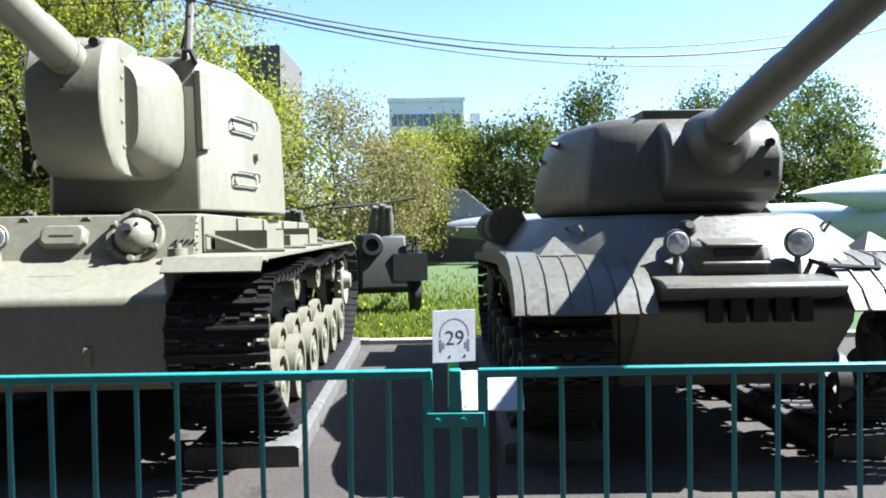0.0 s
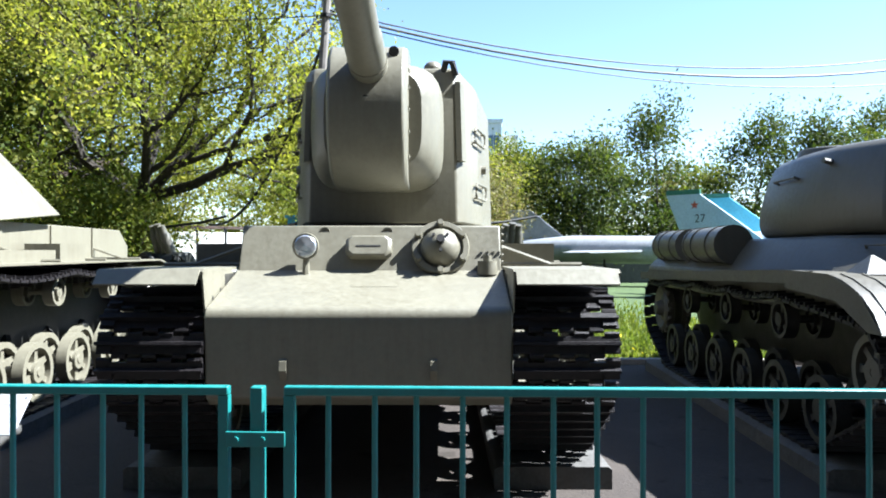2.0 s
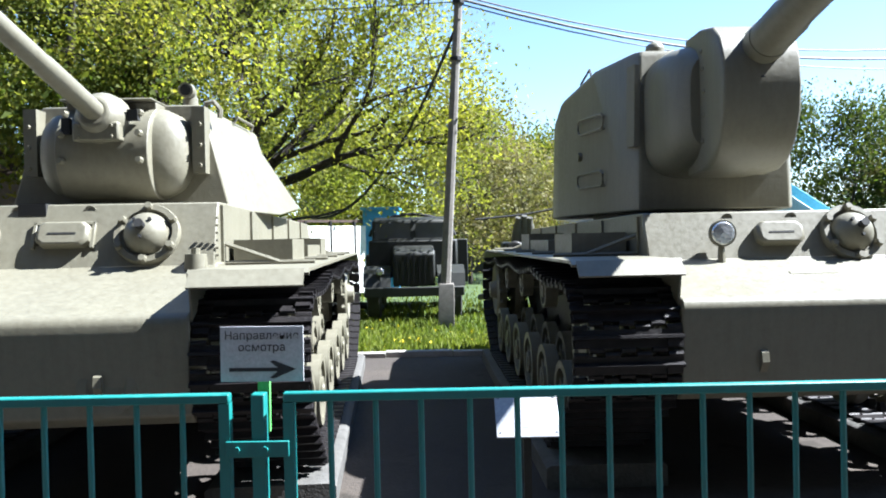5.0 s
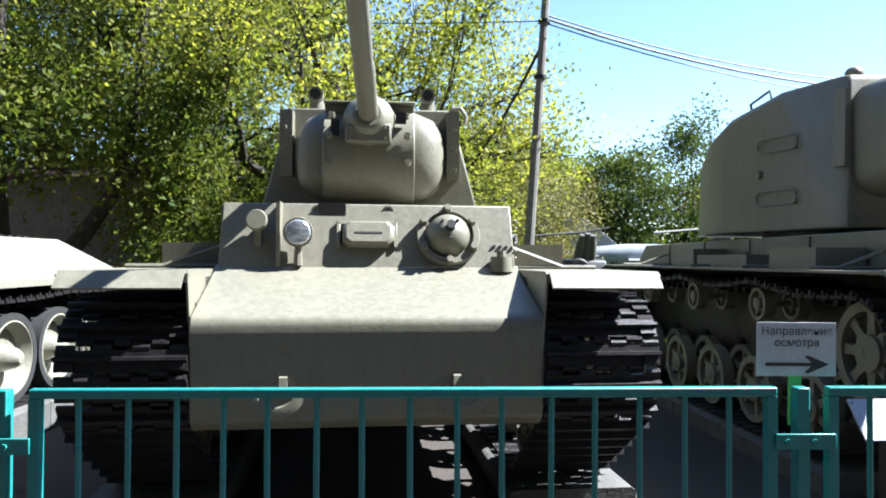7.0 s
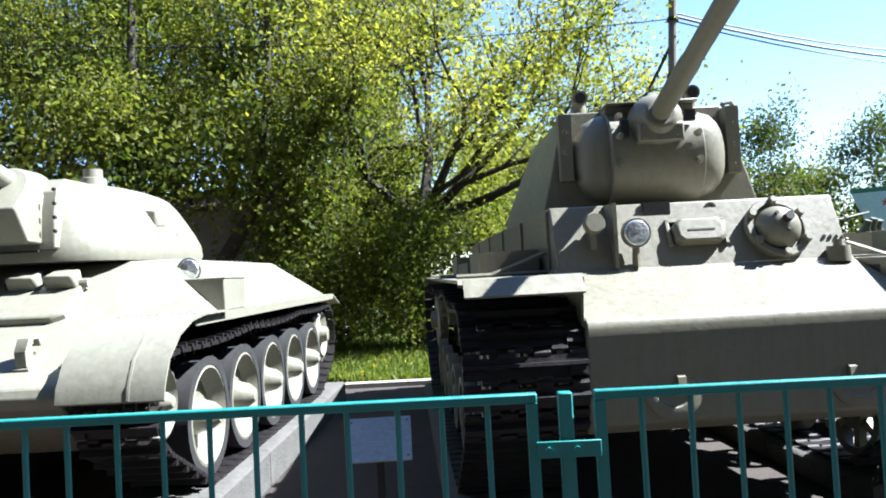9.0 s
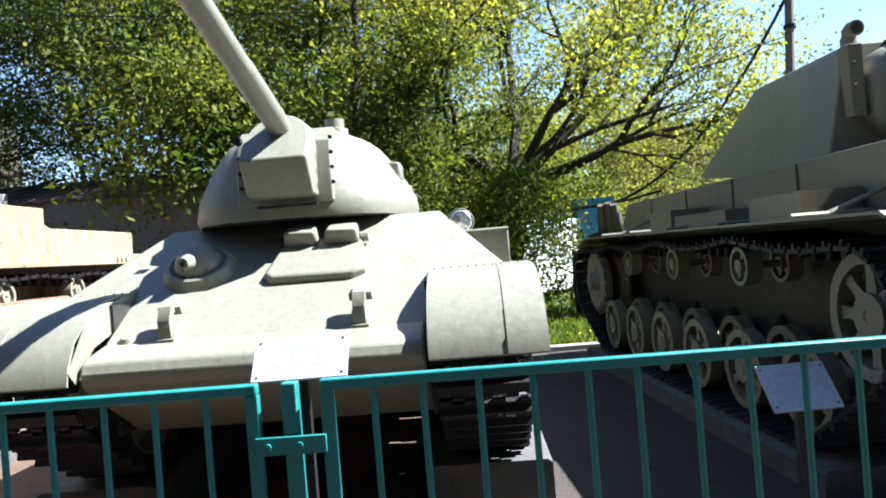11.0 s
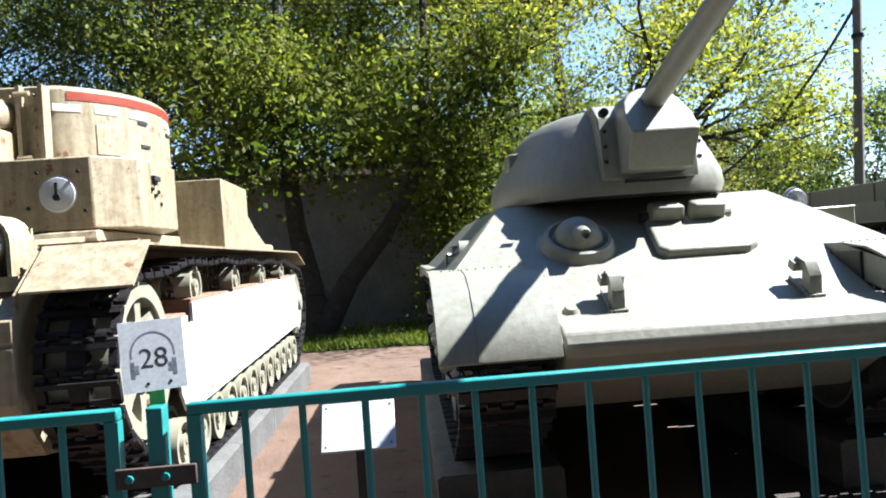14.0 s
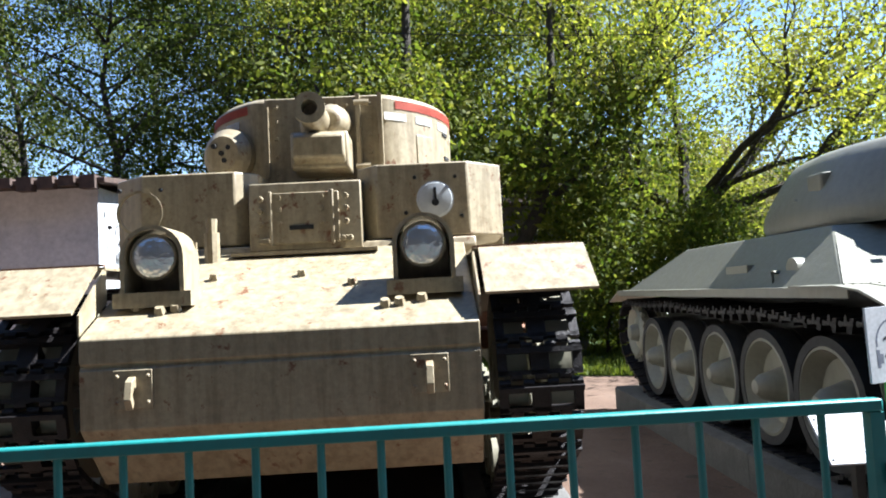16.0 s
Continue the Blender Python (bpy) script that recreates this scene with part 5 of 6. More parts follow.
    lathe(bm, (0.22, 1.0, 2.20), (0.22, 0.62, 2.29), [(0, 0.30), (0.5, 0.26), (1, 0.165)], 24)
    man = part("mantlet", bm, mat, tur, "broad rounded mantlet", 0.05)
    bm = B()
    cyl(bm, (0.62, 0.82, 2.22), (0.62, 0.775, 2.22), 0.035, None, 12)
    cyl(bm, (0.60, 0.84, 1.98), (0.60, 0.78, 1.98), 0.025, None, 12)
    part("sight_port", bm, BLACK, man)
    bm = B()
    barrel(bm, (0.0, 0.0, 0.0), 14.5, 3.3, 0.135, 0.105)
    part("gun_barrel", bm, mat, tur, "long thick gun barrel, raised").matrix_basis = pose(0.18, 0.85, 2.27, 0, 0, 3.5)
    bm = B()
    lathe(bm, (-0.45, 2.6, 2.47), (-0.45, 2.6, 2.56), [(0, 0.34), (0.9, 0.31), (1, 0.26)], 24)
    lathe(bm, (0.35, 1.75, 2.50), (0.35, 1.75, 2.59), [(0, 0.14), (0.8, 0.13), (1, 0.1)], 16)
    loft(bm, [[Vector((x, y, z)) for x, y in ((-0.30, 1.12), (0.62, 1.12), (0.66, 2.0), (-0.36, 2.0))] for z in (2.44, 2.535)])
    part("cupola", bm, mat, tur, "low round cupola and periscope", 0.01)
    bm = B()
    for s in (-1, 1):
        cyl(bm, (s * 0.88, 1.75, 2.32), (s * 0.99, 1.72, 2.34), 0.03, 0.025, 8)
        tube(bm, [(s * 0.94, 2.2, 2.2), (s * 1.02, 2.2, 2.24), (s * 1.0, 2.7, 2.24), (s * 0.92, 2.7, 2.2)], 0.014, 6)
    part("grab_rail", bm, mat, tur)
    # added plates, their black standing for shade inside the tracks
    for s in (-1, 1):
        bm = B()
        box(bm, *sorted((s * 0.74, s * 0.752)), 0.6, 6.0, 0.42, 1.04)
        part("side_plate", bm, WHEEL_SHADE, hull, "lower side plate painted black as shade behind the wheels")
    link = link_mesh(0.62, 0.162)
    # road wheels and rollers take the near-black steel to paint in flank shade
    wheel, small = spoked_wheel(0.27, 0.44, WHEEL_SHADE), spoked_wheel(0.17, 0.4, WHEEL_SHADE, 5)
    idler, drive = spoked_wheel(0.27, 0.36, mat, 8), sprocket_mesh(0.33, 0.36, mat)
    for s in (-1, 1):
        x = s * 1.22
        circles = [(0.36, 0.72, 0.31), (5.75, 0.74, 0.37), (1.05, 0.315, 0.28), (5.0, 0.315, 0.28), (1.8, 1.0, 0.15), (4.4, 1.0, 0.15)]
        lay_track(tank, x, circles, 0.162, link, 4, 0.05)
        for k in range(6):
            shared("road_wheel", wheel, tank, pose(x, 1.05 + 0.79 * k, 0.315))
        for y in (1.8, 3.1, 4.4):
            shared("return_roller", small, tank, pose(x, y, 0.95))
        shared("idler_wheel", idler, tank, pose(x, 0.36, 0.72))
        shared("drive_wheel", drive, tank, pose(x, 5.75, 0.74))
    return tank


late_heavy(pose(2.10, 4.42, 0.15, 0, 0, 0.0))


# ---- ground ----
def sheet(name, outline, z, mat, label, cat, step=0.0):
    bm = B()
    bm.faces.new([bm.verts.new((x, y, z)) for x, y in outline])
    ob = part(name, bm, mat, None, "", 0, 0)
    return tagged(ob, label, cat, "", "structure")


sheet("ground", [(-1500, -1500), (1500, -1500), (1500, 1500), (-1500, 1500)], 0.0, ASPHALT, "pale worn asphalt and trodden ground, cracked and patchy", "ground")
rng = random.Random(4)
edge = [(-12.2, 2.9), (-12.6, 4.2), (-12.0, 6.0), (-11.6, 8.5), (-11.0, 10.6), (-10.9, 11.6), (-12.4, 12.4), (-14.5, 13.4), (-24, 14.2), (-40, 14.6), (-40, 2.9)]
sheet("dirt_patch", edge, 0.006, DIRT, "reddish-brown bare earth between the tanks", "ground")
sheet("lawn", [(90, 10.75), (4, 10.7), (-10.9, 10.85), (-11.6, 11.7), (-14.2, 13.1), (-24, 13.9), (-90, 14.6), (-90, 130), (90, 130)], 0.02, LAWN, "green spring lawn with dandelions behind the tanks", "lawn")

kerb = tagged(new("kerb"), "pale stone kerb along the lawn edge", "kerb", "", "structure")
bm = B()
loft(bm, [[Vector((x, y, z)) for y, z in ((-0.06, -0.02), (0.06, -0.02), (0.06, 0.075), (0.045, 0.09), (-0.045, 0.09), (-0.06, 0.075))] for x in (-0.495, 0.495)])
stone = mesh_of("kerb_stone", bm, KERB)
for k in range(24):
    shared("kerb_stone", stone, kerb, pose(-10.6 + k * 1.0, 10.68 + rng.uniform(-0.015, 0.015), rng.uniform(-0.01, 0.008), 0, 0, rng.uniform(-0.8, 0.8)))

# concrete strips under the tracks
def plinth(x, y, rot, half, length, h, w):
    prof = [(-w / 2, 0), (w / 2, 0), (w / 2, h - 0.025), (w / 2 - 0.03, h - 0.004), (-w / 2 + 0.03, h - 0.004), (-w / 2, h - 0.025)]
    n = 4
    bm = B()
    loft(bm, [[Vector((a, q, b)) for a, b in prof] for q in (0.004, length / n - 0.004)])
    block = mesh_of("block", bm, CONCRETE)
    for s in (-1, 1):
        root = thing("plinth", pose(x, y, 0, 0, 0, rot) @ Matrix.Translation((s * half, 0.55, 0)), "low grey concrete strip under a tank track", "plinth", "track plinths")
        for k in range(n):
            shared("block", block, root, pose(0, length * k / n, 0))


plinth(-2.765, 4.345, 1.7, 1.325, 5.4, 0.165, 0.84)
plinth(-7.63, 3.90, 4.3, 1.325, 5.4, 0.165, 0.84)
plinth(-12.46, 3.99, -0.5, 1.20, 4.9, 0.285, 0.74)
plinth(-16.95, 3.97, 0.0, 1.20, 5.6, 0.265, 0.62)
plinth(2.10, 4.42, 0.0, 1.22, 5.2, 0.155, 0.78)

# ---- fence ----
RAIL_Z, FENCE_Y = 1.168, 2.61
posts = [0.093, -2.909, -5.905, -8.915, -11.925, -14.915]
spans = [(-2.80, 0.0), (-5.81, -3.02), (-8.81, -6.01), (-11.82, -9.02), (-14.82, -12.03), (-17.81, -15.02), (-20.8, -18.01), (0.186, 2.99), (3.18, 5.98)]


def fence_panel(x0, x1):
    m = pose((x0 + x1) / 2, FENCE_Y, 0)
    fence = thing("railing", m, "teal-painted steel railing with upright bars", "fence", "railing panels")
    w = (x1 - x0) / 2
    bm = B()
    box(bm, -w, w, -0.02, 0.02, RAIL_Z - 0.036, RAIL_Z)
    part("top_rail", bm, TEAL, fence, "", 0.006)
    bm = B()
    box(bm, -w, w, -0.02, 0.02, 0.08, 0.115)
    part("bottom_rail", bm, TEAL, fence, "", 0.006)
    bm = B()
    box(bm, -0.02, 0.02, -0.02, 0.02, 0.0, RAIL_Z - 0.037)
    stile = mesh_of("stile", bm, TEAL)
    for s in (-1, 1):
        shared("stile", stile, fence, pose(s * (w - 0.02), 0, 0))
    bm = B()
    cyl(bm, (0, 0, 0.1), (0, 0, RAIL_Z - 0.02), 0.0115, None, 8)
    bar = mesh_of("bar", bm, TEAL)
    n = 16
    r = random.Random(int(x0 * 100))
    for k in range(1, n):
        shared("bar", bar, fence, pose(-w + 2 * w * k / n + r.uniform(-0.008, 0.008), 0, 0, 0, r.uniform(-0.35, 0.35), 0))


for x0, x1 in spans:
    fence_panel(x0, x1)

for k, x in enumerate(posts + [-17.91, 3.085]):
    post = thing("fence_post", pose(x, FENCE_Y + 0.012, 0), "square teal fence post with a bolted cross plate", "post", "fence posts")
    bm = B()
    box(bm, -0.026, 0.026, -0.026, 0.026, 0.0, RAIL_Z - 0.004)
    part("shaft", bm, TEAL, post, "", 0.005)
    bm = B()
    box(bm, -0.118, 0.118, -0.046, -0.034, RAIL_Z - 0.235, RAIL_Z - 0.175)
    part("cross_plate", bm, OLD_RUST if k == 5 else TEAL, post, "rust-streaked cross plate" if k == 5 else "flat cross plate", 0.003)
    bm = B()
    for dx in (-0.075, 0.03):
        cyl(bm, (dx, -0.046, RAIL_Z - 0.205), (dx, -0.056, RAIL_Z - 0.205), 0.012, None, 7)
    part("bolt", bm, TEAL, post)


# ---- signs ----
def lettering(text, size, m, mat, parent, name="lettering"):
    cu = bpy.data.curves.new(name, "FONT")
    cu.body, cu.size, cu.align_x, cu.align_y, cu.extrude = text, size, "CENTER", "CENTER", 0.0004
    tmp = new("tmp_text", cu)
    me = bpy.data.meshes.new_from_object(tmp.evaluated_get(bpy.context.evaluated_depsgraph_get()))
    bpy.data.objects.remove(tmp)
    me.materials.clear()
    me.materials.append(mat)
    ob = new(name, me)
    ob.parent, ob.matrix_basis = parent, m
    return ob


def guide_sign(x, y, z, number, tilt):
    sign = thing("audio_guide_sign", pose(x, y, z, 0, tilt, 14), f"white card with headphones and the number {number} on a green stick", "sign", "audio guide signs")
    bm = B()
    box(bm, -0.092, 0.092, -0.004, 0.004, -0.108, 0.108)
    card = part("card", bm, CARD, sign)
    lettering(number, 0.085, pose(0.002, -0.0041, -0.01, 90, 0, 0), INK, card, "number")
    bm = B()
    arc = [(0.062 * math.cos(a), -0.004, 0.005 + 0.066 * math.sin(a)) for a in np.linspace(-0.15, math.pi + 0.15, 15)]
    outer, inner = ([Vector((x * k, -0.0043, 0.005 + (z - 0.005) * k)) for x, _, z in arc] for k in (1.05, 0.96))
    for a, b, c, d in zip(outer, outer[1:], inner[1:], inner):
        loft(bm, [[p + Vector((0, q, 0)) for p in (a, b, c, d)] for q in (0.0, 0.0006)])
    for s in (-1, 1):
        for d in (0.0, 0.012):
            box(bm, s * (0.060 - d) - 0.006, s * (0.060 - d) + 0.006, -0.0043, -0.0037, -0.066 + d, -0.014 - d)
    part("headphones", bm, GREY_INK, card)
    bm = B()
    for xx in (-0.02, 0.045):
        cyl(bm, (xx, -0.004, -0.085), (xx, -0.0052, -0.085), 0.005, None, 8)
    part("screw", bm, DARK_STEEL, card)
    bm = B()
    box(bm, -0.022, 0.022, 0.005, 0.025, -0.30, -0.02)
    part("stick", bm, GREEN, sign, "bright green stick")


guide_sign(0.092, 2.665, 1.295, "29", 0.5)
guide_sign(-14.93, 2.665, 1.312, "28", -1.5)

arrow = thing("direction_sign", pose(-5.90, 2.66, 1.305, 0, 0.5, 0), "white card with two text lines and a bold arrow", "sign")
bm = B()
box(bm, -0.158, 0.158, -0.004, 0.004, -0.105, 0.105)
card = part("card", bm, CARD, arrow)
lettering("Направление", 0.044, pose(0.0, -0.0055, 0.070, 90, 0, 0), INK, card)
lettering("осмотра", 0.044, pose(0.0, -0.0055, 0.025, 90, 0, 0), INK, card)
bm = B()
loft(bm, [[Vector((x, y, z)) for x, z in ((-0.125, -0.066), (0.06, -0.066), (0.03, -0.090), (0.045, -0.094), (0.13, -0.058), (0.045, -0.024), (0.03, -0.028), (0.06, -0.052), (-0.125, -0.052))] for y in (-0.0042, -0.0056)])
part("arrow_mark", bm, INK, card)
bm = B()
box(bm, -0.02, 0.025, 0.005, 0.025, -0.30, -0.02)
part("stick", bm, GREEN, arrow, "bright green stick")


def plaque(x, y, z, w, d, tilt, rz=0.0, leg=0.85):
    p = thing("information_plaque", pose(x, y, 0, 0, 0, rz), "tilted pale metal information plaque on a thin post", "plaque", "information plaques")
    fr = Matrix.Translation((0, 0, z)) @ Matrix.Rotation(radians(tilt), 4, "X")
    bm = B()
    box(bm, -w / 2, w / 2, -d / 2, d / 2, -0.006, 0.006, fr)
    face = part("panel", bm, PLAQUE, p, "", 0.003)
    bm = B()
    for k, (a, b, v) in enumerate(((-0.26, 0.26, 0.26), (-0.12, 0.10, 0.12), (-0.20, 0.22, 0.0), (-0.30, 0.12, -0.08), (-0.26, 0.3, -0.16), (-0.2, 0.05, -0.26))):
        box(bm, a * w, b * w, v * d - 0.006, v * d + 0.006, 0.0062, 0.0072, fr)
    part("text_block", bm, PLAQUE_TEXT, face)
    bm = B()
    rows_of_bolts(bm, [fr @ Vector((s * w * 0.44, t * d * 0.4, 0.006)) for s in (-1, 1) for t in (-1, 1)], fr.to_3x3() @ Vector((0, 0, 1)), 0.006, 0.003)
    part("screw", bm, DARK_STEEL, face)
    bm = B()
    box(bm, -0.02, 0.02, -0.01, 0.03, 0.0, z - 0.01)
    part("leg", bm, DARK_STEEL, p)


# ---- trees ----
def quad_mesh(name, quads, mat):
    q = np.asarray(quads, dtype=np.float32)
    n = len(q)
    me = bpy.data.meshes.new(name)
    me.vertices.add(n * 4)
    me.vertices.foreach_set("co", q.reshape(-1))
    me.loops.add(n * 4)
    me.loops.foreach_set("vertex_index", np.arange(n * 4, dtype=np.int32))
    me.polygons.add(n)
    me.polygons.foreach_set("loop_start", np.arange(0, n * 4, 4, dtype=np.int32))
    me.update(calc_edges=True)
    me.materials.append(mat)
    return me


def leaves(centres, size, gen, flat=0.0):
    n = len(centres)
    u = gen.normal(size=(n, 3))
    u /= np.linalg.norm(u, axis=1, keepdims=True)
    v = np.cross(u, gen.normal(size=(n, 3)))
    v /= np.linalg.norm(v, axis=1, keepdims=True)
    s = size * gen.uniform(0.6, 1.35, (n, 1))
    u, v = u * s, v * s * 0.55
    return np.stack([centres - u, centres - 0.1 * u + v, centres + u, centres - 0.1 * u - v], 1)


def tree(x, y, h, spread, n_leaf, size, mat, seed, low=0.12, limbs=16, label="", name="tree", trunk=0.16, clump=0.45, gap=0.0, droop=0.0, up=0.55):
    gen = np.random.default_rng(seed)
    root = thing(name, pose(x, y, 0), label, "tree", "")
    bm = B()
    spine = [Vector((0, 0, -0.1))]
    for k in range(1, 7):
        spine.append(Vector((gen.normal() * 0.10 * k ** 0.5, gen.normal() * 0.10 * k ** 0.5, h * 0.92 * k / 6)))
    for k in range(6):
        lathe(bm, spine[k], spine[k + 1], [(0, trunk * (1 - k / 6.6)), (1, trunk * (1 - (k + 1) / 6.6))], 9)
    ends = []
    for i in range(limbs):
        f = low + (0.95 - low) * (i + gen.uniform(0, 0.8)) / limbs
        k = min(5, int(f / 0.92 * 6))
        s = spine[k].lerp(spine[k + 1], min(1, max(0, f / 0.92 * 6 - k)))
        a = i * 2.4 + gen.uniform(-0.5, 0.5)
        reach = spread * (0.55 + 0.45 * math.sin(math.pi * min(1, f * 1.05))) * gen.uniform(0.75, 1.15) * (1.0 if f < 0.75 else 0.62)
        rise = up * reach * gen.uniform(0.5, 1.1)
        p1 = s + Vector((math.cos(a) * reach * 0.45, math.sin(a) * reach * 0.45, rise * 0.6))
        p2 = s + Vector((math.cos(a + 0.15) * reach, math.sin(a + 0.15) * reach, rise * 0.9 - droop * reach))
        r = trunk * 0.42 * (1 - 0.6 * f)
        lathe(bm, s, p1, [(0, r), (1, r * 0.6)], 6)
        lathe(bm, p1, p2, [(0, r * 0.6), (1, r * 0.18)], 5)
        for j in range(4):
            q = p1.lerp(p2, gen.uniform(0.0, 1.0))
            e = q + Vector(gen.normal(size=3)) * 0.32 * spread * 0.6
            lathe(bm, q, e, [(0, r * 0.28), (1, r * 0.08)], 4)
            ends += [q.lerp(e, 0.6), e]
        ends += [s.lerp(p1, 0.7), p1, p1.lerp(p2, 0.5), p2, p2]
    part("trunk", bm, BARK, root, "", 0, 50)
    ends = np.array([tuple(e) for e in ends])
    if gap:
        ends = ends[gen.uniform(size=len(ends)) > gap]
    pick = gen.integers(0, len(ends), n_leaf)
    cs = ends[pick] + gen.normal(size=(n_leaf, 3)) * clump * np.array([1, 1, 0.8])
    cs = cs[cs[:, 2] > 0.25]
    ob = new("crown", quad_mesh("crown", leaves(cs, size, gen), mat))
    ob.parent = root
    return root


def spreading_tree(x, y, fork_z, limbs, n_leaf, size, mat, seed, label, trunk=0.24, clump=0.34, depth=4):
    """Short trunk that forks into long limbs, each splitting again into boughs and twigs."""
    gen = np.random.default_rng(seed)
    root = thing("tree", pose(x, y, 0), label, "tree", "")
    bm = B()
    fork = Vector((0.1, 0, fork_z))
    lathe(bm, (0, 0, -0.1), fork, [(0, trunk * 1.35), (0.12, trunk * 1.05), (0.6, trunk * 0.95), (1, trunk * 0.9)], 10)
    ends = []

    def grow(p, d, length, r, level):
        mid = p + d * length * 0.5 + Vector(gen.normal(size=3)) * length * 0.05
        tip = p + d * length + Vector((0, 0, 0.05 * length))
        lathe(bm, p, mid, [(0, r), (1, r * 0.8)], 7 if level < 2 else 4)
        lathe(bm, mid, tip, [(0, r * 0.8), (1, r * 0.55)], 7 if level < 2 else 4)
        if level >= 1:
            ends.extend([mid, tip])
        if level >= depth:
            ends.extend([tip, tip])
            return
        for k in range(3):
            s = mid if k == 2 else tip
            side = Vector(gen.normal(size=3))
            nd = (d + side * 0.42 + Vector((0, 0, 0.08))).normalized()
            grow(s, nd, length * gen.uniform(0.55, 0.8), r * 0.55, level + 1)
    for dx, dy, dz, length in limbs:
        grow(fork + Vector((0, 0, gen.uniform(-0.3, 0.0))), Vector((dx, dy, dz)).normalized(), length, trunk * 0.62, 0)
    part("trunk", bm, BARK, root, "", 0, 50)
    e = np.array([tuple(p) for p in ends])
    cs = e[gen.integers(0, len(e), n_leaf)] + gen.normal(size=(n_leaf, 3)) * clump
    cs = cs[cs[:, 2] > 0.9]
    crown = new("crown", quad_mesh("crown", leaves(cs, size, gen), mat))
    crown.parent = root
    return root


SPREAD = "broad tree with dark spreading limbs and fresh yellow-green leaves"
spreading_tree(-10.2, 17.2, 3.0, ((1.0, 0.0, 0.85, 3.2), (0.1, 0.3, 1.0, 3.2), (-0.6, -0.2, 0.9, 3.0), (1.0, -0.3, 0.25, 2.6), (-0.9, 0.3, 0.4, 2.4), (0.3, -0.5, 0.5, 2.2)), 40000, 0.052, LEAF_YELLOW, 301, SPREAD, clump=0.42)
spreading_tree(-15.2, 18.6, 3.2, ((0.9, -0.1, 0.9, 3.4), (-0.1, 0.3, 1.0, 3.4), (-0.8, -0.2, 0.8, 3.0), (0.9, -0.4, 0.3, 2.6), (-0.4, -0.6, 0.5, 2.2)), 42000, 0.052, LEAF, 302, SPREAD)

BIG = "tall broadleaf tree with fresh yellow-green leaves and open branches"
for i, (x, y, h, sp, n, mat) in enumerate((
        (-12.4, 20.6, 11.5, 3.6, 9500, LEAF_YELLOW), (-14.6, 22.0, 13.0, 4.0, 12000, LEAF),
        (-17.4, 19.2, 11.0, 3.6, 15000, LEAF), (-20.6, 20.8, 13.0, 4.0, 15000, LEAF_DARK), (-24.0, 19.0, 12.0, 3.8, 14000, LEAF_DARK),
        (-27.8, 21.5, 12.5, 4.0, 12000, LEAF), (-31.5, 23.0, 10.0, 3.6, 9000, LEAF), (-13.2, 25.5, 13.0, 4.2, 7000, LEAF), (-19.0, 26.0, 14.0, 4.4, 12000, LEAF_DARK),
        (-25.5, 27.0, 13.5, 4.2, 10000, LEAF_DARK))):
    tree(x, y, h, sp, int(n * 2.3), 0.056, mat, 11 + i, 0.30 if 0 < i < 5 else 0.10, 24, BIG, "tree", 0.17, 0.40, 0.22)
for i, (x, y, h, sp, n, mat) in enumerate((
        (-10.2, 15.8, 3.0, 1.5, 6500, LEAF), (-12.3, 16.2, 3.4, 1.6, 7000, LEAF), (-20.6, 16.6, 2.6, 1.3, 4000, LEAF_DARK), (-11.6, 18.0, 3.4, 1.5, 5000, LEAF_YELLOW), (-8.2, 24.6, 5.6, 1.9, 9000, LEAF_YELLOW), (-11.6, 24.0, 6.0, 2.0, 9000, LEAF_YELLOW))):
    tree(x, y, h, sp, int(n * 2.0), 0.052, mat, 60 + i, 0.05, 16, "dense leafy shrub in spring green", "shrub", 0.05, 0.32, 0, 0, 0.4)
# open, budding trees beyond the lawn
for i, (x, y, h, sp, n, mat) in enumerate((
        (-6.4, 26.0, 6.6, 2.4, 4500, LEAF_YELLOW), (-4.2, 28.0, 7.2, 2.6, 4500, LEAF_TWIG), (-1.9, 30.0, 5.2, 2.2, 4000, LEAF_TWIG), (-9.0, 29.0, 7.5, 2.8, 5000, LEAF_YELLOW),
        (-3.2, 33.0, 6.0, 2.4, 2400, LEAF_TWIG), (-1.4, 36.6, 6.6, 2.2, 4000, LEAF_YELLOW), (1.4, 39.6, 7.0, 2.4, 4000, LEAF))):
    tree(x, y, h, sp, int(n * 2.2), 0.066, mat, 90 + i, 0.12, 18, "budding tree with thin twigs and sparse yellow-green leaves", "tree", 0.09, 0.42, 0.1)
# far belt
gen = np.random.default_rng(5)
belt_x = np.arange(-2.0, 62.0, 2.1)
for i, x in enumerate(belt_x):
    h = 7.2 + 2.6 * math.sin(i * 1.7) + gen.uniform(-0.6, 1.4)
    y = 41 + gen.uniform(-2.5, 4.5)
    slim = i % 4 == 2
    if x < 4.5:
        h, slim = 7.2 + 0.4 * (i % 2), False
    tree(x, y, h + (1.0 if slim else 0), 1.5 if slim else 2.3, 4200 if slim else 8000, 0.105, (LEAF_TWIG if slim else (LEAF_DARK, LEAF, LEAF_DARK)[i % 3]), 200 + i, 0.10, 14, "green tree in the far belt", "tree", 0.11, 0.55, 0.05)
hedge = np.concatenate([np.stack([gen.uniform(-14, 62, 26000), gen.normal(45, 1.2, 26000), np.abs(gen.normal(1.6, 1.3, 26000)) + 0.1], 1)])
tagged(new("hedge", quad_mesh("hedge", leaves(hedge, 0.22, gen), LEAF_DARK)), "dense green undergrowth along the far trees", "hedge", "", "stuff")

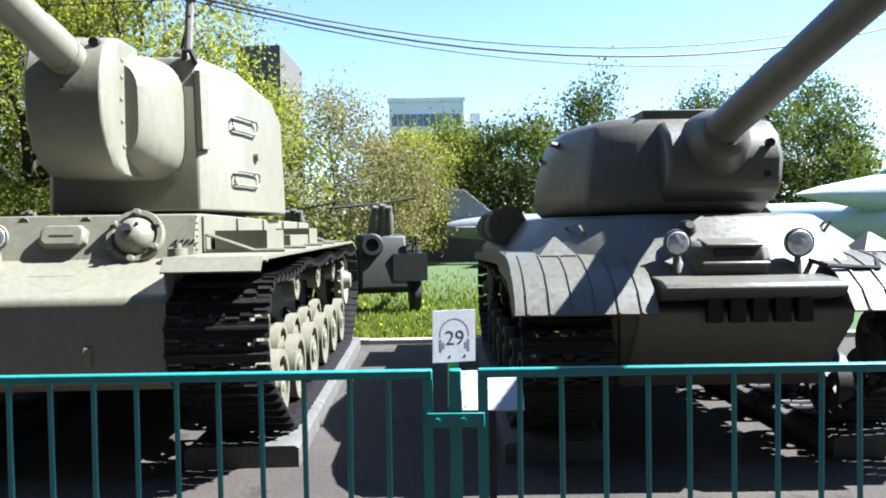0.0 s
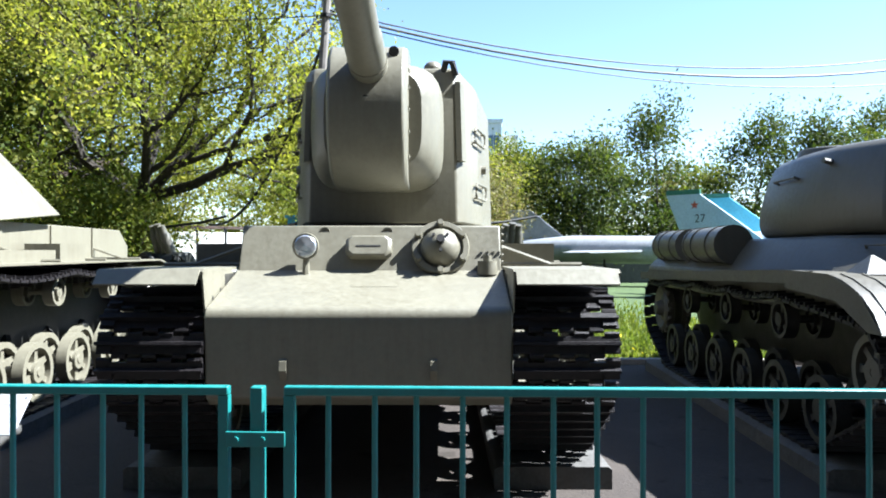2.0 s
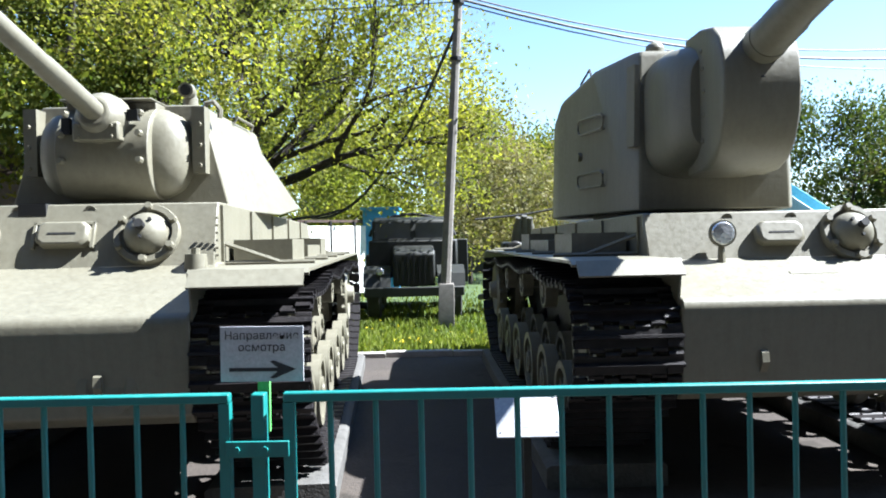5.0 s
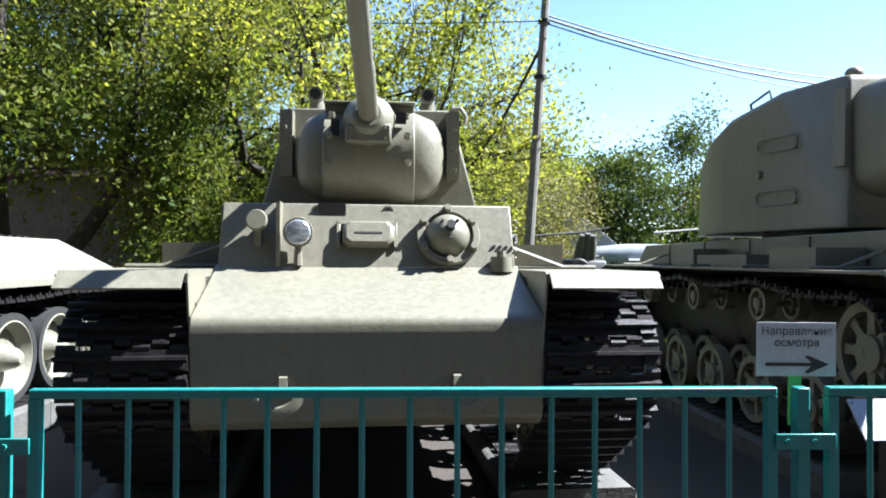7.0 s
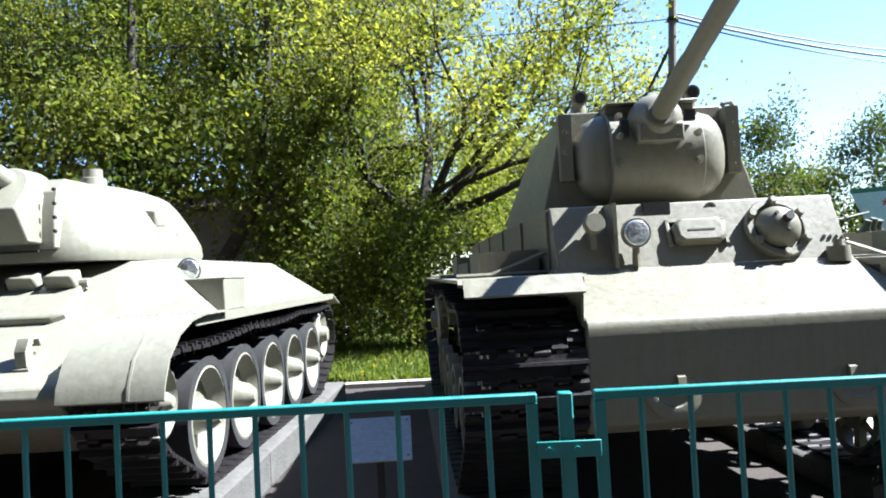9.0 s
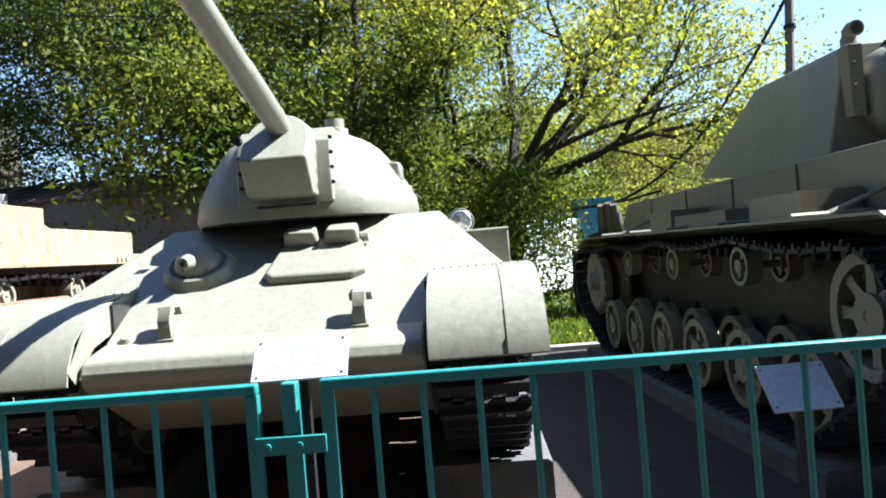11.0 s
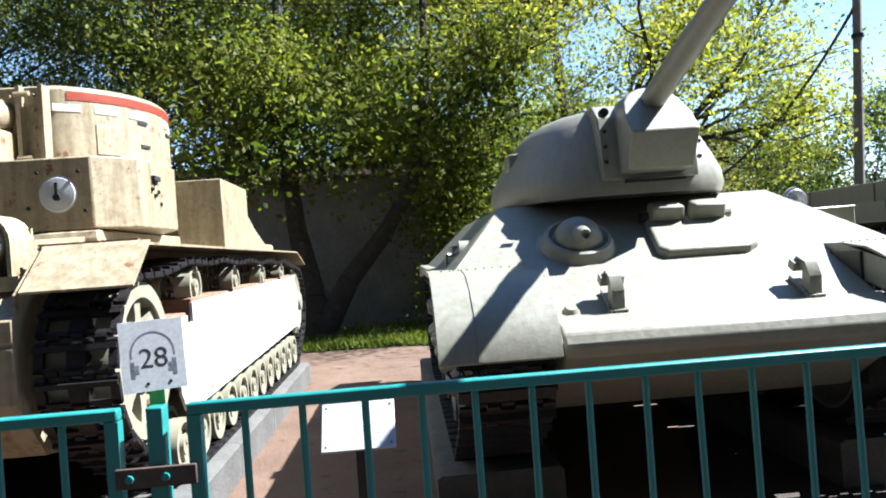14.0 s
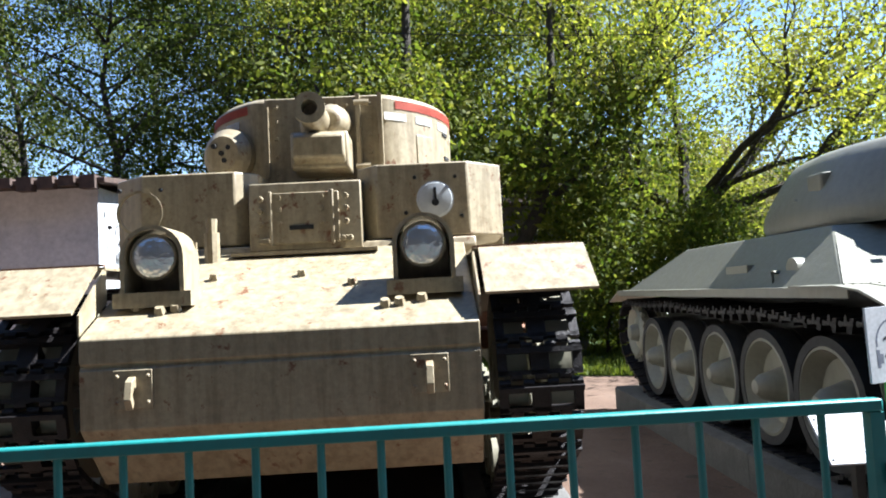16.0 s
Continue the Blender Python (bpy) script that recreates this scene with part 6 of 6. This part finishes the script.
# grass
gx = np.concatenate([gen.uniform(-12.5, 3.5, 42000), gen.uniform(-24, -11, 14000)])
gy = np.interp(gx, (-24.0, -14.2, -11.6, -10.9, 4.0), (13.9, 13.1, 11.7, 10.82, 10.75)) + np.concatenate([gen.exponential(3.0, 42000), gen.exponential(1.4, 14000)])
gh = gen.uniform(0.05, 0.15, len(gx))
ang = gen.uniform(0, 2 * math.pi, len(gx))
dx, dy = np.cos(ang) * 0.022, np.sin(ang) * 0.022
lean = gen.normal(size=(len(gx), 2)) * 0.035
base = np.stack([gx, gy, np.full(len(gx), 0.015)], 1)
off = np.stack([dx, dy, np.zeros(len(gx))], 1)
tip = base + np.stack([lean[:, 0], lean[:, 1], gh], 1)
blades = np.stack([base - off, base + off, tip + off * 0.3, tip - off * 0.3], 1)
tagged(new("grass", quad_mesh("grass", blades, GRASS)), "bright green grass blades on the lawn", "grass", "", "stuff")
fx, fy = gen.uniform(-11, 3.5, 260), 10.9 + gen.exponential(2.2, 260)
fc = np.stack([fx, fy, np.full(260, 0.13)], 1)
tagged(new("dandelions", quad_mesh("dandelions", leaves(fc, 0.03, gen), FLOWER)), "small yellow dandelions scattered in the grass", "flowers", "", "stuff")

# ---- plaques ----
plaque(0.31, 3.62, 0.85, 0.34, 0.25, 48)
plaque(-4.77, 3.80, 0.77, 0.34, 0.26, 48)
plaque(-9.75, 3.78, 0.765, 0.34, 0.26, 48, 4)
plaque(-14.40, 3.78, 0.79, 0.34, 0.25, 48)
plaque(-11.905, 2.725, 1.225, 0.33, 0.18, 46, 2)

# ---- walkway in front of the fence ----
# out of view; added dark so less sunlight bounces onto the tank noses
sheet("walkway", [(-60, -8), (60, -8), (60, 2.75), (-60, 2.75)], 0.004, WALK, "unseen asphalt walkway along the railing, darkened to cut bounced light", "path")

# ---- pole and cables ----
pole = thing("utility_pole", pose(-5.19, 13.9, 0), "leaning grey concrete utility pole with a thicker foot", "pole")
bm = B()
lathe(bm, (0.0, 0, 0.85), (0.50, 0.02, 8.4), [(0, 0.105), (1, 0.075)], 8)
part("shaft", bm, POLE, pole, "", 0.01)
bm = B()
loft(bm, [[Vector((x * k + s, y * k, z)) for x, y in ((-0.15, -0.15), (0.15, -0.15), (0.15, 0.15), (-0.15, 0.15))] for z, k, s in ((0.0, 1.05, 0), (0.86, 1.0, 0.02), (0.90, 0.9, 0.02))])
part("foot", bm, POLE, pole, "square concrete foot", 0.01)
bm = B()
for z in (5.2, 6.3):
    x = 0.5 * (z - 0.85) / 7.55
    cyl(bm, (x, 0, z), (x, 0, z + 0.07), 0.115, None, 10)
part("clamp", bm, DARK_STEEL, pole)


def cable(a, b, sag, r, label, n=28):
    cu = []
    a, b = Vector(a), Vector(b)
    for k in range(n + 1):
        t = k / n
        cu.append(a.lerp(b, t) - Vector((0, 0, 4 * sag * t * (1 - t))))
    bm = B()
    tube(bm, cu, r, 5)
    ob = part("cable", bm, WIRE)
    return tagged(ob, label, "cable", "overhead cables")


LINE = "thin black overhead cable sagging from the pole"
cable((-4.75, 13.9, 6.45), (26, 22.5, 13.8), 3.3, 0.017, LINE)
cable((-4.75, 13.9, 6.38), (26, 22.5, 13.3), 3.3, 0.027, LINE)
cable((-4.80, 13.9, 6.30), (26, 23.0, 11.75), 2.9, 0.014, LINE)
cable((-4.80, 13.9, 6.35), (-26, 15.5, 8.2), 0.6, 0.011, LINE)
cable((-4.82, 13.85, 6.0), (-8.4, 17.4, 2.35), 1.05, 0.032, "thick black cable drooping steeply from the pole")


# ---- launcher truck seen head-on ----
def lorry(m, label):
    t = thing("lorry", m, label, "truck")
    bm = B()
    box(bm, -1.0, 1.0, 0.9, 2.1, 0.9, 1.75)
    prism(bm, [(0.9, 1.70), (1.05, 2.2), (2.1, 2.3), (2.1, 1.7)], -0.92, 0.92)
    cab = part("cab", bm, SHADE_GREEN, t, "army green cab, darkened for shade", 0.05)
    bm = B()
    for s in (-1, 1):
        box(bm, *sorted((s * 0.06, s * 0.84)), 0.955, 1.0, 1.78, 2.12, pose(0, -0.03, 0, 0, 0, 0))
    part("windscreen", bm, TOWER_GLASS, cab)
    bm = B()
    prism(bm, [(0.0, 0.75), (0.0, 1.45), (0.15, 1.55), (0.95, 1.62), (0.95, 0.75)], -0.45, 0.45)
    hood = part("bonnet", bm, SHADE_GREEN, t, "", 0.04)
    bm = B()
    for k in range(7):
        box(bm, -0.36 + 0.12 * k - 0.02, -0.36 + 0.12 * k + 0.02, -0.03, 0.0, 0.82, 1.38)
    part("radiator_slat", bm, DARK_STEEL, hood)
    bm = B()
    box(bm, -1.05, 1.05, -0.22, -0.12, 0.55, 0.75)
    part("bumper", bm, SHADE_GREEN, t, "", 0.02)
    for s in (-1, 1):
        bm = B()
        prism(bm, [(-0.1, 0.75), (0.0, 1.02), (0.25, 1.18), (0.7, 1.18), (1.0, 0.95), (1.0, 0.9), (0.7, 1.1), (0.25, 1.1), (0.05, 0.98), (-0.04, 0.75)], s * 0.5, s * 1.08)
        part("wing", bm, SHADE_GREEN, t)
        for y in (0.45, 3.2, 4.3):
            bm = B()
            lathe(bm, (s * 0.72, y, 0.5), (s * 1.02, y, 0.5), [(0, 0.40), (0.1, 0.5), (0.9, 0.5), (1, 0.40), (0.9, 0.26), (0.6, 0.22), (0.7, 0.1), (0.9, 0)], 22)
            part("wheel", bm, RUBBER, t)
        headlamp(t, (s * 0.72, -0.06, 1.08), 0.09, SHADE_GREEN)
    bm = B()
    hoop = [(1.05 * math.cos(a), 2.2, 1.75 + 0.62 * math.sin(a)) for a in np.linspace(0.15, math.pi - 0.15, 13)]
    tube(bm, hoop, 0.045, 6)
    for z in (2.18, 2.26):
        tube(bm, [(-0.85, 2.15, z), (0.85, 2.15, z)], 0.02, 5)
    part("roll_hoop", bm, DARK_STEEL, t, "curved tube hoop above the cab")
    bm = B()
    box(bm, -1.0, 1.0, 2.2, 5.2, 0.85, 1.1)
    box(bm, -1.15, -0.8, 2.3, 3.2, 0.6, 1.4)
    box(bm, 0.85, 1.35, 2.3, 3.3, 0.7, 1.75)
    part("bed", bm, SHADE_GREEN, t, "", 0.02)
    for k in range(8):
        bm = B()
        x = -0.77 + 0.22 * k
        prism(bm, [(1.3, 1.95), (5.0, 1.35), (5.0, 1.25), (1.3, 1.85)], x - 0.012, x + 0.012)
        for j in range(9):
            box(bm, x - 0.04, x + 0.04, 1.5 + 0.4 * j, 1.54 + 0.4 * j, 1.72 - 0.065 * j, 1.93 - 0.065 * j)
        part("launch_rail", bm, DARK_STEEL, t)


lorry(pose(-5.85, 15.2, 0.02, 0, 0, 3), "army green rocket-launcher lorry standing on the grass, shade painted into its colour")


def field_gun(m, label):
    g = thing("field_gun", m, label, "gun")
    bm = B()
    prism(bm, [(0.0, 0.45), (0.06, 0.45), (0.2, 1.35), (0.14, 1.35)], -0.85, 0.85)
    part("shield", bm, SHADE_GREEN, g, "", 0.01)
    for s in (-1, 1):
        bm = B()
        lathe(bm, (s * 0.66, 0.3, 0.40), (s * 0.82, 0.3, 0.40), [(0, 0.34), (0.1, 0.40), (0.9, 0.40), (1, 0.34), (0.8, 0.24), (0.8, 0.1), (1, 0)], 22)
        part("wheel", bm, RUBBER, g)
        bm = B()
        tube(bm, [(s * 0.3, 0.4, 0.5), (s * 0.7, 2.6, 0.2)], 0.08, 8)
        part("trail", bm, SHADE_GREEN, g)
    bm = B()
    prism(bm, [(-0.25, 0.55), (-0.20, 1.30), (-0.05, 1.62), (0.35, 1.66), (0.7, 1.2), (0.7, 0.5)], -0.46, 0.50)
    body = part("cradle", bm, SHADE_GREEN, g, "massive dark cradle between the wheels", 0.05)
    bm = B()
    lathe(bm, (-0.22, -0.12, 1.42), (-0.22, -0.34, 1.44), [(0, 0.24), (0.6, 0.24), (0.8, 0.20), (0.8, 0.13), (0.3, 0.12)], 24)
    part("breech_ring", bm, DARK_STEEL, body)
    for x in (-0.16, 0.02, 0.18):
        bm = B()
        lathe(bm, (x, 0.15, 1.5), (x * 0.75 + 0.01, -0.15, 2.24 - 0.25 * abs(x)), [(0, 0.11), (0.75, 0.10), (0.8, 0.075), (1, 0.07)], 14)
        part("recoil_cylinder", bm, PAINT_GREY, body, "upright grey recoil cylinder")
    bm = B()
    for k in range(4):
        tube(bm, [(0.42 + 0.09 * k, -0.2, 0.9 + 0.06 * k), (0.5 + 0.06 * k, -0.22, 1.5 + 0.1 * (k % 2)), (0.75, -0.1, 1.45)], 0.022, 6)
    part("linkage", bm, DARK_STEEL, body)
    bm = B()
    ring(bm, (0.62, -0.1, 1.15), (0.62, -0.06, 1.15), 0.13, 0.16, 18)
    tube(bm, [(0.48, -0.08, 1.15), (0.76, -0.08, 1.15)], 0.012, 6)
    part("hand_wheel", bm, DARK_STEEL, g)
    bm = B()
    tube(bm, [(-1.0, 0.8, 2.2), (0.2, 0.9, 2.3), (0.9, 0.9, 2.42)], 0.03, 6)
    tube(bm, [(0.6, 0.0, 0.4), (0.66, 0.0, 1.5)], 0.025, 6)
    box(bm, 0.2, 0.9, -0.25, 0.0, 0.7, 1.25)
    part("seat_frame", bm, DARK_STEEL, g, "", 0.01)


field_gun(pose(-1.2, 14.2, 0.02, 0, 0, 14), "dark heavy field gun with upright grey recoil cylinders on the lawn")
field_gun(pose(-3.4, 16.4, 0.02, 0, 0, 4), "dark heavy field gun with upright grey recoil cylinders on the lawn")
field_gun(pose(-8.4, 14.6, 0.02, 0, 0, -25), "dark heavy field gun with upright grey recoil cylinders on the lawn")


# ---- aircraft ----
def aircraft(m, body_mat, fin_mat, length, label, twin=False, number="", fin_h=1.65, lift=0.0):
    a = thing("aircraft", m, label, "aircraft")
    L = length
    bm = B()
    lathe(bm, (0, -L * 0.5, 1.7), (0, L * 0.5, 1.8), [(0, 0.02), (0.06, 0.22), (0.2, 0.52), (0.35, 0.66), (0.75, 0.66), (0.92, 0.5), (1, 0.42), (0.97, 0.3)], 24)
    part("fuselage", bm, body_mat, a, "", 0)
    bm = B()
    for s in (-1, 1):
        loft(bm, [[Vector((s * 0.4, y, z)) for y, z in ((-L * 0.05, 1.66), (L * 0.25, 1.66), (L * 0.25, 1.72), (-L * 0.05, 1.76))], [Vector((s * L * 0.3, y, z)) for y, z in ((L * 0.17, 1.60), (L * 0.27, 1.60), (L * 0.27, 1.63), (L * 0.17, 1.64))]])
    part("wing", bm, PLANE_BLUE if twin or lift else body_mat, a)
    bm = B()
    for s in (-1, 1):
        loft(bm, [[Vector((s * 0.35, y, z)) for y, z in ((L * 0.36, 1.82), (L * 0.48, 1.82), (L * 0.48, 1.86), (L * 0.36, 1.88))], [Vector((s * L * 0.14, y, z)) for y, z in ((L * 0.44, 1.84), (L * 0.50, 1.84), (L * 0.50, 1.86), (L * 0.44, 1.86))]])
    part("tailplane", bm, body_mat, a)
    for s in ((-1, 1) if twin else (0,) if fin_h else ()):
        bm = B()
        x = s * 1.25
        loft(bm, [[Vector((x + d, y, z)) for y, z in ((L * 0.26, 2.1), (L * 0.48, 2.1), (L * 0.53, 2.1 + fin_h), (L * 0.43, 2.1 + fin_h))] for d in (-0.04, 0.04)])
        fin = part("fin", bm, fin_mat if s <= 0 else PLANE_BLUE, a, "upright tail fin" if s <= 0 else "turquoise tail fin", 0.01)
        if twin:
            bm = B()
            box(bm, x - 0.045, x + 0.045, L * 0.43, L * 0.53, 3.752, 3.92)
            part("fin_tip", bm, FIN_GREEN, fin, "dark green fin tip")
        if number and s <= 0:
            lettering(number, 0.42, pose(x - 0.043, L * 0.43, 2.85, 90, 0, -90), INK, fin, "number")
            bm = B()
            star = []
            for k in range(10):
                r = 0.17 if k % 2 == 0 else 0.07
                star.append((L * 0.445 + r * math.sin(k * math.pi / 5), 3.35 + r * math.cos(k * math.pi / 5)))
            prism(bm, star, x - 0.046, x - 0.0415)
            part("star", bm, RED, fin, "small red star")
    bm = B()
    dome(bm, (0, -L * 0.24, 2.1), 0.42, (0, 0.05, 1), 16, 5, 1.0)
    part("canopy", bm, FACADE_SHADE, a)
    bm = B()
    for x, y in ((0, -L * 0.3), (-1.0, L * 0.12), (1.0, L * 0.12)):
        cyl(bm, (x, y, 1.3), (x, y, 0.2 - lift), 0.05, None, 8)
        cyl(bm, (x - 0.08, y, 0.24 - lift), (x + 0.08, y, 0.24 - lift), 0.24, None, 14)
    part("landing_gear", bm, DARK_STEEL, a)


aircraft(pose(11.3, 23.0, 0, 0, 0, 47), PLANE_PALE, PLANE_PALE, 13.0, "pale blue jet with twin tail fins and number 27", True, "27")
aircraft(pose(5.9, 34.0, 0, 0, 0, 78), JET_GREY_SHADED, JET_GREY_SHADED, 11.4, "silver-grey jet with a swept fin beyond the lawn", False, "", 1.6)
aircraft(pose(16.6, 21.8, 0.9, 0, 0, -78), PLANE_PALE, PLANE_PALE, 13.0, "white and blue jet behind the tanks", False, "", 0.0, 0.9)

# ---- buildings ----
house = thing("house", pose(3.0, 112.0, 0), "pale modern block with ribbon windows, far beyond the trees", "building")
bm = B()
box(bm, -11, 0.6, 0, 14, 0, 21.6)
box(bm, 0.6, 3.2, 1.5, 14, 0, 20.0)
part("wall", bm, BUILDING, house)
bm = B()
box(bm, -11.2, 0.8, -0.2, 14.2, 21.6, 22.2)
part("roof", bm, BUILDING, house)
for k in range(6):
    for j in range(11):
        bm = B()
        box(bm, -10.6 + j, -9.75 + j, -0.08, 0.05, 2.4 + 3.1 * k, 4.2 + 3.1 * k)
        part("window", bm, FACADE_SHADE, house)
tower = thing("house", pose(-15.6, 62.0, 0, 0, 0, 0), "grey tower block half hidden by branches", "building")
bm = B()
box(bm, -1.9, 1.9, 0, 10, 0, 17.8)
part("wall", bm, CONCRETE, tower)
for k in range(6):
    for j in range(3):
        bm = B()
        box(bm, -1.6 + 1.15 * j, -0.8 + 1.15 * j, -0.06, 0.05, 1.6 + 2.75 * k, 3.0 + 2.75 * k)
        part("window", bm, TOWER_GLASS, tower)

shed = thing("house", pose(-19.0, 17.6, 0), "long white outbuilding, greyed for shade, with a rusty sheet roof under the trees", "building")
bm = B()
box(bm, -8.0, 6.6, 0, 0.3, 0.0, 3.5)
box(bm, -8.0, -7.7, 0.3, 5.0, 0.0, 3.5)
box(bm, 6.3, 6.6, 0.3, 5.0, 0.0, 3.5)
part("wall", bm, WALL_WHITE_SHADED, shed)
bm = B()
prism(bm, [(-0.45, 3.46), (-0.45, 3.54), (2.6, 4.35), (5.3, 3.6), (5.3, 3.52), (2.6, 4.27)], -8.3, 6.9)
roof = part("roof", bm, ROOF_RUST, shed, "rusty corrugated roof")
for k in range(30):
    bm = B()
    cyl(bm, (-8.2 + 0.51 * k, -0.47, 3.53), (-8.2 + 0.51 * k, 2.58, 4.34), 0.035, None, 6)
    part("ridge", bm, ROOF_RUST, roof)
hut = thing("house", pose(-24.2, 13.6, 0), "low white outbuilding with a dark ragged rusty roof", "building")
bm = B()
box(bm, -3.2, 2.2, 0.0, 3.4, 0.0, 3.75)
part("wall", bm, WALL_WHITE, hut)
bm = B()
prism(bm, [(-0.4, 3.76), (-0.4, 3.86), (3.8, 4.3), (3.8, 4.2)], -0.6, 2.5)
prism(bm, [(-0.4, 3.78), (-0.4, 3.84), (3.8, 4.28), (3.8, 4.22)], -3.4, -0.65)
roof = part("roof", bm, ROOF_RUST, hut, "dark rusty roof edge", 0.01)
for k in range(16):
    bm = B()
    box(bm, -3.3 + 0.36 * k, -3.04 + 0.36 * k, -0.48, -0.3, 3.66 + 0.03 * (k % 3), 3.90)
    part("fascia_board", bm, ROOF_RUST, roof)

gate = thing("panel_fence", pose(-8.95, 21.56, 0, 0, 0, 40), "white-painted sheet panel fence with dark gaps, behind the lawn", "fence")
for k in range(5):
    bm = B()
    box(bm, -1.75 + 0.86 * k - 0.40, -1.75 + 0.86 * k + 0.40, -0.03, 0.03, 0.15, 2.25)
    part("panel", bm, WHITE, gate, "", 0.01)
for k in range(6):
    bm = B()
    box(bm, -2.18 + 0.86 * k - 0.03, -2.18 + 0.86 * k + 0.03, -0.04, 0.06, 0.0, 2.4)
    part("post", bm, DARK_STEEL, gate)
bm = B()
box(bm, -2.2, 2.2, 0.04, 0.5, 2.36, 2.44)
part("cover", bm, ROOF_RUST, gate)
booth = thing("booth", pose(-7.2, 22.6, 0), "bright blue sheet-metal booth beside the white fence", "booth")
bm = B()
box(bm, -0.55, 0.55, 0, 1.0, 0, 2.75)
part("wall", bm, BLUE_BOX, booth, "", 0.01)
bm = B()
box(bm, -0.62, 0.62, -0.1, 1.1, 2.75, 2.83)
part("roof", bm, BLUE_BOX, booth)
back = thing("wall_back", pose(0, 38.0, 0), "pale far boundary wall behind the lawn", "wall", "", "structure")
bm = B()
box(bm, -14, 12, 0, 0.25, 0, 1.9)
part("masonry", bm, CONCRETE, back)

# ---- old forked tree in front of the outbuilding ----
fork = thing("tree", pose(-15.9, 15.6, 0), "old dark forked tree with a thick leaning limb", "tree")
bm = B()
for pts in ([(0, 0, -0.1, 0.36), (-0.1, 0, 0.9, 0.27), (-0.35, 0.1, 2.4, 0.20), (-0.5, 0.2, 5.0, 0.15), (-0.4, 0.3, 9.0, 0.06)],
            [(0.1, 0, 0.2, 0.28), (0.7, -0.1, 1.2, 0.22), (1.5, -0.1, 2.1, 0.18), (2.2, 0.0, 3.2, 0.15), (2.6, 0.1, 5.5, 0.10), (2.7, 0.2, 8.5, 0.05)],
            [(2.2, 0.0, 3.2, 0.09), (3.2, -0.2, 4.0, 0.06), (4.0, -0.2, 5.6, 0.03)],
            [(-0.4, 0.1, 3.0, 0.09), (-1.6, -0.2, 4.4, 0.06), (-2.4, -0.2, 6.0, 0.03)]):
    for a, b in zip(pts, pts[1:]):
        lathe(bm, a[:3], b[:3], [(0, a[3]), (1, b[3])], 9)
part("trunk", bm, BARK, fork, "", 0, 60)
cl = np.array([(-0.5, 0.2, 5.5), (-0.4, 0.3, 8.5), (2.6, 0.1, 5.5), (2.7, 0.2, 8.0), (3.8, -0.2, 5.2), (-2.2, -0.2, 5.6), (1.0, 0, 4.6), (-1.2, -0.4, 4.0), (1.8, -0.5, 4.2), (3.0, -0.4, 3.6), (0.2, -0.6, 3.9), (-2.0, -0.5, 3.7)])
cs = cl[gen.integers(0, len(cl), 9000)] + gen.normal(size=(9000, 3)) * np.array([0.7, 0.6, 0.6])
crown = new("crown", quad_mesh("crown", leaves(cs, 0.085, gen), LEAF))
crown.parent = fork

# ---- unseen dark walls added to block skylight from south and west ----
bm = B()
box(bm, -80, 60, -0.4, 0, 0, 24)
south_screen = part("sky_screen_south", bm, SKY_SCREEN)
south_screen.location = (0, -9.0, 0)
tagged(south_screen, "unseen dark wall added behind the camera to block skylight", "wall", "", "structure")
bm = B()
box(bm, -0.4, 0, -9.0, 60, 0, 16)
west = part("sky_screen_west", bm, SKY_SCREEN)
west.location = (-48.0, 0, 0)
tagged(west, "unseen dark wall added to the west to block skylight", "wall", "", "structure")
